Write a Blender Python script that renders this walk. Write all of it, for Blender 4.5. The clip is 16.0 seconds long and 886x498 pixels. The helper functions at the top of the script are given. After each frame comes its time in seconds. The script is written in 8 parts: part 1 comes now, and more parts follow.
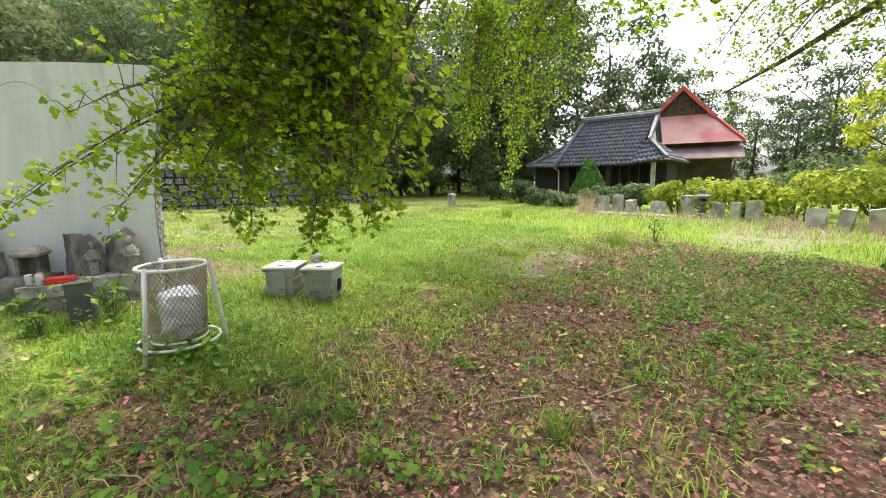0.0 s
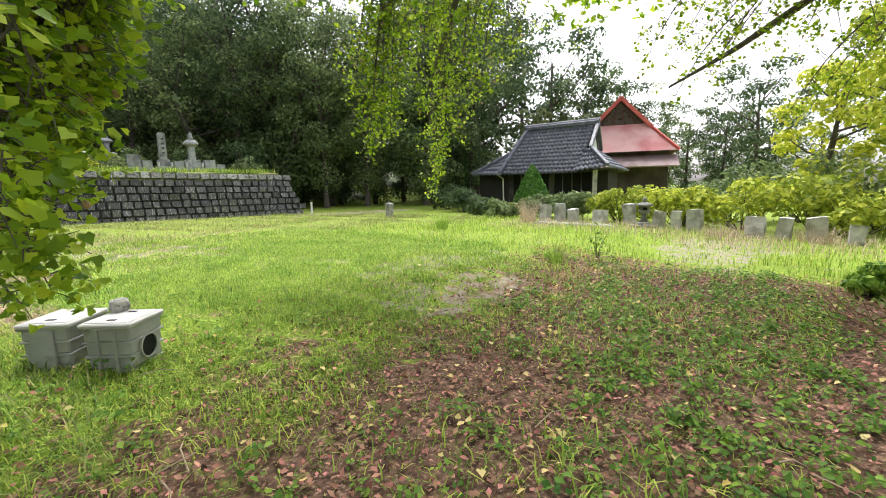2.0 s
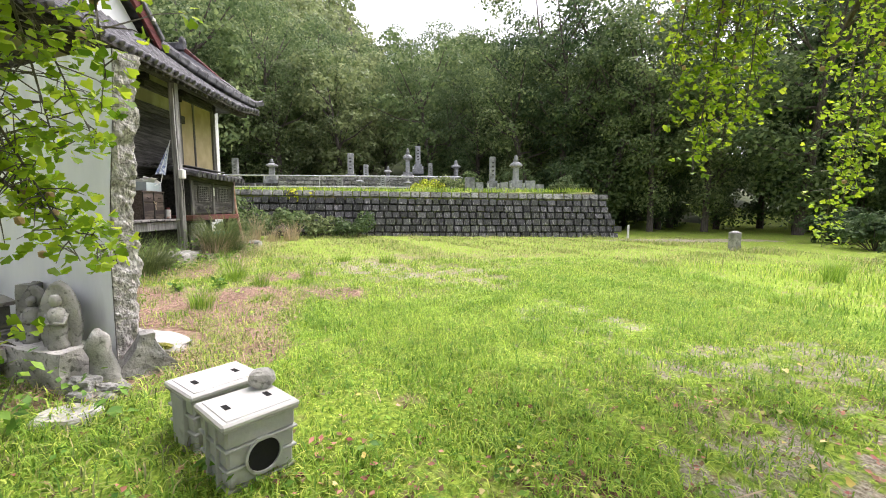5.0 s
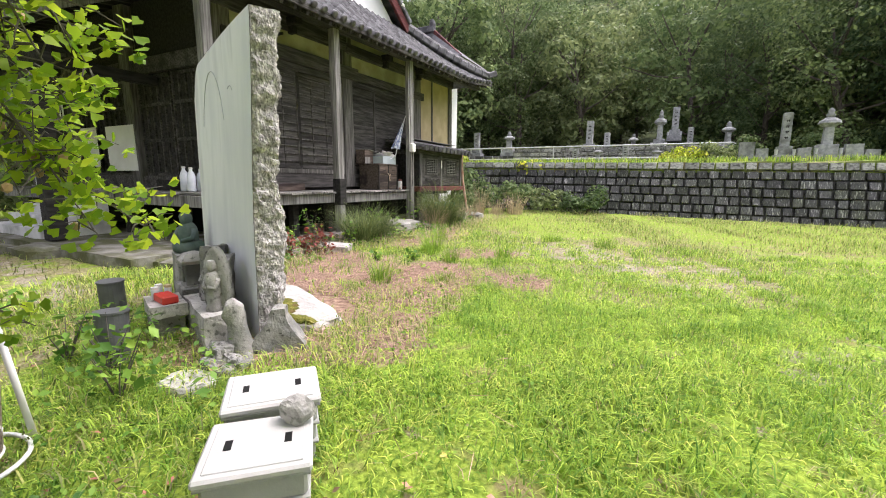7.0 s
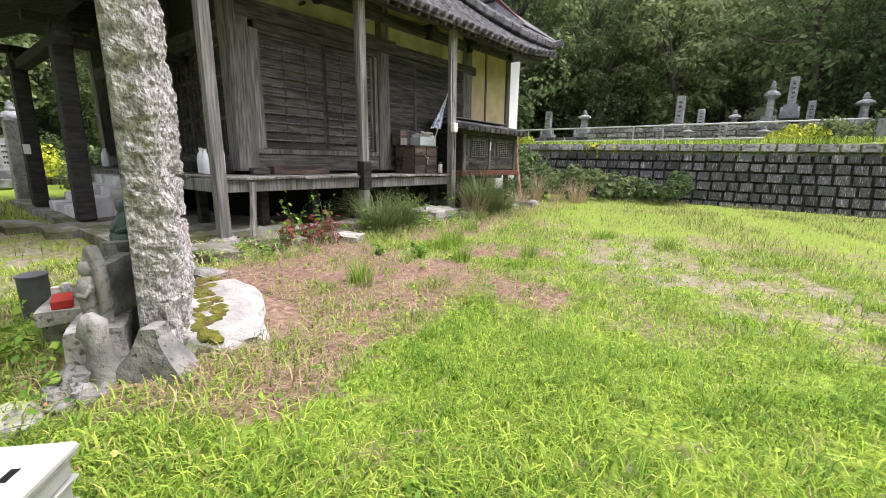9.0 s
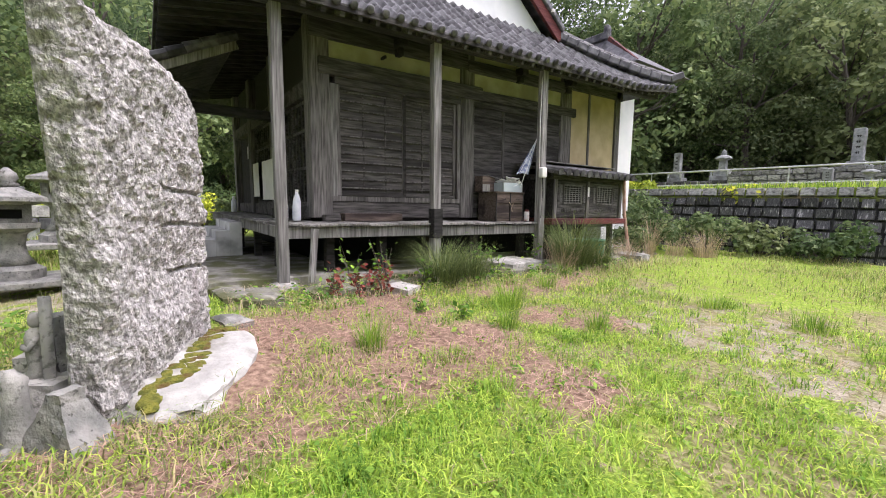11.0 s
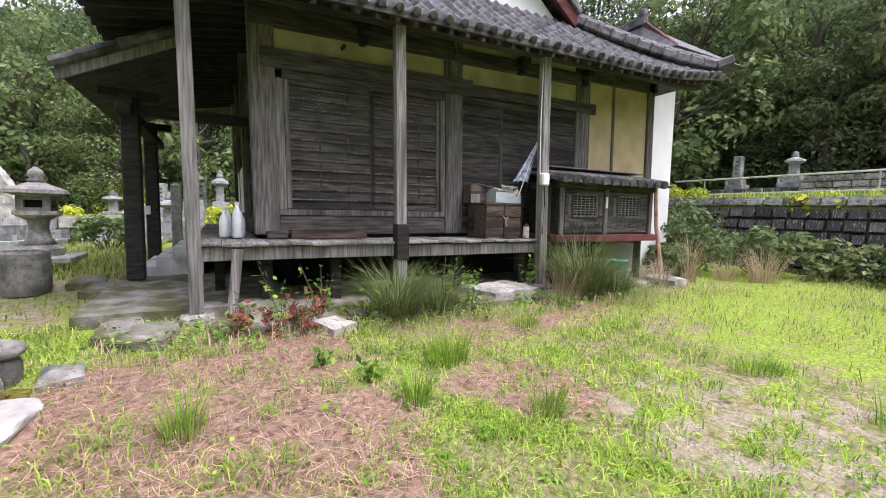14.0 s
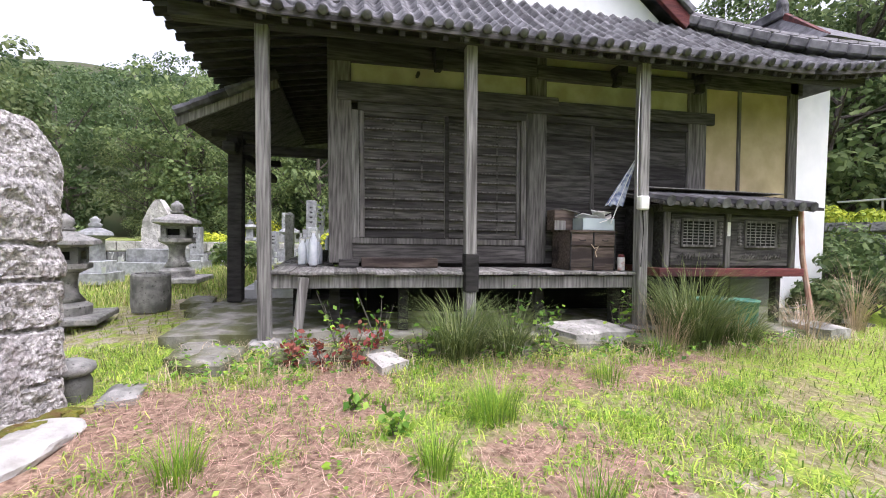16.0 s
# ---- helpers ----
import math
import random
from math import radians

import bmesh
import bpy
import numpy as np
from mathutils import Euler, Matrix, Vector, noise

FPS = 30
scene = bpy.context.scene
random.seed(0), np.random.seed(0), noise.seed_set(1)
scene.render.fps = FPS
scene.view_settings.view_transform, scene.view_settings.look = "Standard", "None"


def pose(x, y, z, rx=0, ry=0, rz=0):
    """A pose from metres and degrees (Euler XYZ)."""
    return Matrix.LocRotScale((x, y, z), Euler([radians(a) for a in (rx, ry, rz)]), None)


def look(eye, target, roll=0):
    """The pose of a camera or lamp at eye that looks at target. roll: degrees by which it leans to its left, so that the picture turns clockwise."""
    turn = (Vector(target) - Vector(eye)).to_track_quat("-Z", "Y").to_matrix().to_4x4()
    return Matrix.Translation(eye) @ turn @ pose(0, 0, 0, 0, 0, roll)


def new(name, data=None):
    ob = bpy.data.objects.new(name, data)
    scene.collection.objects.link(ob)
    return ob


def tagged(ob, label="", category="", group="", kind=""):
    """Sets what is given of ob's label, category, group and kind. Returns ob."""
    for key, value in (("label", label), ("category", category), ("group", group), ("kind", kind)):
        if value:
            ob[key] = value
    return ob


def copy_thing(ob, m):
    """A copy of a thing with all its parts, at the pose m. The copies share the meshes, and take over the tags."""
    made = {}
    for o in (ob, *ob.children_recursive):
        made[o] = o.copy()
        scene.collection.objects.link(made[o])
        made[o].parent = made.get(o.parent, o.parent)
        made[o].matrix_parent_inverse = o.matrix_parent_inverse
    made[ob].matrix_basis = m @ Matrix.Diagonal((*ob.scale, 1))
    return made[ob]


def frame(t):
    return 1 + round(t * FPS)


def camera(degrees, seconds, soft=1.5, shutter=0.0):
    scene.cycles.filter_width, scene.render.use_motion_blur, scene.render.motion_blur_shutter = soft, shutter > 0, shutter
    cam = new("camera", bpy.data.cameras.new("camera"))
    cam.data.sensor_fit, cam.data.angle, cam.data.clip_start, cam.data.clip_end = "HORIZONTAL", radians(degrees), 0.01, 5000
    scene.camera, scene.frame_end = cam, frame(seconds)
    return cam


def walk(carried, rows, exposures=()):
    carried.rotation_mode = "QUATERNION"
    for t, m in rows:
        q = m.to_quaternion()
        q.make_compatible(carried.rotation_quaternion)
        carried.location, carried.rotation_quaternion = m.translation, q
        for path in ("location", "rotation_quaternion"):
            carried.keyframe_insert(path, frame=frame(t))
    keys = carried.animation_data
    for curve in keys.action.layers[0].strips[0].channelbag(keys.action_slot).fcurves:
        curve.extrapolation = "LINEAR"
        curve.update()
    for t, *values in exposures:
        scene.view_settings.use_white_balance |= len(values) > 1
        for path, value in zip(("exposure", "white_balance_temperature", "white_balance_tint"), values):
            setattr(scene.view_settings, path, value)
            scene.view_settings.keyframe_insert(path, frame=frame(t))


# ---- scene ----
cam = camera(92.8, 16.0, soft=1.0)
METRES, EYE, TILT, LEAN, TURN = 10.8, 1.5, 0.0, 0.0, -40.3
ROWS = [
    (0.0, 0.0, 0.0, 0.0, -0.13, -9.24, 0.8),
    (0.5, 0.0071, 0.0339, 0.0008, -8.61, -8.96, 0.97),
    (1.0, 0.0251, 0.0607, -0.0021, -10.55, -8.73, 0.97),
    (1.5, 0.0505, 0.0876, 0.0002, -9.81, -8.47, 0.97),
    (2.0, 0.0672, 0.1258, 0.0001, -6.57, -8.27, 0.92),
    (2.5, 0.0813, 0.1614, -0.001, -0.05, -7.76, 0.8),
    (3.0, 0.0894, 0.1962, 0.0006, 7.74, -6.59, 0.61),
    (5.5, 0.0627, 0.3648, 0.0097, 44.61, -5.59, -0.3),
    (6.0, 0.0546, 0.3934, 0.0079, 54.6, -6.6, -0.52),
    (6.5, 0.0363, 0.4218, 0.0096, 61.94, -7.87, -0.66),
    (7.0, 0.0276, 0.4506, 0.0084, 67.81, -9.22, -0.69),
    (7.5, 0.018, 0.4759, 0.0085, 72.63, -10.85, -0.77),
    (8.0, -0.0024, 0.5039, 0.0078, 75.42, -12.33, -0.84),
    (10.5, -0.0713, 0.6473, 0.0175, 88.87, -7.36, -1.04),
    (11.0, -0.0955, 0.6612, 0.0161, 95.29, -5.94, -1.17),
    (11.5, -0.1227, 0.6722, 0.0197, 99.26, -5.28, -1.18),
    (12.0, -0.1457, 0.6931, 0.0209, 100.81, -5.16, -1.23),
    (12.5, -0.1661, 0.7138, 0.0235, 101.2, -5.06, -1.22),
    (13.0, -0.2001, 0.7271, 0.025, 101.3, -5.03, -1.19),
    (13.5, -0.2243, 0.7458, 0.0231, 101.46, -4.99, -1.16),
    (14.0, -0.2455, 0.7702, 0.0266, 102.29, -4.86, -1.14),
    (14.5, -0.2679, 0.782, 0.0259, 104.4, -4.34, -1.15),
    (15.0, -0.288, 0.7878, 0.0308, 108.24, -3.33, -1.2),
    (15.5, -0.301, 0.797, 0.0313, 113.2, -2.27, -1.19),
    (16.0, -0.3087, 0.8077, 0.0318, 117.27, -1.68, -1.2),
]
walk(cam, [(t, pose(0, 0, EYE, TILT, LEAN, TURN) @ pose(METRES * x, METRES * y, METRES * z, 90 + pitch, roll, yaw)) for t, x, y, z, yaw, pitch, roll in ROWS],
     exposures=((0.0, 1.52, 6460, 14), (3.0, 1.42, 6400, 14), (5.5, 1.60, 6420, 20), (8.0, 1.45, 6380, 20), (10.5, 1.30, 6250, 22), (14.0, 1.32, 6150, 23), (16.0, 1.45, 6050, 23)))

# ---- world and light: a bright overcast day ----
world = bpy.data.worlds.new("overcast")
scene.world = world
world.use_nodes = True
wn = world.node_tree
sky = wn.nodes.new("ShaderNodeTexSky")
sky.sky_type, sky.sun_disc = 'NISHITA', False
SUN_EL, SUN_AZ = radians(64), radians(50)
sky.sun_elevation, sky.sun_rotation = SUN_EL, SUN_AZ
sky.air_density, sky.dust_density, sky.ozone_density = 1.0, 4.0, 1.0
cloud = wn.nodes.new("ShaderNodeHueSaturation")
cloud.inputs["Saturation"].default_value = 0.22
cloud.inputs["Value"].default_value = 1.0
wn.links.new(sky.outputs[0], cloud.inputs["Color"])
back = wn.nodes["Background"]
wn.links.new(cloud.outputs[0], back.inputs["Color"])
back.inputs["Strength"].default_value = 0.15
sun = new("sun", bpy.data.lights.new("sun", 'SUN'))
sun.data.energy, sun.data.angle, sun.data.color = 1.0, radians(30), (1.0, 0.96, 0.9)
TO_SUN = Vector((math.sin(SUN_AZ) * math.cos(SUN_EL), math.cos(SUN_AZ) * math.cos(SUN_EL), math.sin(SUN_EL)))
sun.matrix_basis = look((0, 0, 40), Vector((0, 0, 40)) - TO_SUN)

# ---- tools ----


def smooth(a, b, v):
    u = min(1.0, max(0.0, (v - a) / (b - a)))
    return u * u * (3 - 2 * u)


def nsmooth(a, b, v):
    u = np.clip((v - a) / (b - a), 0, 1)
    return u * u * (3 - 2 * u)


def ground_z(x, y):
    """Height of the ground, arrays or numbers."""
    z = 0.30 * nsmooth(2.5, 6.0, np.asarray(y, float)) + 0.010 * np.clip(-np.asarray(x, float), 0, 8)
    z = z - 0.010 * np.clip(np.asarray(x, float) - 2, 0, 14) * nsmooth(3.0, 6.0, np.asarray(y, float)) + 0.004 * np.clip(np.asarray(y, float) - 10, 0, 14)
    return z


def gz(x, y):
    return float(ground_z(x, y))


def thing(name, label, category, at=(0, 0, 0), rz=0, group="", kind=""):
    ob = new(name)
    ob.empty_display_size = 0.2
    ob.matrix_basis = pose(*at, 0, 0, rz)
    return tagged(ob, label, category, group, kind)


def finish(name, bm, material, flat=True):
    me = bpy.data.meshes.new(name)
    bm.normal_update()
    bm.to_mesh(me)
    bm.free()
    me.materials.append(material)
    if not flat:
        me.polygons.foreach_set("use_smooth", [True] * len(me.polygons))
    return me


def part(name, bm, material, parent=None, label="", world_space=False, flat=True):
    """Links a bmesh as one mesh object under a thing or a part."""
    ob = new(name, finish(name, bm, material, flat))
    if parent is not None:
        ob.parent = parent
        if world_space:
            m = parent.matrix_basis
            if parent.parent is not None:
                m = parent.parent.matrix_basis @ parent.matrix_parent_inverse @ m
            ob.matrix_parent_inverse = m.inverted()
    if label:
        ob["label"] = label
    return ob


def single(name, bm, material, label, category, group="", kind="", at=None, flat=True):
    ob = part(name, bm, material, flat=flat)
    if at is not None:
        ob.matrix_basis = at
    return tagged(ob, label, category, group, kind)


def raw_mesh(name, verts, tris, material, smooth_faces=False):
    me = bpy.data.meshes.new(name)
    verts, tris = np.asarray(verts, np.float32), np.asarray(tris, np.int32)
    k = tris.shape[1]
    me.vertices.add(len(verts))
    me.vertices.foreach_set("co", verts.ravel())
    me.loops.add(tris.size)
    me.loops.foreach_set("vertex_index", tris.ravel())
    me.polygons.add(len(tris))
    me.polygons.foreach_set("loop_start", np.arange(0, tris.size, k, dtype=np.int32))
    if smooth_faces:
        me.polygons.foreach_set("use_smooth", np.ones(len(tris), bool))
    me.update(calc_edges=True)
    me.materials.append(material)
    return me


def box(bm, x0, y0, z0, x1, y1, z1, bev=0.0, m=None):
    r = bmesh.ops.create_cube(bm, size=1.0)
    vs = r["verts"]
    for v in vs:
        v.co = Vector(((x0 + x1) / 2 + v.co.x * (x1 - x0), (y0 + y1) / 2 + v.co.y * (y1 - y0), (z0 + z1) / 2 + v.co.z * (z1 - z0)))
    if m is not None:
        bmesh.ops.transform(bm, matrix=m, verts=vs)
    if bev:
        es = list({e for v in vs for e in v.link_edges})
        bmesh.ops.bevel(bm, geom=es, offset=bev, segments=1, affect='EDGES')
    return bm


def B(*a, **k):
    return box(bmesh.new(), *a, **k)


def beam(bm, p, q, w, h, bev=0.0):
    """A bar of width w and height h from p to q."""
    p, q = Vector(p), Vector(q)
    d = (q - p)
    m = Matrix.Translation((p + q) / 2) @ d.to_track_quat('Y', 'Z').to_matrix().to_4x4()
    return box(bm, -w / 2, -d.length / 2, -h / 2, w / 2, d.length / 2, h / 2, bev, m)


def lathe(bm, profile, seg=16, c=(0, 0, 0), square=False, turn=0.0):
    rings = []
    for r, z in profile:
        ring = []
        for i in range(seg):
            a = 2 * math.pi * i / seg + turn
            ring.append(bm.verts.new((c[0] + r * math.cos(a), c[1] + r * math.sin(a), c[2] + z)))
        rings.append(ring)
    for a, b in zip(rings, rings[1:]):
        for i in range(seg):
            bm.faces.new((a[i], a[(i + 1) % seg], b[(i + 1) % seg], b[i]))
    bm.faces.new(list(reversed(rings[0])))
    bm.faces.new(rings[-1])
    return bm


def tube(bm, pts, radii, seg=6):
    rings = []
    pts = [Vector(p) for p in pts]
    for i, p in enumerate(pts):
        d = (pts[min(i + 1, len(pts) - 1)] - pts[max(i - 1, 0)]).normalized()
        q = d.to_track_quat('Z', 'Y').to_matrix()
        r = radii[i] if hasattr(radii, "__len__") else radii
        rings.append([bm.verts.new(p + q @ Vector((r * math.cos(2 * math.pi * j / seg), r * math.sin(2 * math.pi * j / seg), 0))) for j in range(seg)])
    for a, b in zip(rings, rings[1:]):
        for i in range(seg):
            bm.faces.new((a[i], a[(i + 1) % seg], b[(i + 1) % seg], b[i]))
    bm.faces.new(list(reversed(rings[0])))
    bm.faces.new(rings[-1])
    return bm


def roughen(bm, amp, scale, seed=0, verts=None):
    off = Vector((seed * 3.1, seed * 1.7, seed * 2.3))
    for v in (verts or bm.verts):
        n = noise.noise_vector(v.co * scale + off) + 0.5 * noise.noise_vector(v.co * scale * 2.7 + off)
        v.co += amp * n
    return bm


def rock(bm, c, size, seed=0, sub=3, amp=0.16, flat_top=None):
    r = bmesh.ops.create_icosphere(bm, subdivisions=sub, radius=1.0)
    off = Vector((seed * 5.3, seed * 2.9, seed * 1.3))
    for v in r["verts"]:
        n = noise.noise(v.co * 1.3 + off) + 0.5 * noise.noise(v.co * 3.1 + off)
        p = v.co * (1 + amp * 1.6 * n)
        p = Vector([math.copysign(abs(a) ** 0.75, a) for a in p])
        if flat_top is not None:
            p.z = min(p.z, flat_top + 0.06 * n)
        v.co = Vector((c[0] + p.x * size[0], c[1] + p.y * size[1], c[2] + p.z * size[2]))
    return bm


def gridbox(bm, x0, y0, z0, x1, y1, z1, step):
    """A box with subdivided faces, for roughened stone."""
    box(bm, x0, y0, z0, x1, y1, z1)
    longest = max(x1 - x0, y1 - y0, z1 - z0)
    n = 0
    while longest / (2 ** n) > step and n < 6:
        es = [e for e in bm.edges if e.calc_length() > step]
        if not es:
            break
        bmesh.ops.subdivide_edges(bm, edges=es, cuts=1, use_grid_fill=True)
        n += 1
    bmesh.ops.triangulate(bm, faces=[f for f in bm.faces if len(f.verts) > 4])
    return bm


# ---- materials ----
def surf(name, c1, c2, scale=4.0, rough=0.85, bump=0.3, bscale=30.0, stretch=(1, 1, 1), stain=None, stain_scale=0.8, stain_at=(0.5, 0.65), metal=0.0,
         vary=0.0, islands=False, spots=None, spots_scale=20.0, spots_at=(0.62, 0.68), spec=0.3, leaf=0.0, detail=6.0, bdist=0.02):
    m = bpy.data.materials.new(name)
    m.use_nodes = True
    n, l = m.node_tree.nodes, m.node_tree.links
    p = n["Principled BSDF"]
    co = n.new("ShaderNodeTexCoord")
    mp = n.new("ShaderNodeMapping")
    mp.inputs["Scale"].default_value = stretch
    l.new(co.outputs["Object"], mp.inputs["Vector"])
    pick = n.new("ShaderNodeObjectInfo") if not islands else n.new("ShaderNodeNewGeometry")
    rnd = pick.outputs["Random"] if not islands else pick.outputs["Random Per Island"]
    shift = n.new("ShaderNodeVectorMath")
    shift.operation = 'ADD'
    comb = n.new("ShaderNodeMath")
    comb.operation = 'MULTIPLY'
    comb.inputs[1].default_value = 37.0 if vary else 0.0
    l.new(rnd, comb.inputs[0])
    l.new(mp.outputs[0], shift.inputs[0])
    l.new(comb.outputs[0], shift.inputs[1])

    def tex(s, d):
        t = n.new("ShaderNodeTexNoise")
        t.inputs["Scale"].default_value, t.inputs["Detail"].default_value = s, d
        l.new(shift.outputs[0], t.inputs["Vector"])
        return t

    def band(t, a, b):
        r = n.new("ShaderNodeMapRange")
        r.inputs["From Min"].default_value, r.inputs["From Max"].default_value = a, b
        l.new(t.outputs["Fac"], r.inputs["Value"])
        return r.outputs[0]

    def mix(fac, a, b):
        x = n.new("ShaderNodeMix")
        x.data_type = 'RGBA'
        l.new(fac, x.inputs[0])
        for k, v in ((6, a), (7, b)):
            if isinstance(v, tuple):
                x.inputs[k].default_value = (*v, 1)
            else:
                l.new(v, x.inputs[k])
        return x.outputs[2]
    col = mix(band(tex(scale, detail), 0.35, 0.65), c1, c2)
    if stain:
        col = mix(band(tex(stain_scale, 5.0), *stain_at), col, stain)
    if spots:
        col = mix(band(tex(spots_scale, 3.0), *spots_at), col, spots)
    if vary:
        h = n.new("ShaderNodeHueSaturation")
        r = n.new("ShaderNodeMapRange")
        r.inputs["To Min"].default_value, r.inputs["To Max"].default_value = 1 - vary, 1 + vary
        l.new(rnd, r.inputs["Value"])
        l.new(r.outputs[0], h.inputs["Value"])
        r2 = n.new("ShaderNodeMapRange")
        r2.inputs["To Min"].default_value, r2.inputs["To Max"].default_value = 0.5 + 0.05 * vary, 0.5 - 0.05 * vary
        l.new(rnd, r2.inputs["Value"])
        l.new(r2.outputs[0], h.inputs["Hue"])
        l.new(col, h.inputs["Color"])
        col = h.outputs[0]
    if islands and vary:
        # each plant has its own tone
        who = n.new("ShaderNodeObjectInfo")
        h = n.new("ShaderNodeHueSaturation")
        r = n.new("ShaderNodeMapRange")
        r.inputs["To Min"].default_value, r.inputs["To Max"].default_value = 0.74, 1.36
        l.new(who.outputs["Random"], r.inputs["Value"])
        l.new(r.outputs[0], h.inputs["Value"])
        r2 = n.new("ShaderNodeMapRange")
        r2.inputs["To Min"].default_value, r2.inputs["To Max"].default_value = 0.515, 0.485
        l.new(who.outputs["Random"], r2.inputs["Value"])
        l.new(r2.outputs[0], h.inputs["Hue"])
        l.new(col, h.inputs["Color"])
        if name in ("dark_evergreen_leaf", "broad_leaf", "pale_leaf", "yellow_green_leaf"):
            col = h.outputs[0]
    l.new(col, p.inputs["Base Color"])
    p.inputs["Roughness"].default_value, p.inputs["Metallic"].default_value = rough, metal
    p.inputs["Specular IOR Level"].default_value = spec
    if bump:
        b = n.new("ShaderNodeBump")
        b.inputs["Strength"].default_value, b.inputs["Distance"].default_value = bump, bdist
        l.new(tex(bscale, 5.0).outputs["Fac"], b.inputs["Height"])
        l.new(b.outputs[0], p.inputs["Normal"])
    if leaf:
        t = n.new("ShaderNodeBsdfTranslucent")
        l.new(col, t.inputs["Color"])
        ms = n.new("ShaderNodeMixShader")
        ms.inputs[0].default_value = leaf
        l.new(p.outputs[0], ms.inputs[1])
        l.new(t.outputs[0], ms.inputs[2])
        l.new(ms.outputs[0], n["Material Output"].inputs["Surface"])
    return m


STANDING = surf("pale_upright_stone", (0.40, 0.39, 0.37), (0.58, 0.57, 0.54), 5.0, 0.9, 0.6, 30, stain=(0.26, 0.25, 0.22), stain_scale=3.0, vary=0.15)
WOOD = surf("weathered_wood", (0.075, 0.070, 0.066), (0.20, 0.19, 0.18), 5.0, 0.9, 0.5, 40, (6, 6, 0.5), stain=(0.045, 0.042, 0.04), stain_at=(0.5, 0.70), vary=0.2)
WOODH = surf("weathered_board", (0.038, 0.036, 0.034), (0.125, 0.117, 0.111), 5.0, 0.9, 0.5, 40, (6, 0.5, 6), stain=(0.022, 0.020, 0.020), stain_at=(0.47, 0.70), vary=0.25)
POSTWOOD = surf("grey_post_wood", (0.14, 0.135, 0.128), (0.34, 0.33, 0.315), 5.0, 0.9, 0.5, 45, (7, 7, 0.4), stain=(0.07, 0.065, 0.06), stain_at=(0.54, 0.74), vary=0.15)
DECKWOOD = surf("grey_deck_wood", (0.14, 0.135, 0.125), (0.31, 0.30, 0.28), 5.0, 0.9, 0.5, 40, (0.6, 7, 7), stain=(0.08, 0.075, 0.07), stain_at=(0.5, 0.72), vary=0.3)
# Old dark timber; also used where indoor and eave shade is put into the colour.
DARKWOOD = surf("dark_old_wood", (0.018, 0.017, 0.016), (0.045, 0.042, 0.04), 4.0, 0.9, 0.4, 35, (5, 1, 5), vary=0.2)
BROWNWOOD = surf("brown_old_wood", (0.06, 0.045, 0.035), (0.14, 0.11, 0.09), 5.0, 0.85, 0.4, 40, (5, 0.7, 5), stain=(0.03, 0.022, 0.02), vary=0.15)
REDWOOD = surf("red_brown_wood", (0.10, 0.028, 0.028), (0.16, 0.05, 0.045), 5.0, 0.8, 0.3, 40, (5, 0.7, 5), stain=(0.05, 0.02, 0.02), vary=0.1)
OCHRE = surf("ochre_plaster", (0.46, 0.37, 0.22), (0.56, 0.46, 0.29), 3.0, 0.95, 0.15, 60, stain=(0.36, 0.29, 0.18), stain_at=(0.55, 0.75))
# Duller, greener ochre for the bands between and above the beams.
DULLOCHRE = surf("dull_ochre_plaster", (0.34, 0.32, 0.20), (0.46, 0.44, 0.30), 3.0, 0.95, 0.15, 60, stain=(0.24, 0.23, 0.16), stain_at=(0.5, 0.72))
WHITE = surf("white_plaster", (0.74, 0.76, 0.76), (0.82, 0.83, 0.83), 2.0, 0.9, 0.1, 60, stain=(0.62, 0.64, 0.64), stain_at=(0.55, 0.75))
TILE = surf("roof_tile", (0.07, 0.068, 0.075), (0.15, 0.147, 0.158), 8.0, 0.55, 0.25, 50, stain=(0.04, 0.04, 0.043), stain_scale=3.0, vary=0.4, spec=0.35)
STONE = surf("grey_granite", (0.19, 0.19, 0.18), (0.34, 0.33, 0.31), 9.0, 0.9, 0.6, 40, stain=(0.12, 0.12, 0.11), stain_scale=2.2, vary=0.15, spots=(0.09, 0.09, 0.08), spots_scale=28)
PALESTONE = surf("pale_granite", (0.34, 0.33, 0.31), (0.50, 0.48, 0.45), 7.0, 0.9, 0.5, 40, stain=(0.2, 0.2, 0.18), stain_scale=2.4, stain_at=(0.46, 0.66), vary=0.15, spots=(0.16, 0.16, 0.14), spots_scale=25, spots_at=(0.56, 0.68))
GRAVESTONE = surf("grave_granite", (0.22, 0.23, 0.235), (0.36, 0.37, 0.37), 9.0, 0.8, 0.25, 60, stain=(0.15, 0.155, 0.15), stain_scale=2.5, vary=0.2)
BLOCK = surf("wall_stone", (0.05, 0.05, 0.055), (0.13, 0.13, 0.13), 6.0, 0.9, 0.5, 30, (5.0, 1.5, 0.6), stain=(0.36, 0.36, 0.355), stain_scale=2.6, stain_at=(0.57, 0.66), vary=0.4)
JOINT = surf("wall_core_dark", (0.03, 0.03, 0.03), (0.07, 0.07, 0.065), 6.0, 0.95, 0.3, 30)
STELE = surf("stele_rough_granite", (0.24, 0.228, 0.222), (0.60, 0.575, 0.56), 27.0, 0.95, 1.0, 42, (1.2, 1.2, 0.9), stain=(0.26, 0.23, 0.225), stain_scale=2.0, stain_at=(0.58, 0.74), spots=(0.20, 0.19, 0.18), spots_scale=26.0, spots_at=(0.60, 0.68), bdist=0.035, detail=7.0)
STELEFACE = surf("stele_dressed_face", (0.66, 0.68, 0.70), (0.79, 0.80, 0.81), 2.5, 0.8, 0.12, 60, (1.5, 1.5, 0.35), stain=(0.46, 0.48, 0.50), stain_scale=2.5, stain_at=(0.56, 0.78))
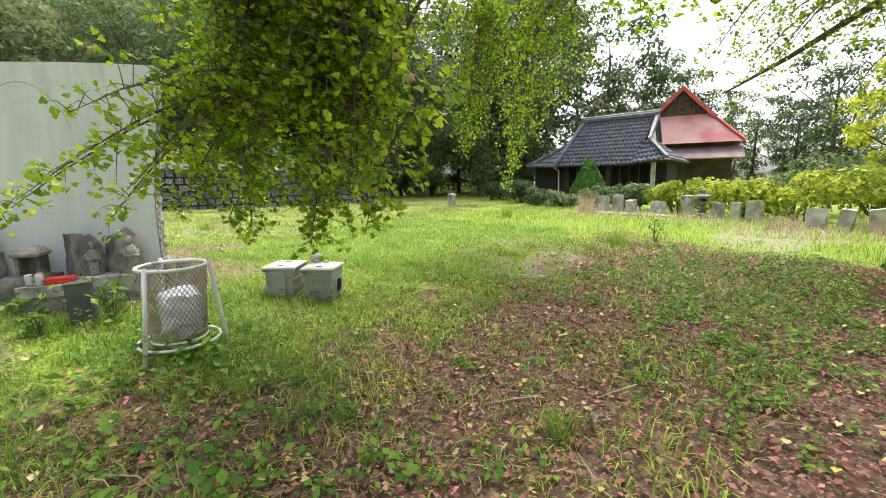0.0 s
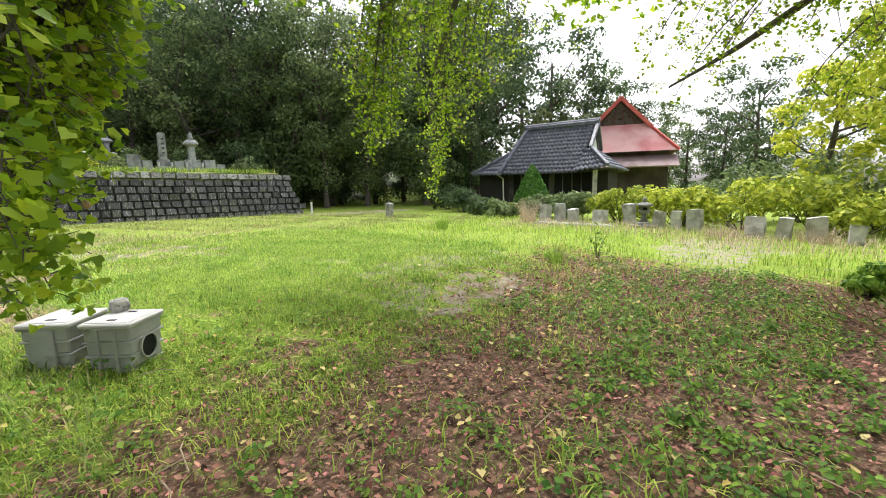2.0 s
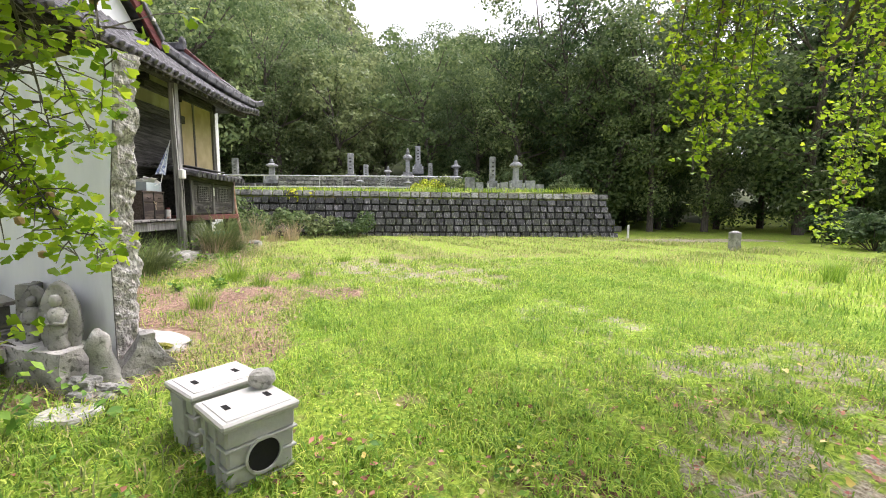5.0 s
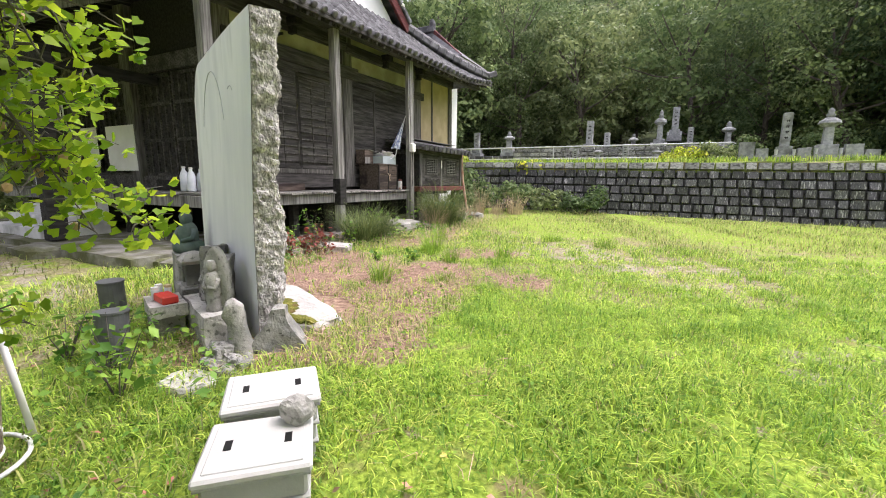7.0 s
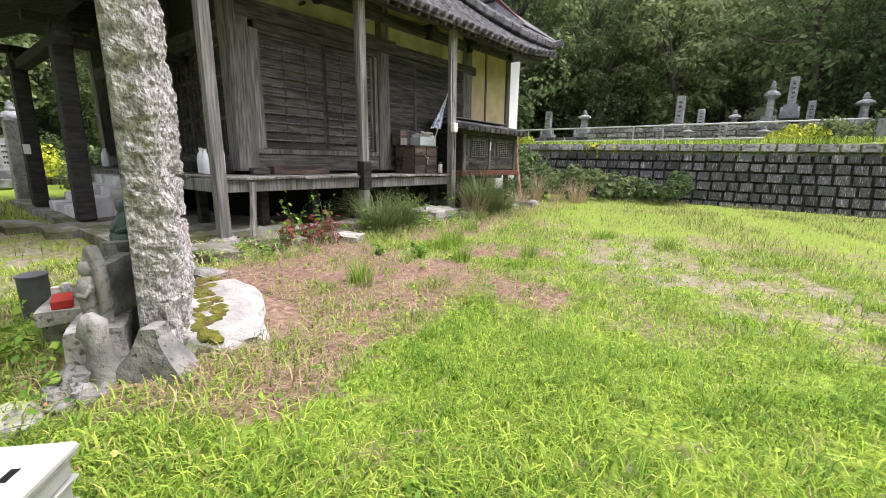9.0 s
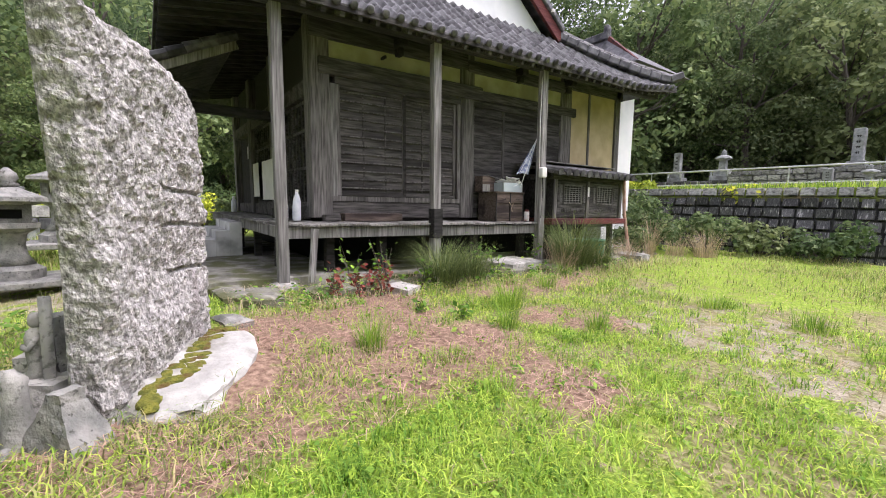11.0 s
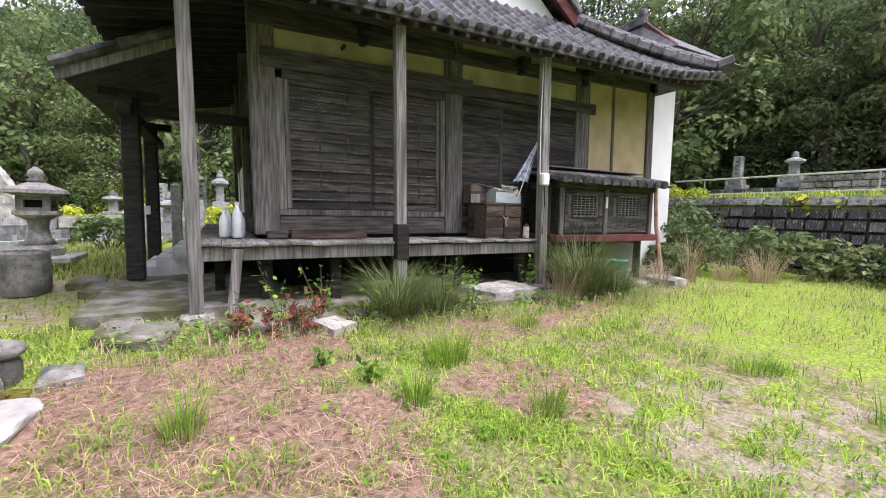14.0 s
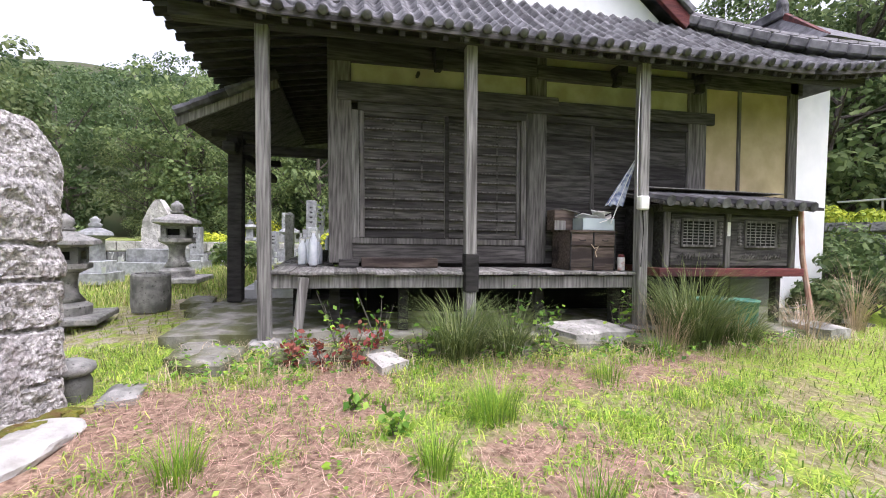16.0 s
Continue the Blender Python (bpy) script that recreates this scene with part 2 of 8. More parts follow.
MOSS = surf("moss", (0.07, 0.085, 0.012), (0.20, 0.19, 0.03), 18.0, 0.95, 0.9, 60, stain=(0.11, 0.07, 0.025), stain_scale=9.0)
PIT = surf("grey_moulded_plastic", (0.34, 0.345, 0.33), (0.44, 0.44, 0.42), 4.0, 0.6, 0.15, 40, stain=(0.16, 0.15, 0.12), stain_scale=4.5, stain_at=(0.54, 0.68))
PITLID = surf("pale_plastic_lid", (0.48, 0.475, 0.46), (0.58, 0.575, 0.56), 3.0, 0.5, 0.08, 40, stain=(0.38, 0.36, 0.33), stain_scale=3.0, stain_at=(0.5, 0.75))
# Near-black that puts shade into hollows and dark openings; also the cable's own black.
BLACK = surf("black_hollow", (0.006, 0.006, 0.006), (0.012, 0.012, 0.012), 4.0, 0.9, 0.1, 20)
CONCRETE = surf("whitewashed_concrete", (0.50, 0.50, 0.49), (0.68, 0.68, 0.67), 3.0, 0.9, 0.25, 50, stain=(0.34, 0.34, 0.33), stain_scale=2.0)
PAPER = surf("old_white_paper", (0.72, 0.71, 0.68), (0.8, 0.79, 0.77), 3.0, 0.9, 0.1, 30, stain=(0.6, 0.57, 0.5))
WHITEPAINT = surf("chipped_white_paint", (0.66, 0.67, 0.66), (0.78, 0.78, 0.77), 6.0, 0.5, 0.1, 40, stain=(0.40, 0.28, 0.2), stain_scale=7.0, stain_at=(0.62, 0.72))
RUSTMESH = surf("rusty_mesh", (0.30, 0.24, 0.18), (0.44, 0.38, 0.32), 9.0, 0.7, 0.2, 40, metal=0.3)
CLEARBAG = surf("white_plastic_bag", (0.62, 0.66, 0.72), (0.8, 0.82, 0.85), 9.0, 0.35, 0.4, 18)
PIPEGREY = surf("dark_grey_pipe", (0.085, 0.088, 0.092), (0.13, 0.135, 0.14), 5.0, 0.6, 0.15, 40, stain=(0.2, 0.19, 0.17), stain_scale=3.0, stain_at=(0.6, 0.75))
RED = surf("red_plastic", (0.55, 0.04, 0.03), (0.65, 0.07, 0.05), 4.0, 0.4, 0.05, 20)
GREENP = surf("green_plastic", (0.06, 0.24, 0.20), (0.10, 0.32, 0.27), 4.0, 0.4, 0.08, 20)
STEEL = surf("galvanised_steel", (0.5, 0.52, 0.53), (0.62, 0.63, 0.64), 5.0, 0.45, 0.05, 30, metal=0.7)
UMBRELLA = surf("checked_fabric", (0.5, 0.54, 0.62), (0.12, 0.15, 0.28), 14.0, 0.7, 0.1, 40, detail=1.0)
REDTRIM = surf("red_roof_trim", (0.50, 0.085, 0.07), (0.60, 0.14, 0.12), 1.2, 0.5, 0.1, 10)
REDROOF = surf("red_metal_roof", (0.48, 0.15, 0.15), (0.56, 0.24, 0.24), 0.6, 0.5, 0.1, 10, stain=(0.66, 0.38, 0.36), stain_scale=0.35, stain_at=(0.4, 0.6))
GREYTILE = surf("blue_grey_tile", (0.085, 0.092, 0.118), (0.17, 0.182, 0.22), 3.0, 0.42, 0.2, 30, vary=0.2, spec=0.5)
BARK = surf("bark", (0.06, 0.05, 0.042), (0.15, 0.13, 0.115), 9.0, 0.95, 0.8, 40, (3, 3, 0.6))
TWIG = surf("ginkgo_bark", (0.09, 0.08, 0.07), (0.17, 0.155, 0.135), 12.0, 0.95, 0.5, 50)
GINKGO = surf("ginkgo_leaf", (0.22, 0.38, 0.016), (0.42, 0.56, 0.04), 1.6, 0.5, 0.0, 20, vary=0.45, islands=True, leaf=0.55)
NUT = surf("ginkgo_nut", (0.45, 0.30, 0.15), (0.55, 0.36, 0.2), 8.0, 0.6, 0.1, 30, vary=0.2)
LEAFDARK = surf("dark_evergreen_leaf", (0.055, 0.098, 0.042), (0.125, 0.180, 0.080), 0.6, 0.5, 0.0, 20, vary=0.34, islands=True, leaf=0.42, spec=0.16)
LEAFMID = surf("broad_leaf", (0.095, 0.150, 0.060), (0.20, 0.265, 0.108), 0.6, 0.5, 0.0, 20, vary=0.34, islands=True, leaf=0.42, spec=0.16)
LEAFLIGHT = surf("pale_leaf", (0.155, 0.20, 0.085), (0.26, 0.31, 0.14), 0.6, 0.55, 0.0, 20, vary=0.34, islands=True, leaf=0.42, spec=0.16)
LEAFYELLOW = surf("yellow_green_leaf", (0.32, 0.40, 0.035), (0.52, 0.56, 0.075), 0.6, 0.55, 0.0, 20, vary=0.4, islands=True, leaf=0.36, spec=0.16)
CONIFER = surf("clipped_conifer", (0.05, 0.15, 0.02), (0.10, 0.24, 0.03), 2.0, 0.6, 0.0, 20, vary=0.35, islands=True, leaf=0.25)
GRASS = surf("lawn_grass", (0.22, 0.40, 0.05), (0.41, 0.55, 0.095), 1.6, 0.6, 0.0, 20, stain=(0.48, 0.50, 0.14), stain_scale=0.33, stain_at=(0.50, 0.68), vary=0.5, islands=True, leaf=0.42, spec=0.2)
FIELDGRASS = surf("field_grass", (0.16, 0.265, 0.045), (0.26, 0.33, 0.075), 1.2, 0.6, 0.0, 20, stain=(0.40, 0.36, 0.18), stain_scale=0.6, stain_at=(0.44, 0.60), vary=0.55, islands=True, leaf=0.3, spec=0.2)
OLIVE = surf("arching_grass", (0.09, 0.135, 0.04), (0.20, 0.25, 0.095), 1.0, 0.6, 0.0, 20, vary=0.45, islands=True, leaf=0.25)
TUFT = surf("tuft_grass", (0.15, 0.31, 0.03), (0.28, 0.43, 0.055), 1.0, 0.6, 0.0, 20, vary=0.45, islands=True, leaf=0.35)
DRYGRASS = surf("dry_grass", (0.42, 0.33, 0.22), (0.58, 0.47, 0.34), 1.0, 0.8, 0.0, 20, vary=0.3, islands=True, leaf=0.2)
STRAW = surf("dry_needles", (0.22, 0.13, 0.09), (0.54, 0.39, 0.29), 2.5, 0.85, 0.0, 20, vary=0.6, islands=True)
LITTER = surf("fallen_brown_leaf", (0.13, 0.05, 0.03), (0.46, 0.26, 0.17), 3.0, 0.8, 0.0, 20, vary=0.75, islands=True)
YELLOWLEAF = surf("fallen_yellow_leaf", (0.50, 0.40, 0.10), (0.62, 0.52, 0.25), 1.5, 0.7, 0.0, 20, vary=0.3, islands=True)
WEED = surf("weed_leaf", (0.085, 0.21, 0.022), (0.21, 0.36, 0.045), 1.0, 0.55, 0.0, 20, vary=0.45, islands=True, leaf=0.3)
REDLEAF = surf("red_shrub_leaf", (0.16, 0.035, 0.03), (0.26, 0.08, 0.05), 2.0, 0.6, 0.0, 20, vary=0.35, islands=True, leaf=0.25)


def ground_material():
    """Soil, thin turf, leaf litter, straw and grit, laid out by the sheet's own zone values."""
    m = bpy.data.materials.new("mixed_ground")
    m.use_nodes = True
    n, l = m.node_tree.nodes, m.node_tree.links
    p = n["Principled BSDF"]
    co = n.new("ShaderNodeTexCoord")

    def tex(s, d=6.0):
        t = n.new("ShaderNodeTexNoise")
        t.inputs["Scale"].default_value, t.inputs["Detail"].default_value = s, d
        l.new(co.outputs["Object"], t.inputs["Vector"])
        return t.outputs["Fac"]

    def rampmix(fac, a, b, lo=0.35, hi=0.65):
        r = n.new("ShaderNodeMapRange")
        r.inputs["From Min"].default_value, r.inputs["From Max"].default_value = lo, hi
        l.new(fac, r.inputs["Value"])
        x = n.new("ShaderNodeMix")
        x.data_type = 'RGBA'
        l.new(r.outputs[0], x.inputs[0])
        for k, v in ((6, a), (7, b)):
            if isinstance(v, tuple):
                x.inputs[k].default_value = (*v, 1)
            else:
                l.new(v, x.inputs[k])
        return x.outputs[2]

    def zone(name):
        a = n.new("ShaderNodeAttribute")
        a.attribute_name = name
        s = n.new("ShaderNodeMath")
        s.operation = 'ADD'
        t = n.new("ShaderNodeMath")
        t.operation = 'MULTIPLY_ADD'
        l.new(tex(5.0, 9.0), t.inputs[0])
        t.inputs[1].default_value, t.inputs[2].default_value = 2.4, -1.2
        l.new(a.outputs["Fac"], s.inputs[0])
        l.new(t.outputs[0], s.inputs[1])
        return s.outputs[0]
    turf = rampmix(tex(30.0), (0.10, 0.17, 0.020), (0.32, 0.42, 0.06))
    turf = rampmix(tex(3.2), turf, (0.24, 0.19, 0.10), 0.56, 0.74)
    soil = rampmix(tex(14.0), (0.06, 0.035, 0.024), (0.22, 0.13, 0.09))
    soil = rampmix(tex(45.0, 3.0), soil, (0.40, 0.28, 0.20), 0.55, 0.70)
    straw = rampmix(tex(16.0), (0.15, 0.09, 0.065), (0.36, 0.25, 0.185))
    grit = rampmix(tex(60.0, 3.0), (0.20, 0.17, 0.12), (0.42, 0.37, 0.30))
    worn = rampmix(tex(20.0), (0.14, 0.13, 0.055), (0.32, 0.285, 0.16))
    col = rampmix(zone("thin"), turf, worn)
    col = rampmix(zone("litter"), col, soil)
    col = rampmix(zone("straw"), col, straw)
    col = rampmix(zone("grit"), col, grit)
    l.new(col, p.inputs["Base Color"])
    p.inputs["Roughness"].default_value = 0.95
    p.inputs["Specular IOR Level"].default_value = 0.15
    b = n.new("ShaderNodeBump")
    b.inputs["Strength"].default_value, b.inputs["Distance"].default_value = 0.8, 0.03
    l.new(tex(28.0), b.inputs["Height"])
    l.new(b.outputs[0], p.inputs["Normal"])
    return m


GROUND = ground_material()
HILLSIDE = surf("forest_floor", (0.03, 0.045, 0.015), (0.07, 0.09, 0.03), 0.4, 0.95, 0.5, 2.0, stain=(0.06, 0.045, 0.03), stain_scale=0.2)


# ---- zones of the yard ----
def wobble(x, y, s, seed=0.0):
    return (np.sin(1.7 * s * x + 0.9 * s * y + seed) + np.sin(-1.1 * s * x + 2.1 * s * y + 2.0 + seed) + np.sin(3.3 * s * x + 1.3 * s * y + 4.0 + 2 * seed)) / 3


def blob(x, y, cx, cy, rx, ry):
    d = np.sqrt(((x - cx) / rx) ** 2 + ((y - cy) / ry) ** 2) + 0.25 * wobble(x, y, 1.3, cx)
    return 1 - nsmooth(0.65, 1.15, d)


def z_litter(x, y):
    edge = 3.5 + 0.17 * (x - 1) + 0.5 * wobble(x, y, 0.9)
    a = 1 - nsmooth(-1.3, 1.2, y - edge + 0.35 * wobble(x, y, 2.6, 2.0))
    return a * (1 - nsmooth(8.5, 11.0, x)) * nsmooth(-2.6, -0.4, x)


def z_straw(x, y):
    v = np.maximum(blob(x, y, 0.1, 7.4, 1.5, 1.1), blob(x, y, 0.9, 8.7, 1.3, 0.75))
    v = np.maximum(v, blob(x, y, -0.9, 8.6, 1.0, 0.9))
    v = np.maximum(v, 0.8 * blob(x, y, 0.4, 5.6, 0.7, 0.6))
    v = np.maximum(v, 0.8 * blob(x, y, 0.6, 10.4, 0.7, 0.7))
    v = np.maximum(v, 0.95 * blob(x, y, 1.0, 6.25, 0.75, 0.8))
    return np.maximum(v, 0.7 * blob(x, y, -1.2, 11.8, 0.7, 2.2))


def z_grit(x, y):
    v = np.maximum(0.40 * blob(x, y, 3.7, 10.6, 1.6, 1.5), 0.50 * blob(x, y, 1.9, 11.6, 1.2, 1.2))
    v = np.maximum(v, 0.5 * blob(x, y, 4.9, 7.3, 0.8, 1.0))
    v = np.maximum(v, 0.5 * blob(x, y, 6.5, 5.6, 1.8, 0.7))
    v = np.maximum(v, 0.5 * blob(x, y, 5.6, 4.2, 1.8, 0.7))
    v = np.maximum(v, 0.8 * blob(x, y, 15.5, 20.0, 4.5, 1.0))
    v = np.maximum(v, 0.55 * blob(x, y, 12.5, 2.5, 3.0, 1.3))
    return np.maximum(v, 0.45 * blob(x, y, -4.5, 5.2, 3.5, 1.0))


def z_thin(x, y):
    """Where the turf is worn and patchy."""
    v = np.maximum(blob(x, y, 1.8, 11.0, 5.0, 3.0), 0.6 * blob(x, y, 4.6, 12.5, 3.0, 2.6))
    v = np.maximum(v, 0.75 * blob(x, y, -1.0, 9.0, 2.0, 3.0))
    v = np.maximum(v, 0.6 * blob(x, y, 6.0, 5.0, 2.2, 1.5))
    v = np.maximum(v, 0.9 * blob(x, y, -4.6, 5.2, 4.4, 1.9))
    return np.clip(v * (0.72 + 0.5 * wobble(x, y, 3.1, 5.0)), 0, 1)


def hill_z(x, y):
    """The wooded slopes round the valley."""
    north = np.clip(y - 34 - 0.10 * np.abs(x - 2), 0, 400) * (0.34 + 0.22 * nsmooth(2, 40, np.abs(x - 3)))
    west = np.clip(-x - 27 + 0.25 * np.clip(y, -40, 0), 0, 400) * 0.42
    north = north * (1 - 0.8 * nsmooth(22, 60, x + 0.0 * y))
    h = np.maximum(north, west)
    return np.minimum(h, 95 + 10 * wobble(x, y, 0.01)) + 0.03 * h * wobble(x, y, 0.05)


def build_ground():
    near_x, near_y = np.arange(-14, 22.01, 0.2), np.arange(-9, 27.01, 0.2)
    out = np.array([0.6, 1.4, 2.6, 4.4, 7, 10, 14, 19, 26, 35, 48, 65, 90, 130, 190, 300, 500, 800.0])
    xs = np.concatenate([near_x[0] - out[::-1], near_x, near_x[-1] + out])
    ys = np.concatenate([near_y[0] - out[::-1], near_y, near_y[-1] + out])
    X, Y = np.meshgrid(xs, ys)
    Z = ground_z(X, Y) + hill_z(X, Y) + 0.018 * wobble(X, Y, 2.3) + 0.012 * wobble(X, Y, 6.1, 1.0)
    nx, ny = len(xs), len(ys)
    verts = np.stack([X.ravel(), Y.ravel(), Z.ravel()], 1)
    i = (np.arange(ny - 1)[:, None] * nx + np.arange(nx - 1)[None, :]).ravel()
    me = raw_mesh("ground", verts, np.stack([i, i + 1, i + nx + 1, i + nx], 1), GROUND, True)
    for name, fn in (("litter", z_litter), ("straw", z_straw), ("grit", z_grit), ("thin", z_thin)):
        a = me.attributes.new(name, 'FLOAT', 'POINT')
        a.data.foreach_set("value", np.asarray(fn(verts[:, 0], verts[:, 1]), np.float32))
    me.materials.append(HILLSIDE)
    cx, cy = verts[i, 0], verts[i, 1]
    far = (hill_z(cx, cy) > 0.2)
    me.polygons.foreach_set("material_index", far.astype(np.int32))
    tagged(new("ground", me), "grassy temple yard with leaf litter, straw and grit", "ground", kind="structure")


build_ground()

# ---- raised burial terrace behind its stone wall ----
WALL_Y, WALL_X0, WALL_X1 = 22.0, -9.0, 12.4


def wall_top(x):
    return 2.36 + 0.010 * (WALL_X1 - x)


terrace = thing("burial_terrace", "raised grassy burial terrace above a stone wall", "terrace", (2, 26, 0.3), kind="structure")
bm = bmesh.new()
n = 44
rows = []
for j, (y, dz) in enumerate(((22.35, -0.12), (24, -0.02), (27.9, 0.08), (27.95, 0.1), (36, 0.3))):
    rows.append([bm.verts.new((WALL_X0 - 6 + (WALL_X1 + 5.6 - WALL_X0) * i / n, y, wall_top(0) + dz + 0.04 * math.sin(i * 1.3 + j))) for i in range(n + 1)])
low = [bm.verts.new((v.co.x, v.co.y, 0.0)) for v in rows[0]]
for a, b in zip([low] + rows, rows):
    for i in range(n):
        bm.faces.new((a[i], a[i + 1], b[i + 1], b[i]))
side = [low[-1]] + [r[-1] for r in rows]
bm.faces.new([bm.verts.new((side[-1].co.x, side[-1].co.y, 0))] + side[::-1])
TERRACE = surf("terrace_turf", (0.12, 0.17, 0.035), (0.24, 0.30, 0.07), 4.0, 0.95, 0.6, 20, stain=(0.25, 0.21, 0.12), stain_scale=0.9)
part("turf", bm, TERRACE, terrace, world_space=True)
bm = bmesh.new()
prof = [(22.0 - 0.36, 0.0), (22.42, 2.2), (22.45, 2.2), (22.45, 0.0)]
for x0, x1 in ((WALL_X0, WALL_X1 - 0.05),):
    a = [bm.verts.new((x0, y, z)) for y, z in prof]
    b = [bm.verts.new((x1 + (0.55 if z < 1 else 0.0), y, z)) for y, z in prof]
    for i in range(4):
        bm.faces.new((a[i], b[i], b[(i + 1) % 4], a[(i + 1) % 4]))
    bm.faces.new(a[::-1])
    bm.faces.new(b)
stone_wall = thing("stone_wall", "dark battered retaining wall of squared stone blocks", "wall", (2, 22, 0.3), kind="structure")
part("wall_core", bm, JOINT, stone_wall, world_space=True)

# ---- the old temple hall ----
temple = thing("temple_hall", "weathered timber temple hall with a grey tiled hip-and-gable roof", "temple", (-7.5, 12.5, 0.4), kind="")


def settle(bm):
    """The old frame has sunk and leans a little."""
    for v in bm.verts:
        h = v.co.z - 1.3
        if h > 0:
            v.co.z += 0.0075 * h * (v.co.y - 9)
            v.co.y -= 0.022 * h
    return bm


def tp(name, bm, material, label="", parent=None):
    return part(name, settle(bm), material, parent or temple, label, world_space=True)


FX = -3.75
# floor layer, and a black block below it that paints the shade underneath
part("floor_frame", box(box(bmesh.new(), -11.6, 8.7, 1.12, -3.85, 17.7, 1.28), -11.2, 9.2, 0.35, -4.6, 17.2, 1.12), BLACK, temple, "black block standing for the shade under the floor", world_space=True)
# inner walls: a core behind the boards, its dark colour standing for the indoor darkness
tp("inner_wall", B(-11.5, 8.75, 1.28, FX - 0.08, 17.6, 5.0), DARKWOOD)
for name, y0, y1 in (("corner_post", 8.57, 8.93), ("wall_post", 11.87, 12.24), ("wall_post", 15.16, 15.57), ("corner_post", 17.56, 17.78)):
    tp(name, B(FX - 0.30, y0, 1.40, FX + 0.06, y1, 4.95, 0.012), WOOD)
tp("ground_sill", B(FX - 0.2, 8.93, 1.40, FX + 0.03, 11.87, 1.70, 0.01), WOODH)
tp("ground_sill", B(FX - 0.2, 12.24, 1.40, FX + 0.03, 15.16, 1.62, 0.01), WOODH)
tp("door_track", B(FX - 0.1, 8.93, 1.705, FX + 0.045, 11.87, 1.80, 0.006), WOOD)
tp("door_track", B(FX - 0.1, 12.24, 1.625, FX + 0.04, 15.16, 1.72, 0.006), WOODH)
tp("lintel", B(FX - 0.1, 9.03, 3.80, FX + 0.05, 11.87, 3.93, 0.006), WOODH)
tp("lintel", B(FX - 0.1, 12.24, 3.80, FX + 0.05, 15.16, 3.93, 0.006), WOODH)
tp("tie_beam", B(FX - 0.15, 8.72, 3.935, FX + 0.10, 12.45, 4.22, 0.015), WOODH)
tp("tie_beam", B(FX - 0.15, 12.0, 3.95, FX + 0.075, 15.75, 4.16, 0.015), WOODH)
tp("wall_plate", B(FX - 0.2, 8.57, 4.53, FX + 0.08, 12.05, 4.90, 0.02), WOODH)
tp("wall_plate", B(FX - 0.2, 12.05, 4.50, FX + 0.10, 15.4, 4.74, 0.02), WOODH)
tp("wall_plate", B(FX - 0.2, 15.4, 4.62, FX + 0.06, 17.9, 4.86, 0.02), WOODH)
for y0, y1, z0, z1 in ((8.93, 11.87, 4.22, 4.53), (12.24, 15.16, 4.16, 4.50)):
    tp("plaster_band", B(FX - 0.1, y0, z0, FX + 0.01, y1, z1), DULLOCHRE, "dull blotched yellow plaster band")
tp("plaster_band", B(FX - 0.1, 12.2, 4.74, FX + 0.0, 15.3, 5.2), DULLOCHRE, "dull blotched plaster above the beam")
tp("plaster_wall", B(FX - 0.1, 15.57, 1.5, FX + 0.0, 16.33, 4.62), OCHRE, "ochre plaster wall panel")
tp("plaster_wall", B(FX - 0.1, 16.40, 1.5, FX - 0.004, 17.56, 4.62), OCHRE, "ochre plaster wall panel")
tp("stud", B(FX - 0.1, 16.33, 1.5, FX + 0.035, 16.40, 4.62, 0.005), WOOD)
tp("wall_plug", B(FX + 0.05, 9.94, 4.36, FX + 0.22, 9.99, 4.41, 0.008), DARKWOOD)
# brackets on the beams
for y in (10.3, 13.55, 15.3):
    tp("bracket", box(box(bmesh.new(), FX + 0.05, y - 0.09, 4.62, FX + 0.34, y + 0.09, 4.78, 0.02), FX + 0.05, y - 0.06, 4.47, FX + 0.22, y + 0.06, 4.62, 0.015), DARKWOOD)
tp("frame_jamb", B(FX - 0.05, 8.93, 1.80, FX + 0.055, 9.04, 3.80, 0.005), POSTWOOD)
tp("frame_jamb", B(FX - 0.05, 11.78, 1.80, FX + 0.04, 11.87, 3.80, 0.005), WOOD)


def slatted_door(y0, y1, x, rails):
    door = tp("slatted_door", B(x - 0.03, y0 + 0.05, 1.82, x - 0.008, y1 - 0.05, 3.79), WOODH, "dark weathered board door with thin rails")
    for a, b in ((y0, y0 + 0.075), (y1 - 0.075, y1)):
        tp("stile", B(x - 0.03, a, 1.81, x + 0.028, b, 3.80, 0.004), WOOD, parent=door)
    for z in (1.81, 3.72):
        tp("door_rail", B(x - 0.03, y0 + 0.075, z, x + 0.026, y1 - 0.075, z + 0.08, 0.004), WOODH, parent=door)
    for k in range(rails):
        z = 1.95 + (3.68 - 1.95) * k / (rails - 1)
        tp("batten", B(x - 0.02, y0 + 0.075, z, x + 0.026, y1 - 0.075, z + 0.024, 0.003), WOOD, parent=door)
    for u in (0.36, 0.68):
        yy = y0 + (y1 - y0) * u
        tp("muntin", B(x - 0.02, yy, 1.9, x + 0.004, yy + 0.03, 3.7), WOODH, parent=door)
    return door


slatted_door(9.05, 10.50, FX - 0.005, 12)
slatted_door(10.42, 11.80, FX - 0.055, 12)
tp("door_stop", B(FX - 0.02, 10.43, 1.82, FX + 0.03, 10.50, 3.79, 0.004), DARKWOOD)


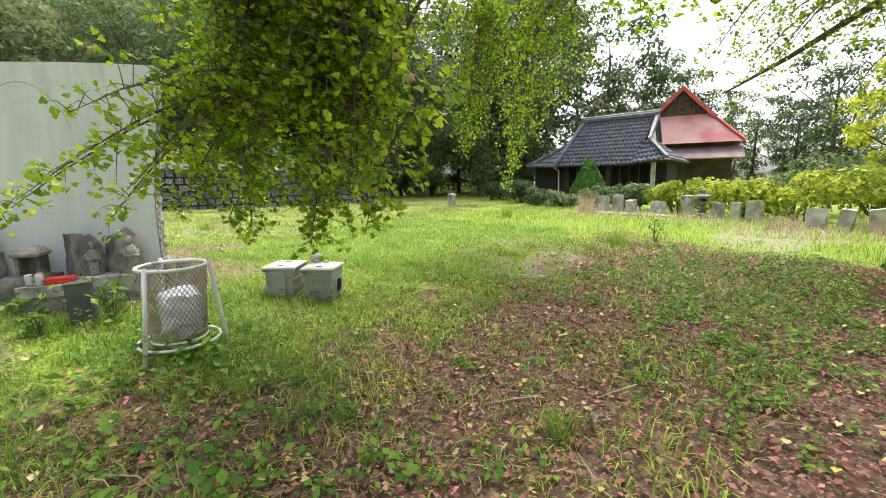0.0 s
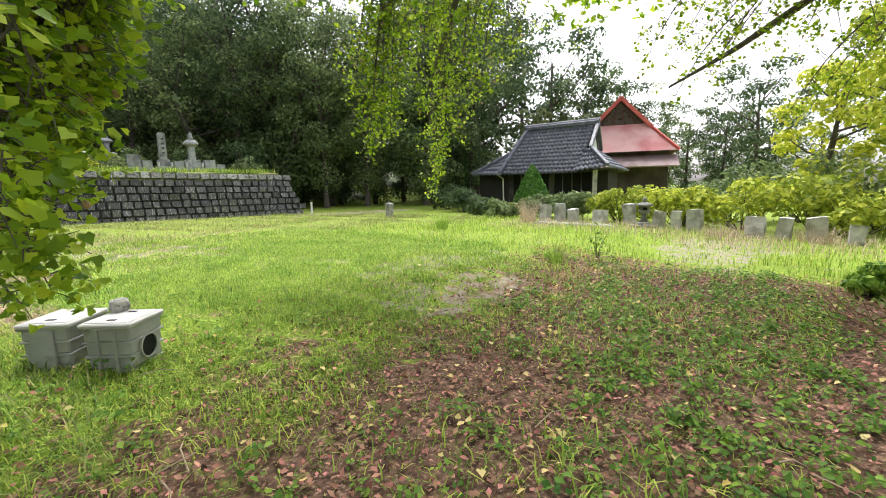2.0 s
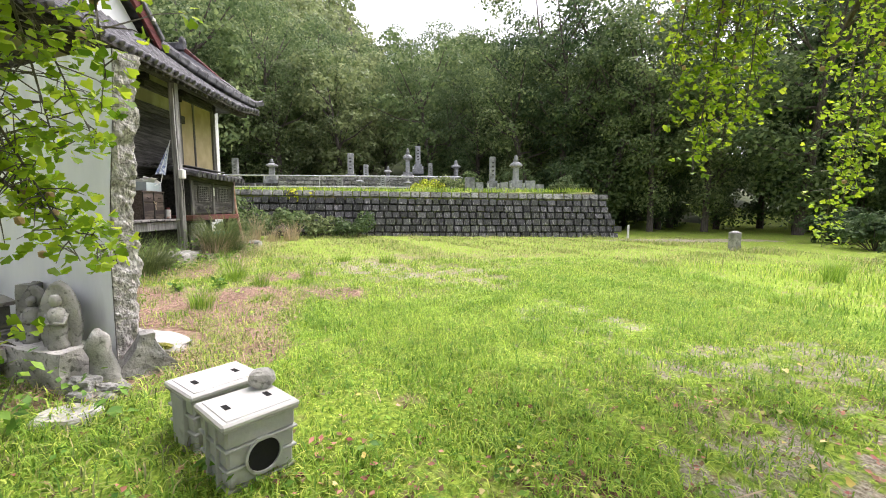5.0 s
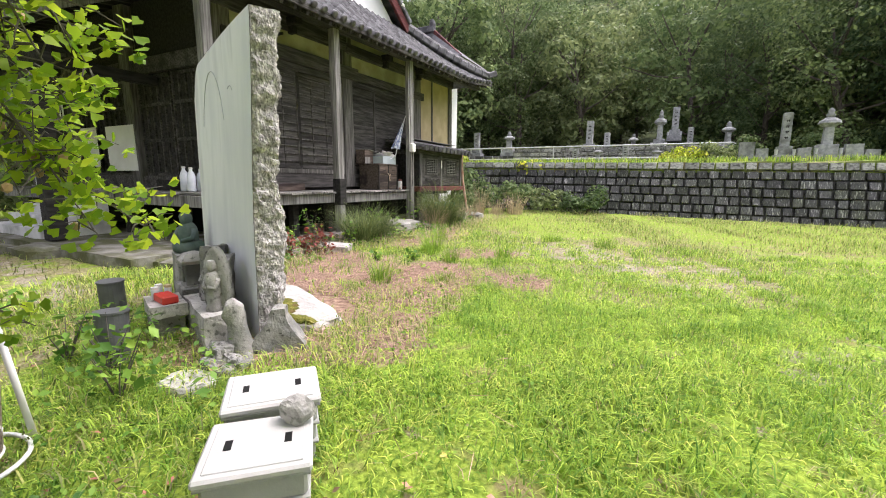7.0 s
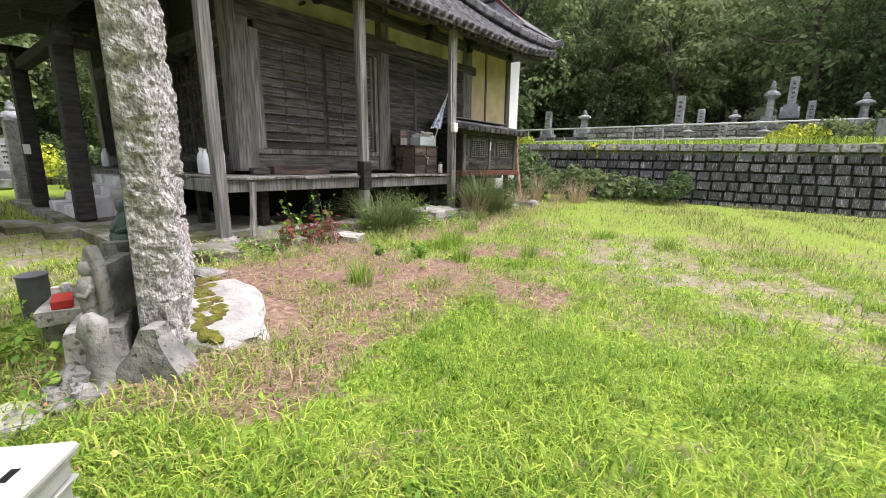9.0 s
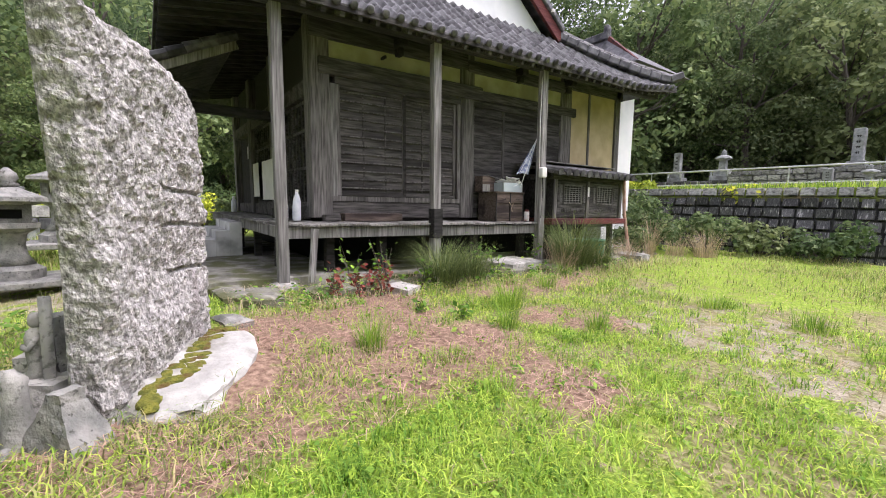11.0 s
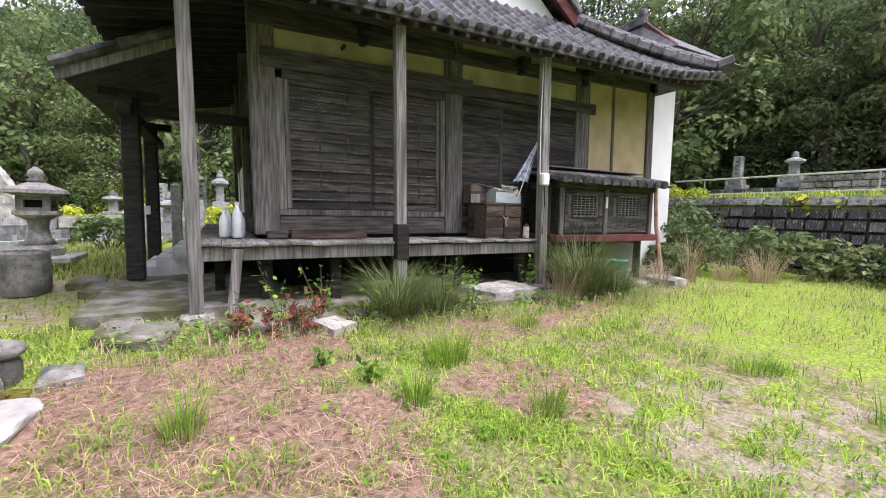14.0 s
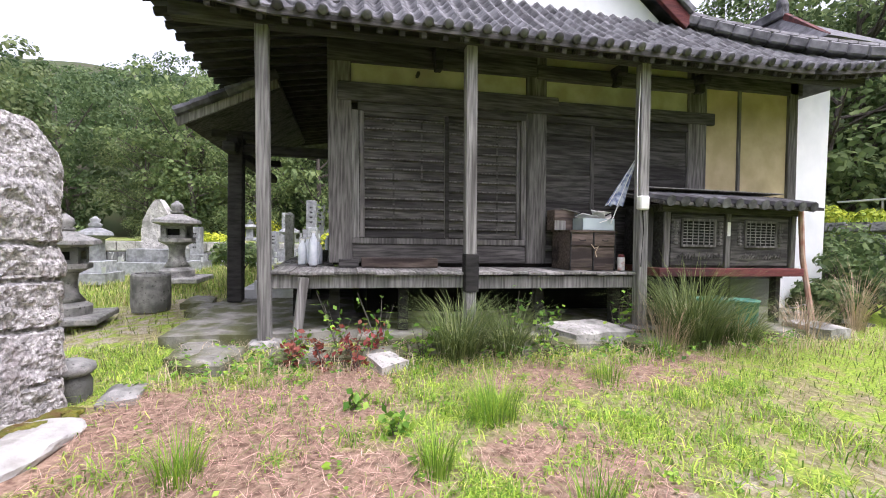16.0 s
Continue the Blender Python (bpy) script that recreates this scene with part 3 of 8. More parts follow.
def board_panel(y0, y1, x, label):
    p = tp("board_panel", B(x - 0.03, y0, 1.72, x - 0.012, y1, 3.80), DARKWOOD, label)
    k, z = 0, 1.72
    while z < 3.75:
        h = 0.22 + 0.06 * ((k * 7) % 3) / 2
        tp("board", B(x - 0.012, y0, z, x + 0.006 * (1 + k % 2), y1, min(z + h - 0.008, 3.80)), WOODH, parent=p)
        z += h
        k += 1
    return p


board_panel(12.24, 13.12, FX, "dark horizontal board wall panel")
tp("stud", B(FX - 0.02, 13.12, 1.72, FX + 0.035, 13.19, 3.80, 0.005), WOOD)
board_panel(13.19, 15.16, FX - 0.01, "dark horizontal board wall panel")
tp("batten_cross", B(FX, 12.3, 3.58, FX + 0.03, 14.2, 3.62), DARKWOOD)

# veranda
DX, DZ = -2.86, 1.34
deck = tp("veranda", B(-3.9, 7.95, 1.20, -3.7, 13.5, 1.26), DARKWOOD, "grey weathered plank veranda")
tp("edge_beam", B(DX - 0.10, 7.86, 1.10, DX, 10.56, 1.292, 0.008), POSTWOOD, parent=deck)
tp("edge_beam", B(DX - 0.10, 10.66, 1.08, DX, 13.42, 1.272, 0.008), POSTWOOD, parent=deck)
tp("edge_beam", B(-11.0, 7.80, 1.10, DX - 0.05, 7.90, 1.292, 0.008), POSTWOOD, parent=deck)
k, y = 0, 7.84
while y < 13.4:
    w = 0.26 + 0.05 * ((k * 5) % 4) / 3
    z = DZ - 0.012 * ((k * 3) % 4) / 3
    tp("deck_plank", B(FX - 0.1, y, z - 0.04, DX + 0.05 + 0.02 * ((k * 7) % 3), min(y + w - 0.008, 13.46), z, 0.004), DECKWOOD, parent=deck)
    y += w
    k += 1
x = FX - 0.105
k = 0
while x > -10.9:
    w = 0.28 + 0.05 * ((k * 5) % 4) / 3
    tp("deck_plank", B(x - w + 0.008, 7.74, DZ - 0.045, x, 8.62, DZ - 0.006 * (k % 3), 0.004), DECKWOOD, parent=deck)
    x -= w
    k += 1
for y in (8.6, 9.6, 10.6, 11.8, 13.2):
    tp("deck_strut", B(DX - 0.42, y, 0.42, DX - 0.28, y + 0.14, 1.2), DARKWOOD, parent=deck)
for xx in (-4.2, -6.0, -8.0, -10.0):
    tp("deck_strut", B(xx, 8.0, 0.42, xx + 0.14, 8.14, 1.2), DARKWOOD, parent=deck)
tp("low_step", B(FX + 0.06, 8.72, 1.345, FX + 0.22, 9.02, 1.46, 0.006), WOODH)
tp("low_step", B(FX + 0.06, 9.06, 1.345, FX + 0.30, 10.25, 1.49, 0.006), BROWNWOOD)

# eave posts on their footing stones
for i, (y, z0) in enumerate(((7.80, 0.42), (10.60, 0.44), (13.46, 0.46))):
    p = tp("eave_post", B(-2.88, y - 0.08, z0, -2.72, y + 0.08, 4.62, 0.008), POSTWOOD, "split grey timber eave post")
    tp("footing_stone", rock(bmesh.new(), (-2.8, y, z0 - 0.08), (0.24, 0.22, 0.13), 3 + i, 2, 0.1, 0.8), STONE, parent=p)
    if i == 1:
        tp("post_sleeve", B(-2.90, y - 0.10, 1.05, -2.70, y + 0.10, 1.60, 0.008), DARKWOOD, "dark repair sleeve", parent=p)
tp("eave_beam", B(-2.90, 6.75, 4.52, -2.70, 18.0, 4.70, 0.01), WOODH)
tp("prop_board", beam(bmesh.new(), (-2.70, 8.20, 0.42), (-2.76, 8.28, 1.26), 0.05, 0.13, 0.004), POSTWOOD, "grey propping board")

# front side facing the lanterns
FY = 8.57
for xx in (-6.55, -9.0, -11.4):
    tp("front_post", B(xx - 0.16, FY, 1.35, xx + 0.16, FY + 0.35, 4.95, 0.012), WOOD)
tp("front_sill", B(-11.3, FY + 0.05, 1.35, FX - 0.25, FY + 0.25, 1.62, 0.01), WOODH)
tp("front_lintel", B(-11.3, FY + 0.03, 3.6, FX - 0.25, FY + 0.25, 3.9, 0.01), WOODH)
for x0, x1 in ((-6.35, -5.25), (-5.2, -4.1), (-8.8, -7.8), (-7.75, -6.75)):
    d = tp("front_door", B(x0, FY + 0.14, 1.62, x1, FY + 0.17, 3.6), DARKWOOD, "dark timber lattice door")
    for k in range(6):
        xx = x0 + (x1 - x0 - 0.04) * k / 5
        tp("lattice_bar", B(xx, FY + 0.11, 1.62, xx + 0.04, FY + 0.14, 3.6), WOODH, parent=d)
    for z in (1.62, 2.3, 3.0, 3.52):
        tp("lattice_rail", B(x0, FY + 0.105, z, x1, FY + 0.14, z + 0.06), WOODH, parent=d)
for x0, x1, z0, z1 in ((-7.55, -6.45, 1.72, 2.66), (-8.62, -7.95, 1.80, 2.67)):
    tp("paper_panel", B(x0, FY - 0.012, z0, x1, FY - 0.004, z1), PAPER, "blank white paper panel")
tp("talisman", B(-9.6, FY + 0.08, 2.9, -9.53, FY + 0.09, 3.3), PAPER)
tp("talisman", B(-9.75, FY + 0.08, 2.9, -9.68, FY + 0.09, 3.25), PAPER)

# roof: eave line, slopes, gable
EX, EZ = -2.42, 4.60            # east eave
RIDGE_Y, RIDGE_Z, GX, GZ = 12.75, 8.05, -4.30, 6.16


def eave_z(y):
    return EZ + 0.020 * (y - 8) + 0.22 * smooth(15.5, 18.4, y) ** 2 + 0.25 * (1 - smooth(6.2, 8.0, y))


roof = tp("roof", bmesh.new(), TILE, "grey pantile roof with a white gable")


def east(y, u):
    """A point of the east slope: y along the eave, u from the eave (0) to the gable foot (1)."""
    e = eave_z(y)
    return Vector((EX + (GX - EX) * u, y, e + (GZ - e) * (u ** 1.12)))


Y0, Y1 = 6.35, 18.35
bm = bmesh.new()
ny, nu = 24, 6
grid = [[bm.verts.new(east(Y0 + (Y1 - Y0) * i / ny, 0.98 * j / nu) - Vector((0, 0, 0.10))) for j in range(nu + 1)] for i in range(ny + 1)]
for i in range(ny):
    for j in range(nu):
        bm.faces.new((grid[i][j], grid[i + 1][j], grid[i + 1][j + 1], grid[i][j + 1]))
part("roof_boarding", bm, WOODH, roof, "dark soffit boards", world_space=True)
for k in range(40):
    y = 6.6 + k * 0.29
    bm = bmesh.new()
    a, b = east(y, 0.02) - Vector((0, 0, 0.16)), east(y, 0.92) - Vector((0, 0, 0.16))
    b.z = a.z + 0.55 * (b.z - a.z)
    beam(bm, a, b, 0.07, 0.08)
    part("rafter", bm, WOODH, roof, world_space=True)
for i in range(ny):
    part("fascia_board", beam(bmesh.new(), east(Y0 + (Y1 - Y0) * i / ny, 0.01) - Vector((0, 0, 0.07)), east(Y0 + (Y1 - Y0) * (i + 1) / ny, 0.01) - Vector((0, 0, 0.07)), 0.05, 0.10), WOODH, roof, world_space=True)
# front (south) slope, back slope and upper roof
bm = bmesh.new()


def quad(bm, *p):
    return bm.faces.new([bm.verts.new(q) for q in p])


fs = 4.95
quad(bm, (EX, Y0, eave_z(Y0) - 0.05), (GX, 10.1, GZ - 0.03), (-10.9, 10.1, GZ - 0.03), (-12.7, Y0, eave_z(Y0) - 0.05))
quad(bm, (EX, Y1, eave_z(Y1) - 0.05), (-12.7, Y1, eave_z(Y1) - 0.05), (-10.9, 15.4, GZ - 0.03), (GX, 15.4, GZ - 0.03))
quad(bm, (GX + 0.25, 9.7, GZ - 0.25), (GX + 0.25, RIDGE_Y, RIDGE_Z), (-11.2, RIDGE_Y, RIDGE_Z), (-11.2, 9.7, GZ - 0.25))
quad(bm, (GX + 0.25, RIDGE_Y, RIDGE_Z), (GX + 0.25, 15.7, GZ - 0.25), (-11.2, 15.7, GZ - 0.25), (-11.2, RIDGE_Y, RIDGE_Z))
quad(bm, (-12.7, Y0, 4.8), (-10.9, 10.1, GZ), (-10.9, 15.4, GZ), (-12.7, Y1, 4.8))
r = bmesh.ops.extrude_face_region(bm, geom=list(bm.faces))
bmesh.ops.translate(bm, verts=[v for v in r["geom"] if isinstance(v, bmesh.types.BMVert)], vec=(0, 0, 0.10))
part("roof_slab", bm, TILE, roof, world_space=True)
# soffit rafters under the front eave, in near-black wood that carries its shade
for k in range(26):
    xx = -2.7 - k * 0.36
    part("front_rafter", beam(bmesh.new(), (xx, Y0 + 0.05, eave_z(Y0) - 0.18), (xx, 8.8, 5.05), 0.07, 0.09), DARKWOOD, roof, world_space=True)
# gable wall and barge boards
bm = bmesh.new()
quad(bm, (GX - 0.05, 10.0, GZ - 0.35), (GX - 0.05, 15.5, GZ - 0.35), (GX - 0.05, RIDGE_Y, RIDGE_Z - 0.1))
r = bmesh.ops.extrude_face_region(bm, geom=list(bm.faces))
bmesh.ops.translate(bm, verts=[v for v in r["geom"] if isinstance(v, bmesh.types.BMVert)], vec=(-0.1, 0, 0))
part("gable_wall", bm, WHITE, roof, "white plastered gable", world_space=True)
part("gable_foot", B(GX - 0.06, 9.9, GZ - 0.20, GX + 0.06, 15.3, GZ - 0.06, 0.01), REDWOOD, roof, world_space=True)
for s, yy in ((-1, 9.95), (1, 15.36)):
    bm = bmesh.new()
    beam(bm, (GX + 0.22, yy, GZ - 0.02), (GX + 0.22, RIDGE_Y, RIDGE_Z + 0.02), 0.09, 0.26, 0.01)
    part("barge_board", bm, REDWOOD, roof, "red-brown barge board", world_space=True)
    bm = bmesh.new()
    p, q = Vector((GX + 0.16, yy + 0.06 * s, GZ + 0.20)), Vector((GX + 0.16, RIDGE_Y, RIDGE_Z + 0.26))
    beam(bm, p, q, 0.34, 0.16, 0.03)
    part("verge_tiles", bm, TILE, roof, world_space=True)
    for z, y in ((GZ + 0.28, yy - 0.32 * s),):
        part("boss", settle(lathe(bmesh.new(), [(0.0, 0), (0.07, 0.0), (0.07, 0.06), (0.03, 0.09)], 10, (GX + 0.3, y, z))), PAPER, roof, world_space=True)
bm = bmesh.new()
box(bm, -11.4, RIDGE_Y - 0.2, RIDGE_Z + 0.02, GX + 0.3, RIDGE_Y + 0.2, RIDGE_Z + 0.45, 0.06)
part("main_ridge", bm, TILE, roof, world_space=True)
# hip ridge down to the north-east corner, and to the south-east one
for yc, yg, tip in ((Y1, 15.3, 0.30), (Y0, 10.1, 0.30)):
    a, b = Vector((EX + 0.05, yc, eave_z(yc) + 0.12)), Vector((GX + 0.1, yg, GZ + 0.12))
    bm = bmesh.new()
    last = a + Vector((0.05, 0.06 if yc > 10 else -0.06, 0.22))
    for k in range(1, 13):
        u = k / 12
        p = a.lerp(b, u) + Vector((0, 0, -0.10 * math.sin(math.pi * u)))
        if k == 1:
            p.z += 0.02
        part("hip_tile", beam(bmesh.new(), last, p, 0.24, 0.20, 0.03), TILE, roof, world_space=True)
        last = p
    for k in range(0, 12):
        p = a.lerp(b, (k + 0.5) / 12) + Vector((0, 0, -0.10 * math.sin(math.pi * (k + 0.5) / 12) + 0.12))
        q = a.lerp(b, (k + 1.45) / 12) + Vector((0, 0, -0.10 * math.sin(math.pi * (k + 1.45) / 12) + 0.12))
        part("hip_cap", tube(bmesh.new(), [p, q], [0.085, 0.075], 8), TILE, roof, world_space=True)
# porch roof and pillars over the front steps
porch = tp("porch", bmesh.new(), DARKWOOD, "tiled porch on square timber pillars")
bm = bmesh.new()
quad(bm, (-5.0, 6.0, 3.74), (-5.0, 7.6, 4.55), (-10.2, 7.6, 4.55), (-10.2, 6.0, 3.74))
r = bmesh.ops.extrude_face_region(bm, geom=list(bm.faces))
bmesh.ops.translate(bm, verts=[v for v in r["geom"] if isinstance(v, bmesh.types.BMVert)], vec=(0, 0, 0.07))
part("porch_slab", bm, WOODH, porch, world_space=True)
for k in range(6):
    u = (k + 0.5) / 6
    p = Vector((-4.96, 6.0 + 1.6 * u, 3.86 + 0.81 * u))
    part("edge_tile", tube(bmesh.new(), [p + Vector((0, -0.16, -0.06)), p + Vector((0, 0.13, 0.075))], [0.10, 0.085], 8), TILE, porch, world_space=True)
part("porch_board", beam(bmesh.new(), (-4.98, 5.98, 3.70), (-4.98, 7.6, 4.52), 0.05, 0.16), POSTWOOD, porch, world_space=True)
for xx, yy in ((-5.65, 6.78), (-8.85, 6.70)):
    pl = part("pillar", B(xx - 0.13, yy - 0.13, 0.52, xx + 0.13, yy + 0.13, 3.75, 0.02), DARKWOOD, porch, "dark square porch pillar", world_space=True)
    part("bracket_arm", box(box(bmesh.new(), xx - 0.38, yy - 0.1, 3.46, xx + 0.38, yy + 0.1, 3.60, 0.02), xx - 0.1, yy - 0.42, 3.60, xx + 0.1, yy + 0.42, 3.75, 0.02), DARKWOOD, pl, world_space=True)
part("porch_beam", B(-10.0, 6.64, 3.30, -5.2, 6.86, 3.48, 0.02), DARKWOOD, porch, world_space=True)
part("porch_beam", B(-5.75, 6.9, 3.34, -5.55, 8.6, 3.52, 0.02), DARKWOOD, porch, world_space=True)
part("notice", B(-8.72, 6.55, 1.62, -8.69, 6.66, 1.82), PAPER, porch, world_space=True)
for i, (y0, z1) in enumerate(((7.55, 1.22), (7.28, 1.04), (7.01, 0.86), (6.74, 0.68))):
    part("step", B(-8.3, y0, 0.42, -6.15, y0 + 0.275 if i else 7.80, z1, 0.01), CONCRETE, porch, "whitewashed concrete step", world_space=True)
# rear wing
wing = thing("rear_building", "white plastered rear building with a tiled gable roof", "building", (-7, 20.5, 0.4))
part("wing_wall", B(-10.0, 18.0, 0.4, -4.3, 19.4, 5.6), WHITE, wing, world_space=True)
bm = bmesh.new()
PK = Vector((-5.4, 19.3, 7.45))
for q in ((-3.6, 18.3, 6.1), (-9.5, 18.3, 6.1), (-9.5, 21.5, 6.1), (-3.6, 21.5, 6.1)):
    bm.verts.new(q)
bm.verts.ensure_lookup_table()
a, b = bm.verts.new(PK), bm.verts.new((-9.5, 19.3, 7.45))
v = list(bm.verts)
for f in ((v[0], v[4], v[5], v[1]), (v[3], v[2], v[5], v[4]), (v[0], v[3], v[4]), (v[1], v[5], v[2]), (v[0], v[1], v[2], v[3])):
    bm.faces.new(f)
part("wing_roof", bm, TILE, wing, world_space=True)
part("wing_ridge", beam(bmesh.new(), PK + Vector((0.1, 0, 0.1)), (-9.5, 19.3, 7.5), 0.24, 0.26, 0.03), TILE, wing, world_space=True)
part("ridge_finial", rock(bmesh.new(), (-5.4, 19.3, 7.72), (0.12, 0.14, 0.2), 5, 2), TILE, wing, world_space=True)
part("wing_barge", beam(bmesh.new(), (-3.75, 18.45, 6.12), PK + Vector((0.12, -0.05, -0.05)), 0.08, 0.18), REDWOOD, wing, world_space=True)
PLAT = surf("mossy_worn_stone", (0.15, 0.145, 0.125), (0.30, 0.29, 0.26), 5.0, 0.95, 0.7, 30, stain=(0.10, 0.105, 0.05), stain_scale=2.2, stain_at=(0.42, 0.58))

# ---- stone slabs round the hall ----
def slab(x, y, sx, sy, h, seed, material=STONE, rz=0, label="rough grey stone slab bedded in the yard", group="edging stones", name="edging_stone"):
    bm = gridbox(bmesh.new(), -sx / 2, -sy / 2, -h / 2, sx / 2, sy / 2, h / 2, 0.13)
    srg = random.Random(seed)
    k1, k2 = srg.uniform(-0.25, 0.25), srg.uniform(-0.25, 0.25)
    for v in bm.verts:
        v.co.x *= 1 + k1 * v.co.y / sy
        v.co.y *= 1 + k2 * v.co.x / sx
        e = max(abs(v.co.x) / (sx / 2), abs(v.co.y) / (sy / 2))
        if v.co.z > 0 and e > 0.8:
            v.co.z -= 0.04
    roughen(bm, 0.022, 4.5, seed)
    return single(name, bm, material, label, "stone", group, at=pose(x, y, gz(x, y) + h * 0.02, 0, 0, rz))


for i, (x, y, sx, sy, h) in enumerate(((-2.15, 7.35, 0.8, 0.5, 0.28), (-2.45, 7.05, 0.7, 0.42, 0.26), (-3.3, 7.0, 0.95, 0.4, 0.26), (-4.3, 6.9, 1.0, 0.42, 0.26), (-5.3, 6.4, 0.9, 0.5, 0.3),
                                      (-2.15, 8.35, 0.5, 0.8, 0.24), (-2.1, 9.15, 0.45, 0.75, 0.26), (-2.15, 10.0, 0.5, 0.8, 0.24), (-2.1, 10.95, 0.5, 0.9, 0.26), (-2.2, 11.9, 0.55, 0.8, 0.3),
                                      (-2.1, 13.0, 0.6, 0.7, 0.26), (-2.3, 14.6, 0.5, 0.8, 0.3), (-2.4, 15.6, 0.5, 0.7, 0.28), (-6.2, 6.0, 0.9, 0.5, 0.3))):
    slab(x, y, sx, sy, h, i + 11, PLAT, (i * 13) % 17 - 8)
slab(-2.45, 12.3, 0.8, 1.1, 0.5, 41, PALESTONE, 8, "large rounded pale boulder under the veranda edge", "", "boulder")
slab(-1.75, 9.3, 0.45, 0.35, 0.28, 43, PALESTONE, 20, "small pale field stone among weeds", "", "field_stone")
slab(-2.25, 16.4, 0.7, 0.5, 0.4, 44, PALESTONE, 5, "pale stone block beside the cabinet", "", "field_stone")
bm = gridbox(bmesh.new(), -11.5, 6.5, 0.3, -2.9, 9.0, 0.5, 0.5)
single("platform", roughen(bm, 0.03, 1.5), PLAT, "low worn stone platform under the hall", "platform", kind="structure")
single("platform", roughen(gridbox(bmesh.new(), -4.6, 9.0, 0.28, -2.55, 18.2, 0.44, 0.5), 0.03, 1.5, 4), PLAT, "low worn stone platform under the hall", "platform", kind="structure")

# ---- great memorial stone ----
stele = thing("memorial_stone", "tall rough granite memorial slab with one dressed pale face", "memorial stone", (0.1, 6.2, 0.3))
NEAR, FAR = Vector((0.666, 5.808, 0)), Vector((-1.01, 6.492, 0))
ALONG = (FAR - NEAR).normalized()
OUT = Vector((-ALONG.y, ALONG.x, 0))
if OUT.y < 0:
    OUT = -OUT
SL, ST = (FAR - NEAR).length, 0.25


def stele_outline(u):
    """Top height along the slab, u from the near end (0) to the far end (1)."""
    top = 2.76 + 0.012 * math.sin(5 * u) - 0.07 * u
    if u > 0.84:
        top -= 0.30 * ((u - 0.84) / 0.16) ** 2.4
    return top


def near_end(z):
    """The near end leans outwards above mid height."""
    return -0.15 * smooth(1.1, 2.8, z)


bm = bmesh.new()
NU, NV = 96, 128
back, front = [], []
for i in range(NU + 1):
    cb, cf = [], []
    for j in range(NV + 1):
        u, v = i / NU, j / NV
        z = 0.25 + v * (stele_outline(u) - 0.25)
        end = 0.018 * noise.noise(Vector((0, z * 5, 3 if u < 0.5 else 9)))
        s = u * SL + end * (1 - 2 * u) + (1 - u) * near_end(z)
        p = NEAR + ALONG * s
        n = 0.045 * noise.noise(Vector((s * 2.2, z * 2.2, 1))) + 0.026 * noise.noise(Vector((s * 6 + z * 2, z * 5, 5))) + 0.022 * noise.noise(Vector((s * 15 + z * 5, z * 11, 7))) + 0.016 * noise.noise(Vector((s * 30, z * 26, 3)))
        taper = -0.015 * v
        ahead = (1 - u) * near_end(z) + u * (s - u * SL)
        groove = 0.0
        for zc, lo in ((1.74, 0.40), (1.46, 0.42), (1.08, 0.48), (0.66, 0.8)):
            zz = zc - 0.10 * (u - 0.7)
            if u > lo and abs(z - zz) < 0.02:
                groove = -0.045
        edge = min(1.0, min(u, 1 - u) * 20, (1 - v) * 25)
        cb.append(bm.verts.new((p + OUT * (ST / 2 + taper + n * 1.3 + groove - 0.05 * (1 - edge))).to_tuple()[:2] + (z,)))
        cf.append(bm.verts.new((NEAR + ALONG * (u * SL + ahead) - OUT * (ST / 2 + taper)).to_tuple()[:2] + (z,)))
    back.append(cb)
    front.append(cf)
for i in range(NU):
    for j in range(NV):
        bm.faces.new((back[i][j], back[i + 1][j], back[i + 1][j + 1], back[i][j + 1]))
    for k in (NV,):
        bm.faces.new((back[i][k], back[i + 1][k], front[i + 1][k], front[i][k]))
MID = 6
for i, flip in ((0, 1), (NU, -1)):
    cols = []
    for k in range(MID + 1):
        col = []
        for j in range(NV + 1):
            if k == 0:
                col.append(back[i][j])
            elif k == MID:
                col.append(front[i][j])
            else:
                p = back[i][j].co.lerp(front[i][j].co, k / MID)
                p -= ALONG * flip * (0.012 + 0.018 * noise.noise(p * 7.0) + 0.022 * noise.noise(p * 18.0))
                col.append(bm.verts.new(p))
        cols.append(col)
    for a, b in zip(cols, cols[1:]):
        for j in range(NV):
            bm.faces.new((a[j], b[j], b[j + 1], a[j + 1]))
bmesh.ops.recalc_face_normals(bm, faces=list(bm.faces))
part("slab", bm, STELE, stele, "rough pitted granite back and edges", world_space=True)
bm = bmesh.new()
cols = []
for i in range(NU + 1):
    col = []
    for j in range(21):
        z = 0.25 + j / 20 * (stele_outline(i / NU) - 0.25)
        q = NEAR + ALONG * (0.006 + (SL - 0.012) * i / NU + (1 - i / NU) * near_end(z)) - OUT * (ST / 2 - 0.015 * j / 20 + 0.003)
        col.append(bm.verts.new((q.x, q.y, z)))
    cols.append(col)
for a, b in zip(cols, cols[1:]):
    for j in range(20):
        bm.faces.new((a[j], b[j], b[j + 1], a[j + 1]))
bmesh.ops.recalc_face_normals(bm, faces=list(bm.faces))
part("dressed_face", bm, STELEFACE, stele, "smooth pale dressed face with grey runs", world_space=True)
# worn incised outlines on the dressed face
ETCH = surf("etched_line", (0.36, 0.38, 0.41), (0.46, 0.48, 0.50), 8.0, 0.9, 0.1, 30)
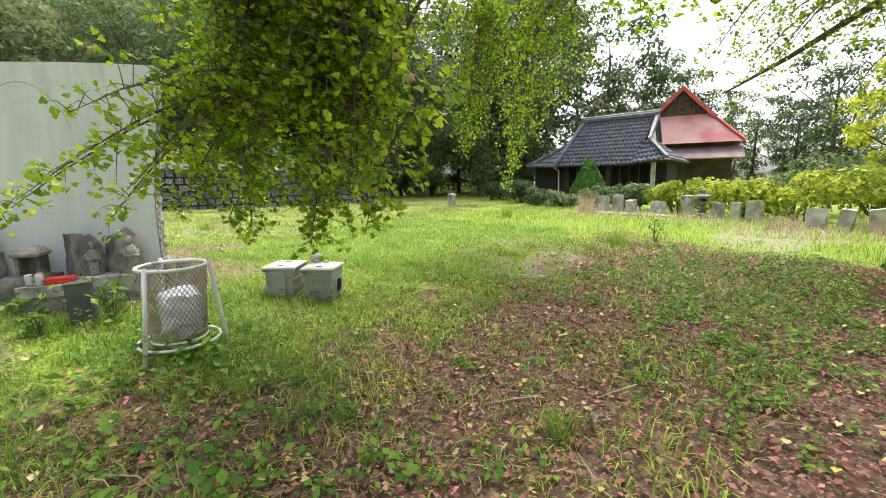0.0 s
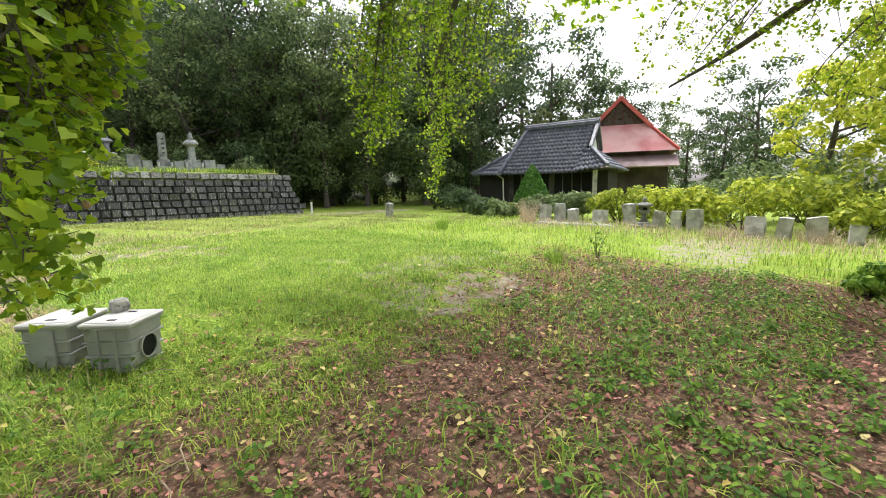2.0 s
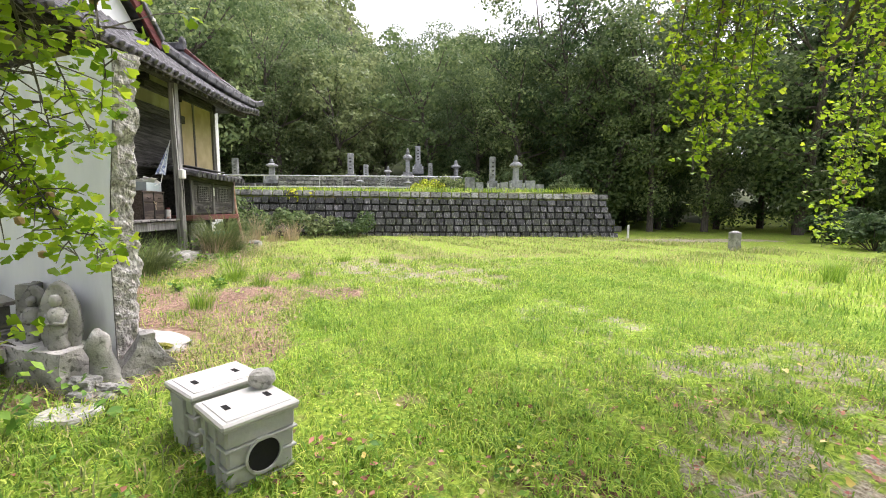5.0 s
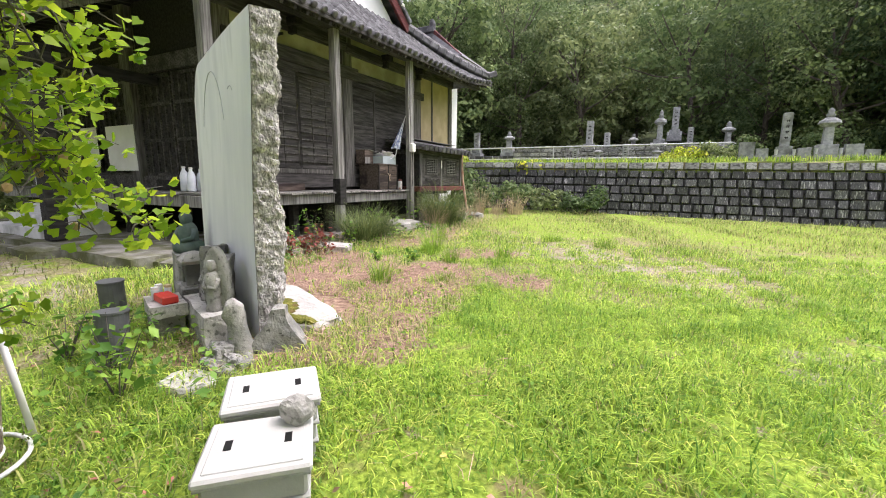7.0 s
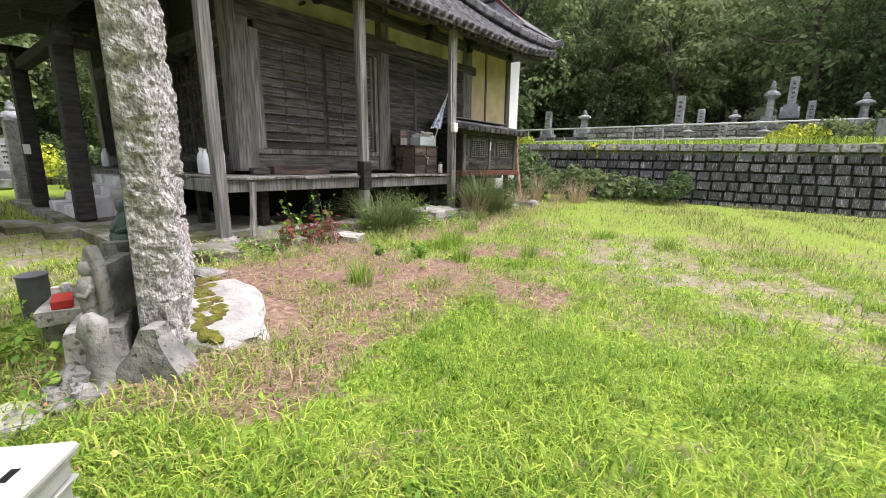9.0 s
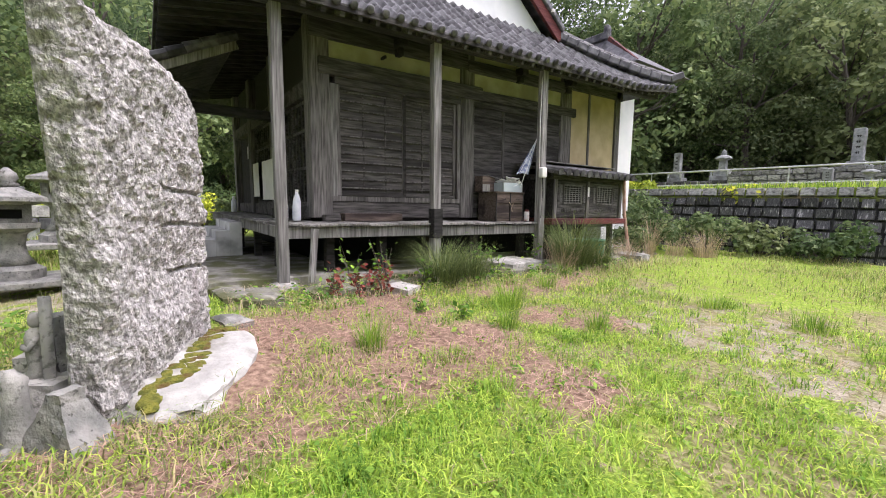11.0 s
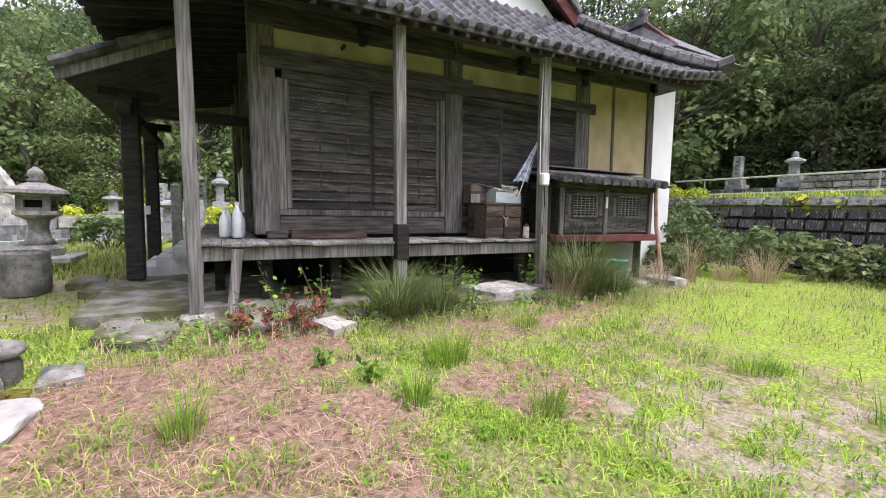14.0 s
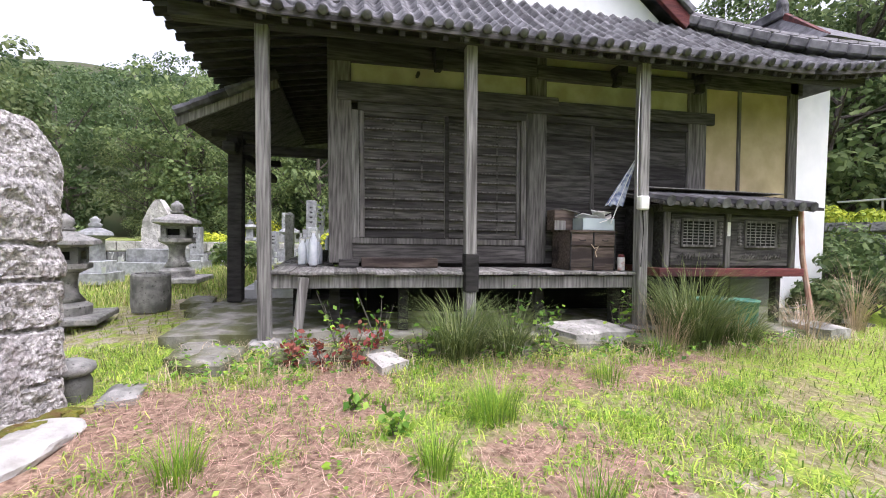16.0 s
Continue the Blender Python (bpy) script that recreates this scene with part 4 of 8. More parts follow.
for cx, cz, rx, rz, a0, a1 in ((1.05, 1.75, 0.42, 0.78, 25, 155), (0.45, 2.2, 0.10, 0.12, 60, 140)):
    bm = bmesh.new()
    pts = []
    for k in range(25):
        a = radians(a0 + (a1 - a0) * k / 24)
        pts.append((NEAR + ALONG * (cx + rx * math.cos(a)) - OUT * (ST / 2 - 0.008)).to_tuple()[:2] + (cz + rz * math.sin(a),))
    tube(bm, pts, 0.004, 4)
    part("incised_line", bm, ETCH, stele, world_space=True)
base = single("footing_slab", rock(bmesh.new(), (0, 0, 0), (0.86, 0.36, 0.12), 21, 4, 0.17, 0.7), STANDING, "pale flat footing stone under the memorial slab", "stone", at=pose(0.05, 6.42, 0.32, 0, 0, -22))
bm = bmesh.new()
mrng = random.Random(5)
for k in range(64):
    a = mrng.uniform(-0.8, 0.85)
    p = NEAR.lerp(FAR, 0.5) - ALONG * a + OUT * (ST / 2 + mrng.uniform(0.05, 0.10 + 0.16 * abs(math.sin(3 * a + 1))))
    rock(bm, (p.x, p.y, 0.385), (mrng.uniform(0.04, 0.10), mrng.uniform(0.04, 0.075), 0.026), k, 2, 0.3)
single("moss_patch", bm, MOSS, "green-brown moss cushions on the footing stone", "moss", kind="stuff")
bm = gridbox(bmesh.new(), -0.21, -0.12, -0.05, 0.21, 0.12, 0.36, 0.07)
for v in bm.verts:
    v.co.x = v.co.x * (1 - 0.75 * smooth(0, 0.36, v.co.z)) + 0.05 * v.co.z
    v.co.y *= 1 - 0.5 * smooth(0, 0.36, v.co.z)
single("wedge_stone", roughen(bm, 0.022, 6, 8), STONE, "grey wedge-shaped stone at the foot of the slab", "stone", at=pose(0.82, 5.70, 0.26, 0, 0, 40))

# ---- small shrine group in front of the slab ----
def statue(x, y, z, h, seed, lean=0, material=STONE, label="small worn grey stone figure on a pedestal"):
    bm = bmesh.new()
    back, frontv = [], []
    for k in range(17):
        u = k / 16
        zz = h * u
        w = h * (0.20 + 0.05 * math.sin(math.pi * min(1, u * 1.4))) * (1 if u < 0.62 else math.cos((u - 0.62) / 0.38 * math.pi / 2) ** 0.7 + 0.02)
        back.append([bm.verts.new((q * w, 0.10 * h, zz)) for q in (-1, -0.5, 0, 0.5, 1)])
        frontv.append([bm.verts.new((q * w, -0.02 * h, zz)) for q in (-1, -0.5, 0, 0.5, 1)])
    for rows in (back, frontv):
        for p, q in zip(rows, rows[1:]):
            for j in range(4):
                bm.faces.new((p[j], p[j + 1], q[j + 1], q[j]))
    for p, q, r2, s2 in zip(back, back[1:], frontv, frontv[1:]):
        bm.faces.new((p[0], q[0], s2[0], r2[0]))
        bm.faces.new((p[4], r2[4], s2[4], q[4]))
    bm.faces.new(back[-1] + frontv[-1][::-1])
    lathe(bm, [(0.13 * h, 0.0), (0.135 * h, 0.06 * h), (0.105 * h, 0.12 * h), (0.12 * h, 0.32 * h), (0.125 * h, 0.5 * h), (0.10 * h, 0.58 * h), (0.045 * h, 0.63 * h)], 12, (0, -0.05 * h, 0))
    rock(bm, (0, -0.06 * h, 0.72 * h), (0.068 * h, 0.068 * h, 0.095 * h), seed, 2, 0.04)
    for q in (-1, 1):
        tube(bm, [(q * 0.12 * h, -0.05 * h, 0.52 * h), (q * 0.12 * h, -0.13 * h, 0.38 * h), (q * 0.02 * h, -0.18 * h, 0.40 * h)], 0.035 * h, 6)
    roughen(bm, 0.006, 16, seed)
    bmesh.ops.recalc_face_normals(bm, faces=list(bm.faces))
    return single("stone_statue", bm, material, label, "statue", "shrine statues", at=pose(x, y, z, lean, 0, 8), flat=False)


def by_slab(along, ahead):
    """A place on the ground, metres along the memorial slab from its near end and metres in front of its dressed face."""
    q = NEAR + ALONG * along - OUT * (ST / 2 + ahead)
    return q.x, q.y


def block_at(name, label, category, along, ahead, sx, sy, z0, z1, material, seed, rz=-22, group="", rough=0.014):
    x, y = by_slab(along, ahead)
    bm = roughen(gridbox(bmesh.new(), -sx / 2, -sy / 2, 0, sx / 2, sy / 2, z1 - z0, 0.08), rough, 7, seed)
    return single(name, bm, material, label, category, group, at=pose(x, y, z0, 0, 0, rz))


block_at("pedestal", "long rough squared pale stone pedestal", "pedestal", 0.42, 0.23, 0.80, 0.30, 0.22, 0.57, PALESTONE, 3, group="pedestals")
block_at("pedestal", "rough squared grey stone pedestal", "pedestal", 1.10, 0.22, 0.42, 0.30, 0.22, 0.60, STONE, 5, group="pedestals")
block_at("pedestal", "tall narrow grey stone pedestal", "pedestal", 1.52, 0.20, 0.32, 0.26, 0.22, 0.84, STONE, 6, group="pedestals")
x, y = by_slab(0.22, 0.24)
statue(x, y, 0.565, 0.50, 3, 0, PALESTONE, "pale worn relief stone with small figures on a pedestal")
x, y = by_slab(0.56, 0.22)
statue(x, y, 0.565, 0.44, 5, -4, STONE, "grey worn relief stone behind the first on a pedestal")
for along, ahead, h, lean, rz in ((0.38, 0.14, 0.40, 8, 40), (0.74, 0.16, 0.44, -5, 20)):
    x, y = by_slab(along, ahead)
    single("shrine_slab", roughen(gridbox(bmesh.new(), -0.035, -0.14, 0, 0.035, 0.14, h, 0.07), 0.016, 7, along * 9), STONE, "leaning grey stone tablet in the shrine group", "stone tablet", "stone tablets", at=pose(x, y, 0.56, lean, 4, rz))
# little stone house with a pale cap
x, y = by_slab(1.06, 0.24)
hs = thing("stone_house", "small hollow stone house with a pale cap on a pedestal", "stone shrine", (x, y, 0.59), -22)
for name, a in (("side_stone", (-0.10, -0.09, 0.03, -0.065, 0.09, 0.22)), ("side_stone", (0.065, -0.09, 0.03, 0.10, 0.09, 0.22)), ("back_stone", (-0.064, 0.05, 0.03, 0.064, 0.09, 0.22)), ("base_stone", (-0.11, -0.10, -0.01, 0.11, 0.10, 0.03))):
    part(name, B(*a, 0.006), STONE, hs)
part("house_cap", roughen(lathe(bmesh.new(), [(0.16, 0.22), (0.17, 0.25), (0.10, 0.31), (0.02, 0.33)], 4, turn=0.785), 0.006, 9), PALESTONE, hs)
# seated bronze figure
VERDIGRIS = surf("verdigris", (0.07, 0.11, 0.10), (0.14, 0.18, 0.165), 9.0, 0.85, 0.3, 40)
bm = bmesh.new()
rock(bm, (0, 0, 0.07), (0.15, 0.12, 0.075), 3, 3, 0.10)
rock(bm, (0, 0.01, 0.19), (0.095, 0.075, 0.13), 4, 3, 0.08)
rock(bm, (0, -0.005, 0.355), (0.052, 0.055, 0.062), 5, 3, 0.04)
for q in (-1, 1):
    tube(bm, [(q * 0.09, 0.0, 0.25), (q * 0.12, -0.05, 0.16), (q * 0.03, -0.10, 0.14)], [0.03, 0.03, 0.02], 7)
x, y = by_slab(1.52, 0.20)
single("stone_statue", roughen(bm, 0.004, 18, 2), VERDIGRIS, "small seated verdigris-green worn figure on a tall pedestal", "statue", "shrine statues", at=pose(x, y, 0.83, 0, 0, 10), flat=False)
# broken stump and dark rubble at the near end
x, y = by_slab(-0.12, 0.16)
bm = roughen(lathe(bmesh.new(), [(0.12, 0), (0.085, 0.14), (0.06, 0.26), (0.075, 0.34), (0.07, 0.40), (0.03, 0.45)], 14), 0.034, 9, 3)
single("broken_stump", bm, PALESTONE, "broken pitted pale stone stump by the memorial slab", "stone", at=pose(x, y, 0.26, 4, -6, 20), flat=False)
for k, (along, ahead, z, a) in enumerate(((-0.12, 0.30, 0.29, 0.11), (-0.28, 0.24, 0.26, 0.10), (-0.20, 0.38, 0.25, 0.09), (-0.06, 0.14, 0.29, 0.09), (-0.34, 0.34, 0.24, 0.08))):
    x, y = by_slab(along, ahead)
    single("rubble_stone", roughen(rock(bmesh.new(), (x, y, z), (a, a * 0.9, a * 1.0), 60 + k, 4, 0.34), 0.014, 16, k), STONE, "rough dark grey rubble stone by the shrine", "stone", "rubble stones")
single("field_stone", rock(bmesh.new(), (0.73, 5.04, 0.25), (0.19, 0.14, 0.08), 27, 3, 0.12, 0.6), PALESTONE, "flat pale stone on leaf litter", "stone")
# low ledge with offerings
block_at("offering_ledge", "low grey stone offering ledge", "ledge", 0.80, 0.52, 0.44, 0.26, 0.46, 0.56, PALESTONE, 9, rough=0.008)
block_at("ledge_block", "grey stone block under the ledge", "block", 0.80, 0.52, 0.36, 0.22, 0.22, 0.465, STONE, 4)
x, y = by_slab(0.72, 0.52)
single("offering_box", B(-0.11, -0.06, 0, 0.11, 0.06, 0.065, 0.008), RED, "red offering packet on the stone ledge", "packet", at=pose(x, y, 0.562, 0, 0, -12))
for k, (along, ahead) in enumerate(((0.90, 0.48), (0.96, 0.54), (0.86, 0.58))):
    x, y = by_slab(along, ahead)
    cup = thing("glass_cup", "small clear glass cup on the ledge", "cup", (x, y, 0.562), group="offering cups")
    part("cup_body", lathe(bmesh.new(), [(0.026, 0), (0.03, 0.08), (0.028, 0.085)], 12), CLEARBAG, cup, flat=False)
    part("cup_lid", lathe(bmesh.new(), [(0.029, 0.085), (0.029, 0.105)], 12), PAPER if k else OCHRE, cup)
for k, (x, y, h, r, tilt) in enumerate(((-0.10, 5.0, 0.42, 0.105, -4), (-1.02, 5.45, 0.40, 0.10, 2))):
    pv = thing("pipe_vase", "dark grey plastic pipe used as a flower vase", "vase", (x, y, gz(x, y) - 0.03), group="pipe vases")
    pv.matrix_basis = pose(x, y, gz(x, y) - 0.03, tilt, tilt / 2, 0)
    part("pipe_wall", lathe(bmesh.new(), [(r, 0), (r, h), (r * 0.82, h), (r * 0.82, 0.06)], 20), PIPEGREY, pv, flat=True)
    part("pipe_socket", lathe(bmesh.new(), [(r * 1.0, h - 0.02), (r * 1.06, h - 0.015), (r * 1.06, h), (r * 0.83, h + 0.001)], 20), PIPEGREY, pv)

# ---- two moulded catch-pit boxes ----
def pit_box(x, y, z, rz, w, d, h, hole, label):
    t = thing("catch_pit_box", label, "plastic box", (x, y, z), rz, "catch pit boxes")
    body = bmesh.new()
    lv = 4
    for k in range(lv):
        s = 0.90 + 0.03 * k
        z0, z1 = h * k / lv, h * (k + 1) / lv
        box(body, -w / 2 * s, -d / 2 * s, z0, w / 2 * s, d / 2 * s, z1 - 0.002, 0.012)
    part("pit_body", body, PIT, t, "stained grey ribbed plastic body")
    for k in range(1, lv + 1):
        s = 0.90 + 0.03 * k
        zz = h * k / lv - 0.012
        part("rib", B(-w / 2 * s - 0.010, -d / 2 * s - 0.010, zz, w / 2 * s + 0.010, d / 2 * s + 0.010, zz + 0.014, 0.003), PIT, t)
    for sx in (-0.2, 0.18):
        part("upright_rib", B(sx * w - 0.012, -d / 2 * 0.99 - 0.012, h * 0.05, sx * w + 0.012, -d / 2 * 0.90, h * 0.99, 0.002), PIT, t)
        part("upright_rib", B(-w / 2 - 0.008, sx * d - 0.012, h * 0.5, -w / 2 * 0.9, sx * d + 0.012, h * 0.99, 0.002), PIT, t)
    lid = part("lid", B(-w / 2 - 0.02, -d / 2 - 0.02, h, w / 2 + 0.02, d / 2 + 0.02, h + 0.035, 0.010), PITLID, t, "pale flat lid with finger slots")
    part("lid_rim", B(-w / 2 + 0.012, -d / 2 + 0.012, h + 0.034, w / 2 - 0.012, d / 2 - 0.012, h + 0.040, 0.003), PITLID, lid)
    for s in (-1, 1):
        # Slots are raised black strips; the dark inside them is only colour.
        part("finger_slot", B(-0.032, s * d * 0.30 - 0.014, h + 0.0395, 0.032, s * d * 0.30 + 0.014, h + 0.0425), BLACK, lid)
    if hole:
        ring = lathe(bmesh.new(), [(0.098, 0), (0.098, 0.02), (0.086, 0.02), (0.086, -0.10)], 24)
        bmesh.ops.transform(ring, matrix=pose(w / 2 * 0.955 + 0.004, 0, h * 0.55, 0, 90, 0), verts=ring.verts)
        part("pipe_ring", ring, PIT, t)
        # Flat black disc closes the ring, painting the shade within the pipe.
        disc = lathe(bmesh.new(), [(0.087, 0), (0.087, 0.004)], 24)
        bmesh.ops.transform(disc, matrix=pose(w / 2 * 0.955 + 0.008, 0, h * 0.55, 0, 90, 0), verts=disc.verts)
        part("pipe_opening", disc, BLACK, t, "black disc painting the dark of the round pipe opening")
    else:
        part("side_panel", B(-0.09, -d / 2 - 0.016, 0.04, 0.07, -d / 2 * 0.96, h * 0.96, 0.004), PIT, t)
    return t


pit_box(1.72, 4.88, 0.13, -42, 0.33, 0.40, 0.40, False, "grey ribbed plastic catch-pit box with a pale lid, in grass")
pit_box(2.03, 4.545, 0.09, -46, 0.34, 0.37, 0.43, True, "grey ribbed plastic catch-pit box with a round pipe hole")
single("lid_stone", rock(bmesh.new(), (2.045, 4.73, 0.61), (0.068, 0.058, 0.055), 31, 3, 0.18), PALESTONE, "fist-sized pale stone weighing down the box lid", "stone")

# ---- wire litter bin on a white tube stand ----
binx, biny = 0.50, 4.02
lb = thing("litter_bin", "rusty mesh litter bin on a chipped white tube stand", "bin", (binx, biny, gz(binx, biny)))
zt, rb = 0.72, 0.245
for k in range(3):
    a = radians(100 + 120 * k)
    f = Vector((math.cos(a) * 0.36, math.sin(a) * 0.36, 0.0))
    tpnt = Vector((math.cos(a) * (rb + 0.02), math.sin(a) * (rb + 0.02), zt + 0.03))
    part("leg", tube(bmesh.new(), [f, tpnt], 0.017, 8), WHITEPAINT, lb, flat=False)


def hoop(r, z, t, seg=40):
    bm = bmesh.new()
    rings = []
    for i in range(seg):
        a = 2 * math.pi * i / seg
        c, s = math.cos(a), math.sin(a)
        rings.append([bm.verts.new(((r + t * math.cos(2 * math.pi * j / 6)) * c, (r + t * math.cos(2 * math.pi * j / 6)) * s, z + t * math.sin(2 * math.pi * j / 6))) for j in range(6)])
    for i in range(seg):
        a, b = rings[i], rings[(i + 1) % seg]
        for j in range(6):
            bm.faces.new((a[j], b[j], b[(j + 1) % 6], a[(j + 1) % 6]))
    return bm


part("top_hoop", hoop(rb + 0.005, zt, 0.016), WHITEPAINT, lb, flat=False)
part("foot_hoop", hoop(0.30, 0.10, 0.012), WHITEPAINT, lb, flat=False)
part("bottom_hoop", hoop(rb * 0.82, 0.12, 0.010), WHITEPAINT, lb, flat=False)
bm = bmesh.new()
W, Hn = 40, 22
for s in (1, -1):
    for i in range(W):
        pts = []
        for j in range(0, Hn + 1, 2):
            u = j / Hn
            r = rb * (0.82 + 0.18 * u)
            a = 2 * math.pi * (i + s * j * 0.5) / W
            pts.append((r * math.cos(a), r * math.sin(a), 0.12 + (zt - 0.12) * u))
        tube(bm, pts, 0.0035, 3)
part("mesh_basket", bm, RUSTMESH, lb, "rusty diamond wire mesh")
bm = bmesh.new()
rock(bm, (0.03, 0.02, 0.30), (0.17, 0.16, 0.19), 3, 3, 0.35)
single("rubbish_bag", bm, CLEARBAG, "crumpled white plastic rubbish bag inside the bin", "plastic bag", at=pose(binx, biny, gz(binx, biny) + 0.02))

# ---- things on and beside the veranda ----
ZD = 1.345
chest = thing("low_chest", "brown wooden altar chest standing on the veranda", "chest", (-3.35, 12.75, ZD))
x0, x1, y0, y1, h = -0.30, 0.30, -0.42, 0.42, 0.62
part("chest_body", B(x0, y0, 0, x1, y1, h, 0.008), BROWNWOOD, chest)
part("top_board", B(x0 - 0.02, y0 - 0.02, h, x1 + 0.02, y1 + 0.02, h + 0.03, 0.005), BROWNWOOD, chest)
for y in (-0.21, 0.2):
    d = part("drawer_front", B(x1, y - 0.19, 0.40, x1 + 0.018, y + 0.19, 0.58, 0.004), BROWNWOOD, chest)
    part("drawer_pull", tube(bmesh.new(), [(x1 + 0.018, y - 0.05, 0.50), (x1 + 0.045, y - 0.04, 0.48), (x1 + 0.045, y + 0.04, 0.48), (x1 + 0.018, y + 0.05, 0.50)], 0.007, 5), DARKWOOD, d)
for y in (-0.21, 0.2):
    part("cupboard_door", B(x1, y - 0.19, 0.05, x1 + 0.014, y + 0.19, 0.37, 0.004), BROWNWOOD, chest)
for y in (-0.41, 0.0, 0.39):
    part("upright", B(x1, y - 0.012, 0.0, x1 + 0.024, y + 0.012, h, 0.003), DARKWOOD, chest)
part("rope_tie", tube(bmesh.new(), [(x1 + 0.03, -0.05, 0.42), (x1 + 0.04, 0.0, 0.36), (x1 + 0.04, 0.07, 0.39), (x1 + 0.035, 0.02, 0.30), (x1 + 0.03, 0.05, 0.22)], 0.008, 5), DRYGRASS, chest)
tub = thing("storage_tub", "pale blue-grey open tub full of white paper on the chest", "tub", (-3.28, 12.86, ZD + 0.65))
bm = bmesh.new()
for a in ((-0.2, -0.30, 0, 0.2, 0.30, 0.012), (-0.2, -0.30, 0, -0.188, 0.30, 0.2), (0.188, -0.30, 0, 0.2, 0.30, 0.2), (-0.2, -0.30, 0, 0.2, -0.288, 0.2), (-0.2, 0.288, 0, 0.2, 0.30, 0.2)):
    box(bm, *a)
part("tub_body", bm, surf("blue_grey_tub", (0.34, 0.40, 0.43), (0.42, 0.48, 0.5), 3.0, 0.6, 0.05, 20), tub)
for k in range(7):
    r = random.Random(k)
    bm = bmesh.new()
    box(bm, -0.09, -0.12, 0, 0.09, 0.12, 0.012)
    roughen(bm, 0.02, 6, k)
    part("paper_scrap", bm, PAPER, tub).matrix_basis = pose(r.uniform(-0.1, 0.12), r.uniform(-0.16, 0.18), 0.14 + 0.025 * k, r.uniform(-40, 40), r.uniform(-30, 40), r.uniform(0, 180))
carton = thing("old_carton", "open brown cardboard carton behind the chest", "carton", (-3.52, 12.42, ZD + 0.65))
part("carton_body", B(-0.14, -0.20, 0, 0.14, 0.16, 0.34, 0.006), BROWNWOOD, carton)
part("carton_flap", beam(bmesh.new(), (0.0, -0.02, 0.36), (0.12, 0.26, 0.30), 0.28, 0.01), POSTWOOD, carton)
part("carton_flap", beam(bmesh.new(), (0.15, -0.2, 0.08), (0.15, 0.0, 0.08), 0.01, 0.16), POSTWOOD, carton)
um = thing("closed_umbrella", "half-open checked blue and white umbrella leaning on a post", "umbrella", (-3.05, 13.20, ZD + 0.85))
bm = bmesh.new()
a, b = Vector((0, -0.10, 0.02)), Vector((0.06, 0.28, 1.05))
for k in range(6):
    s = -1 if k % 2 else 1
    ang = k * math.pi / 3
    side = Vector((0.10 * math.cos(ang), 0.16 * math.sin(ang), 0))
    v1, v2 = bm.verts.new(b), bm.verts.new(a + side + Vector((0, 0, 0.18)))
    ang2 = (k + 1) * math.pi / 3
    v3 = bm.verts.new(a + Vector((0.10 * math.cos(ang2), 0.16 * math.sin(ang2), 0.18)))
    v4 = bm.verts.new(a + (side + Vector((0.10 * math.cos(ang2), 0.16 * math.sin(ang2), 0))) * 0.28 + Vector((0, 0, 0.22)))
    bm.faces.new((v1, v2, v4))
    bm.faces.new((v1, v4, v3))
part("canopy", bm, UMBRELLA, um)
part("shaft", tube(bmesh.new(), [a - (b - a) * 0.1, b + (b - a) * 0.04], 0.009, 6), WHITEPAINT, um)
part("umbrella_rib", tube(bmesh.new(), [a + Vector((0.1, 0, 0.2)), b], 0.006, 5), WHITEPAINT, um)
part("umbrella_rib", tube(bmesh.new(), [a + Vector((0.05, -0.14, 0.2)), b], 0.006, 5), WHITEPAINT, um)
meter = thing("electric_meter", "small white electric meter box on the post", "meter", (-2.72, 13.38, 2.33))
part("meter_case", B(-0.02, -0.10, 0, 0.10, 0.07, 0.22, 0.02), PAPER, meter)
part("meter_cable", tube(bmesh.new(), [(0.02, 0, 0.02), (0.03, 0.02, -0.3), (0.02, 0.0, -0.9)], 0.009, 5), BLACK, meter)
part("service_wire", tube(bmesh.new(), [(0.0, -0.09, 0.2), (-0.02, -0.10, 1.2), (-0.05, -0.06, 2.2)], 0.010, 5), PAPER, meter)
can = thing("lidded_can", "white enamel can beside the chest", "can", (-3.0, 13.24, ZD))
part("can_body", lathe(bmesh.new(), [(0.055, 0), (0.06, 0.02), (0.06, 0.2), (0.055, 0.22)], 14), surf("enamel", (0.5, 0.5, 0.48), (0.62, 0.62, 0.6), 5.0, 0.4, 0.1, 30, stain=(0.4, 0.2, 0.15), stain_scale=9.0), can, flat=False)
part("can_lid", lathe(bmesh.new(), [(0.045, 0.22), (0.05, 0.25), (0.03, 0.27)], 14), REDWOOD, can)


def bottle(x, y, h, label, group="veranda bottles", m=None):
    t = thing("white_bottle", label, "bottle", (x, y, ZD), group=group)
    part("bottle_body", lathe(bmesh.new(), [(0.06, 0), (0.07, 0.02), (0.07, 0.62 * h), (0.05, 0.78 * h), (0.028, 0.85 * h), (0.028, 0.93 * h)], 14), m or CLEARBAG, t, flat=False)
    part("bottle_cap", lathe(bmesh.new(), [(0.032, 0.93 * h), (0.032, h)], 12), PAPER, t)
    return t


for k, (x, y, h) in enumerate(((-4.32, 8.20, 0.44), (-4.12, 8.38, 0.40), (-4.02, 8.14, 0.42), (-3.86, 8.32, 0.55), (-10.4, 8.3, 0.46), (-10.15, 8.28, 0.46))):
    bottle(x, y, h, "dusty white plastic bottle on the veranda")
single("low_box", B(-0.22, -0.14, 0, 0.22, 0.14, 0.20, 0.01), DARKWOOD, "dark low wooden box on the front veranda", "box", at=pose(-5.0, 8.35, ZD))

# small carved shrine cabinet beside the hall
cab = thing("shrine_cabinet", "dark carved timber cabinet with a small tiled roof", "cabinet", (-3.2, 15.05, 1.36))
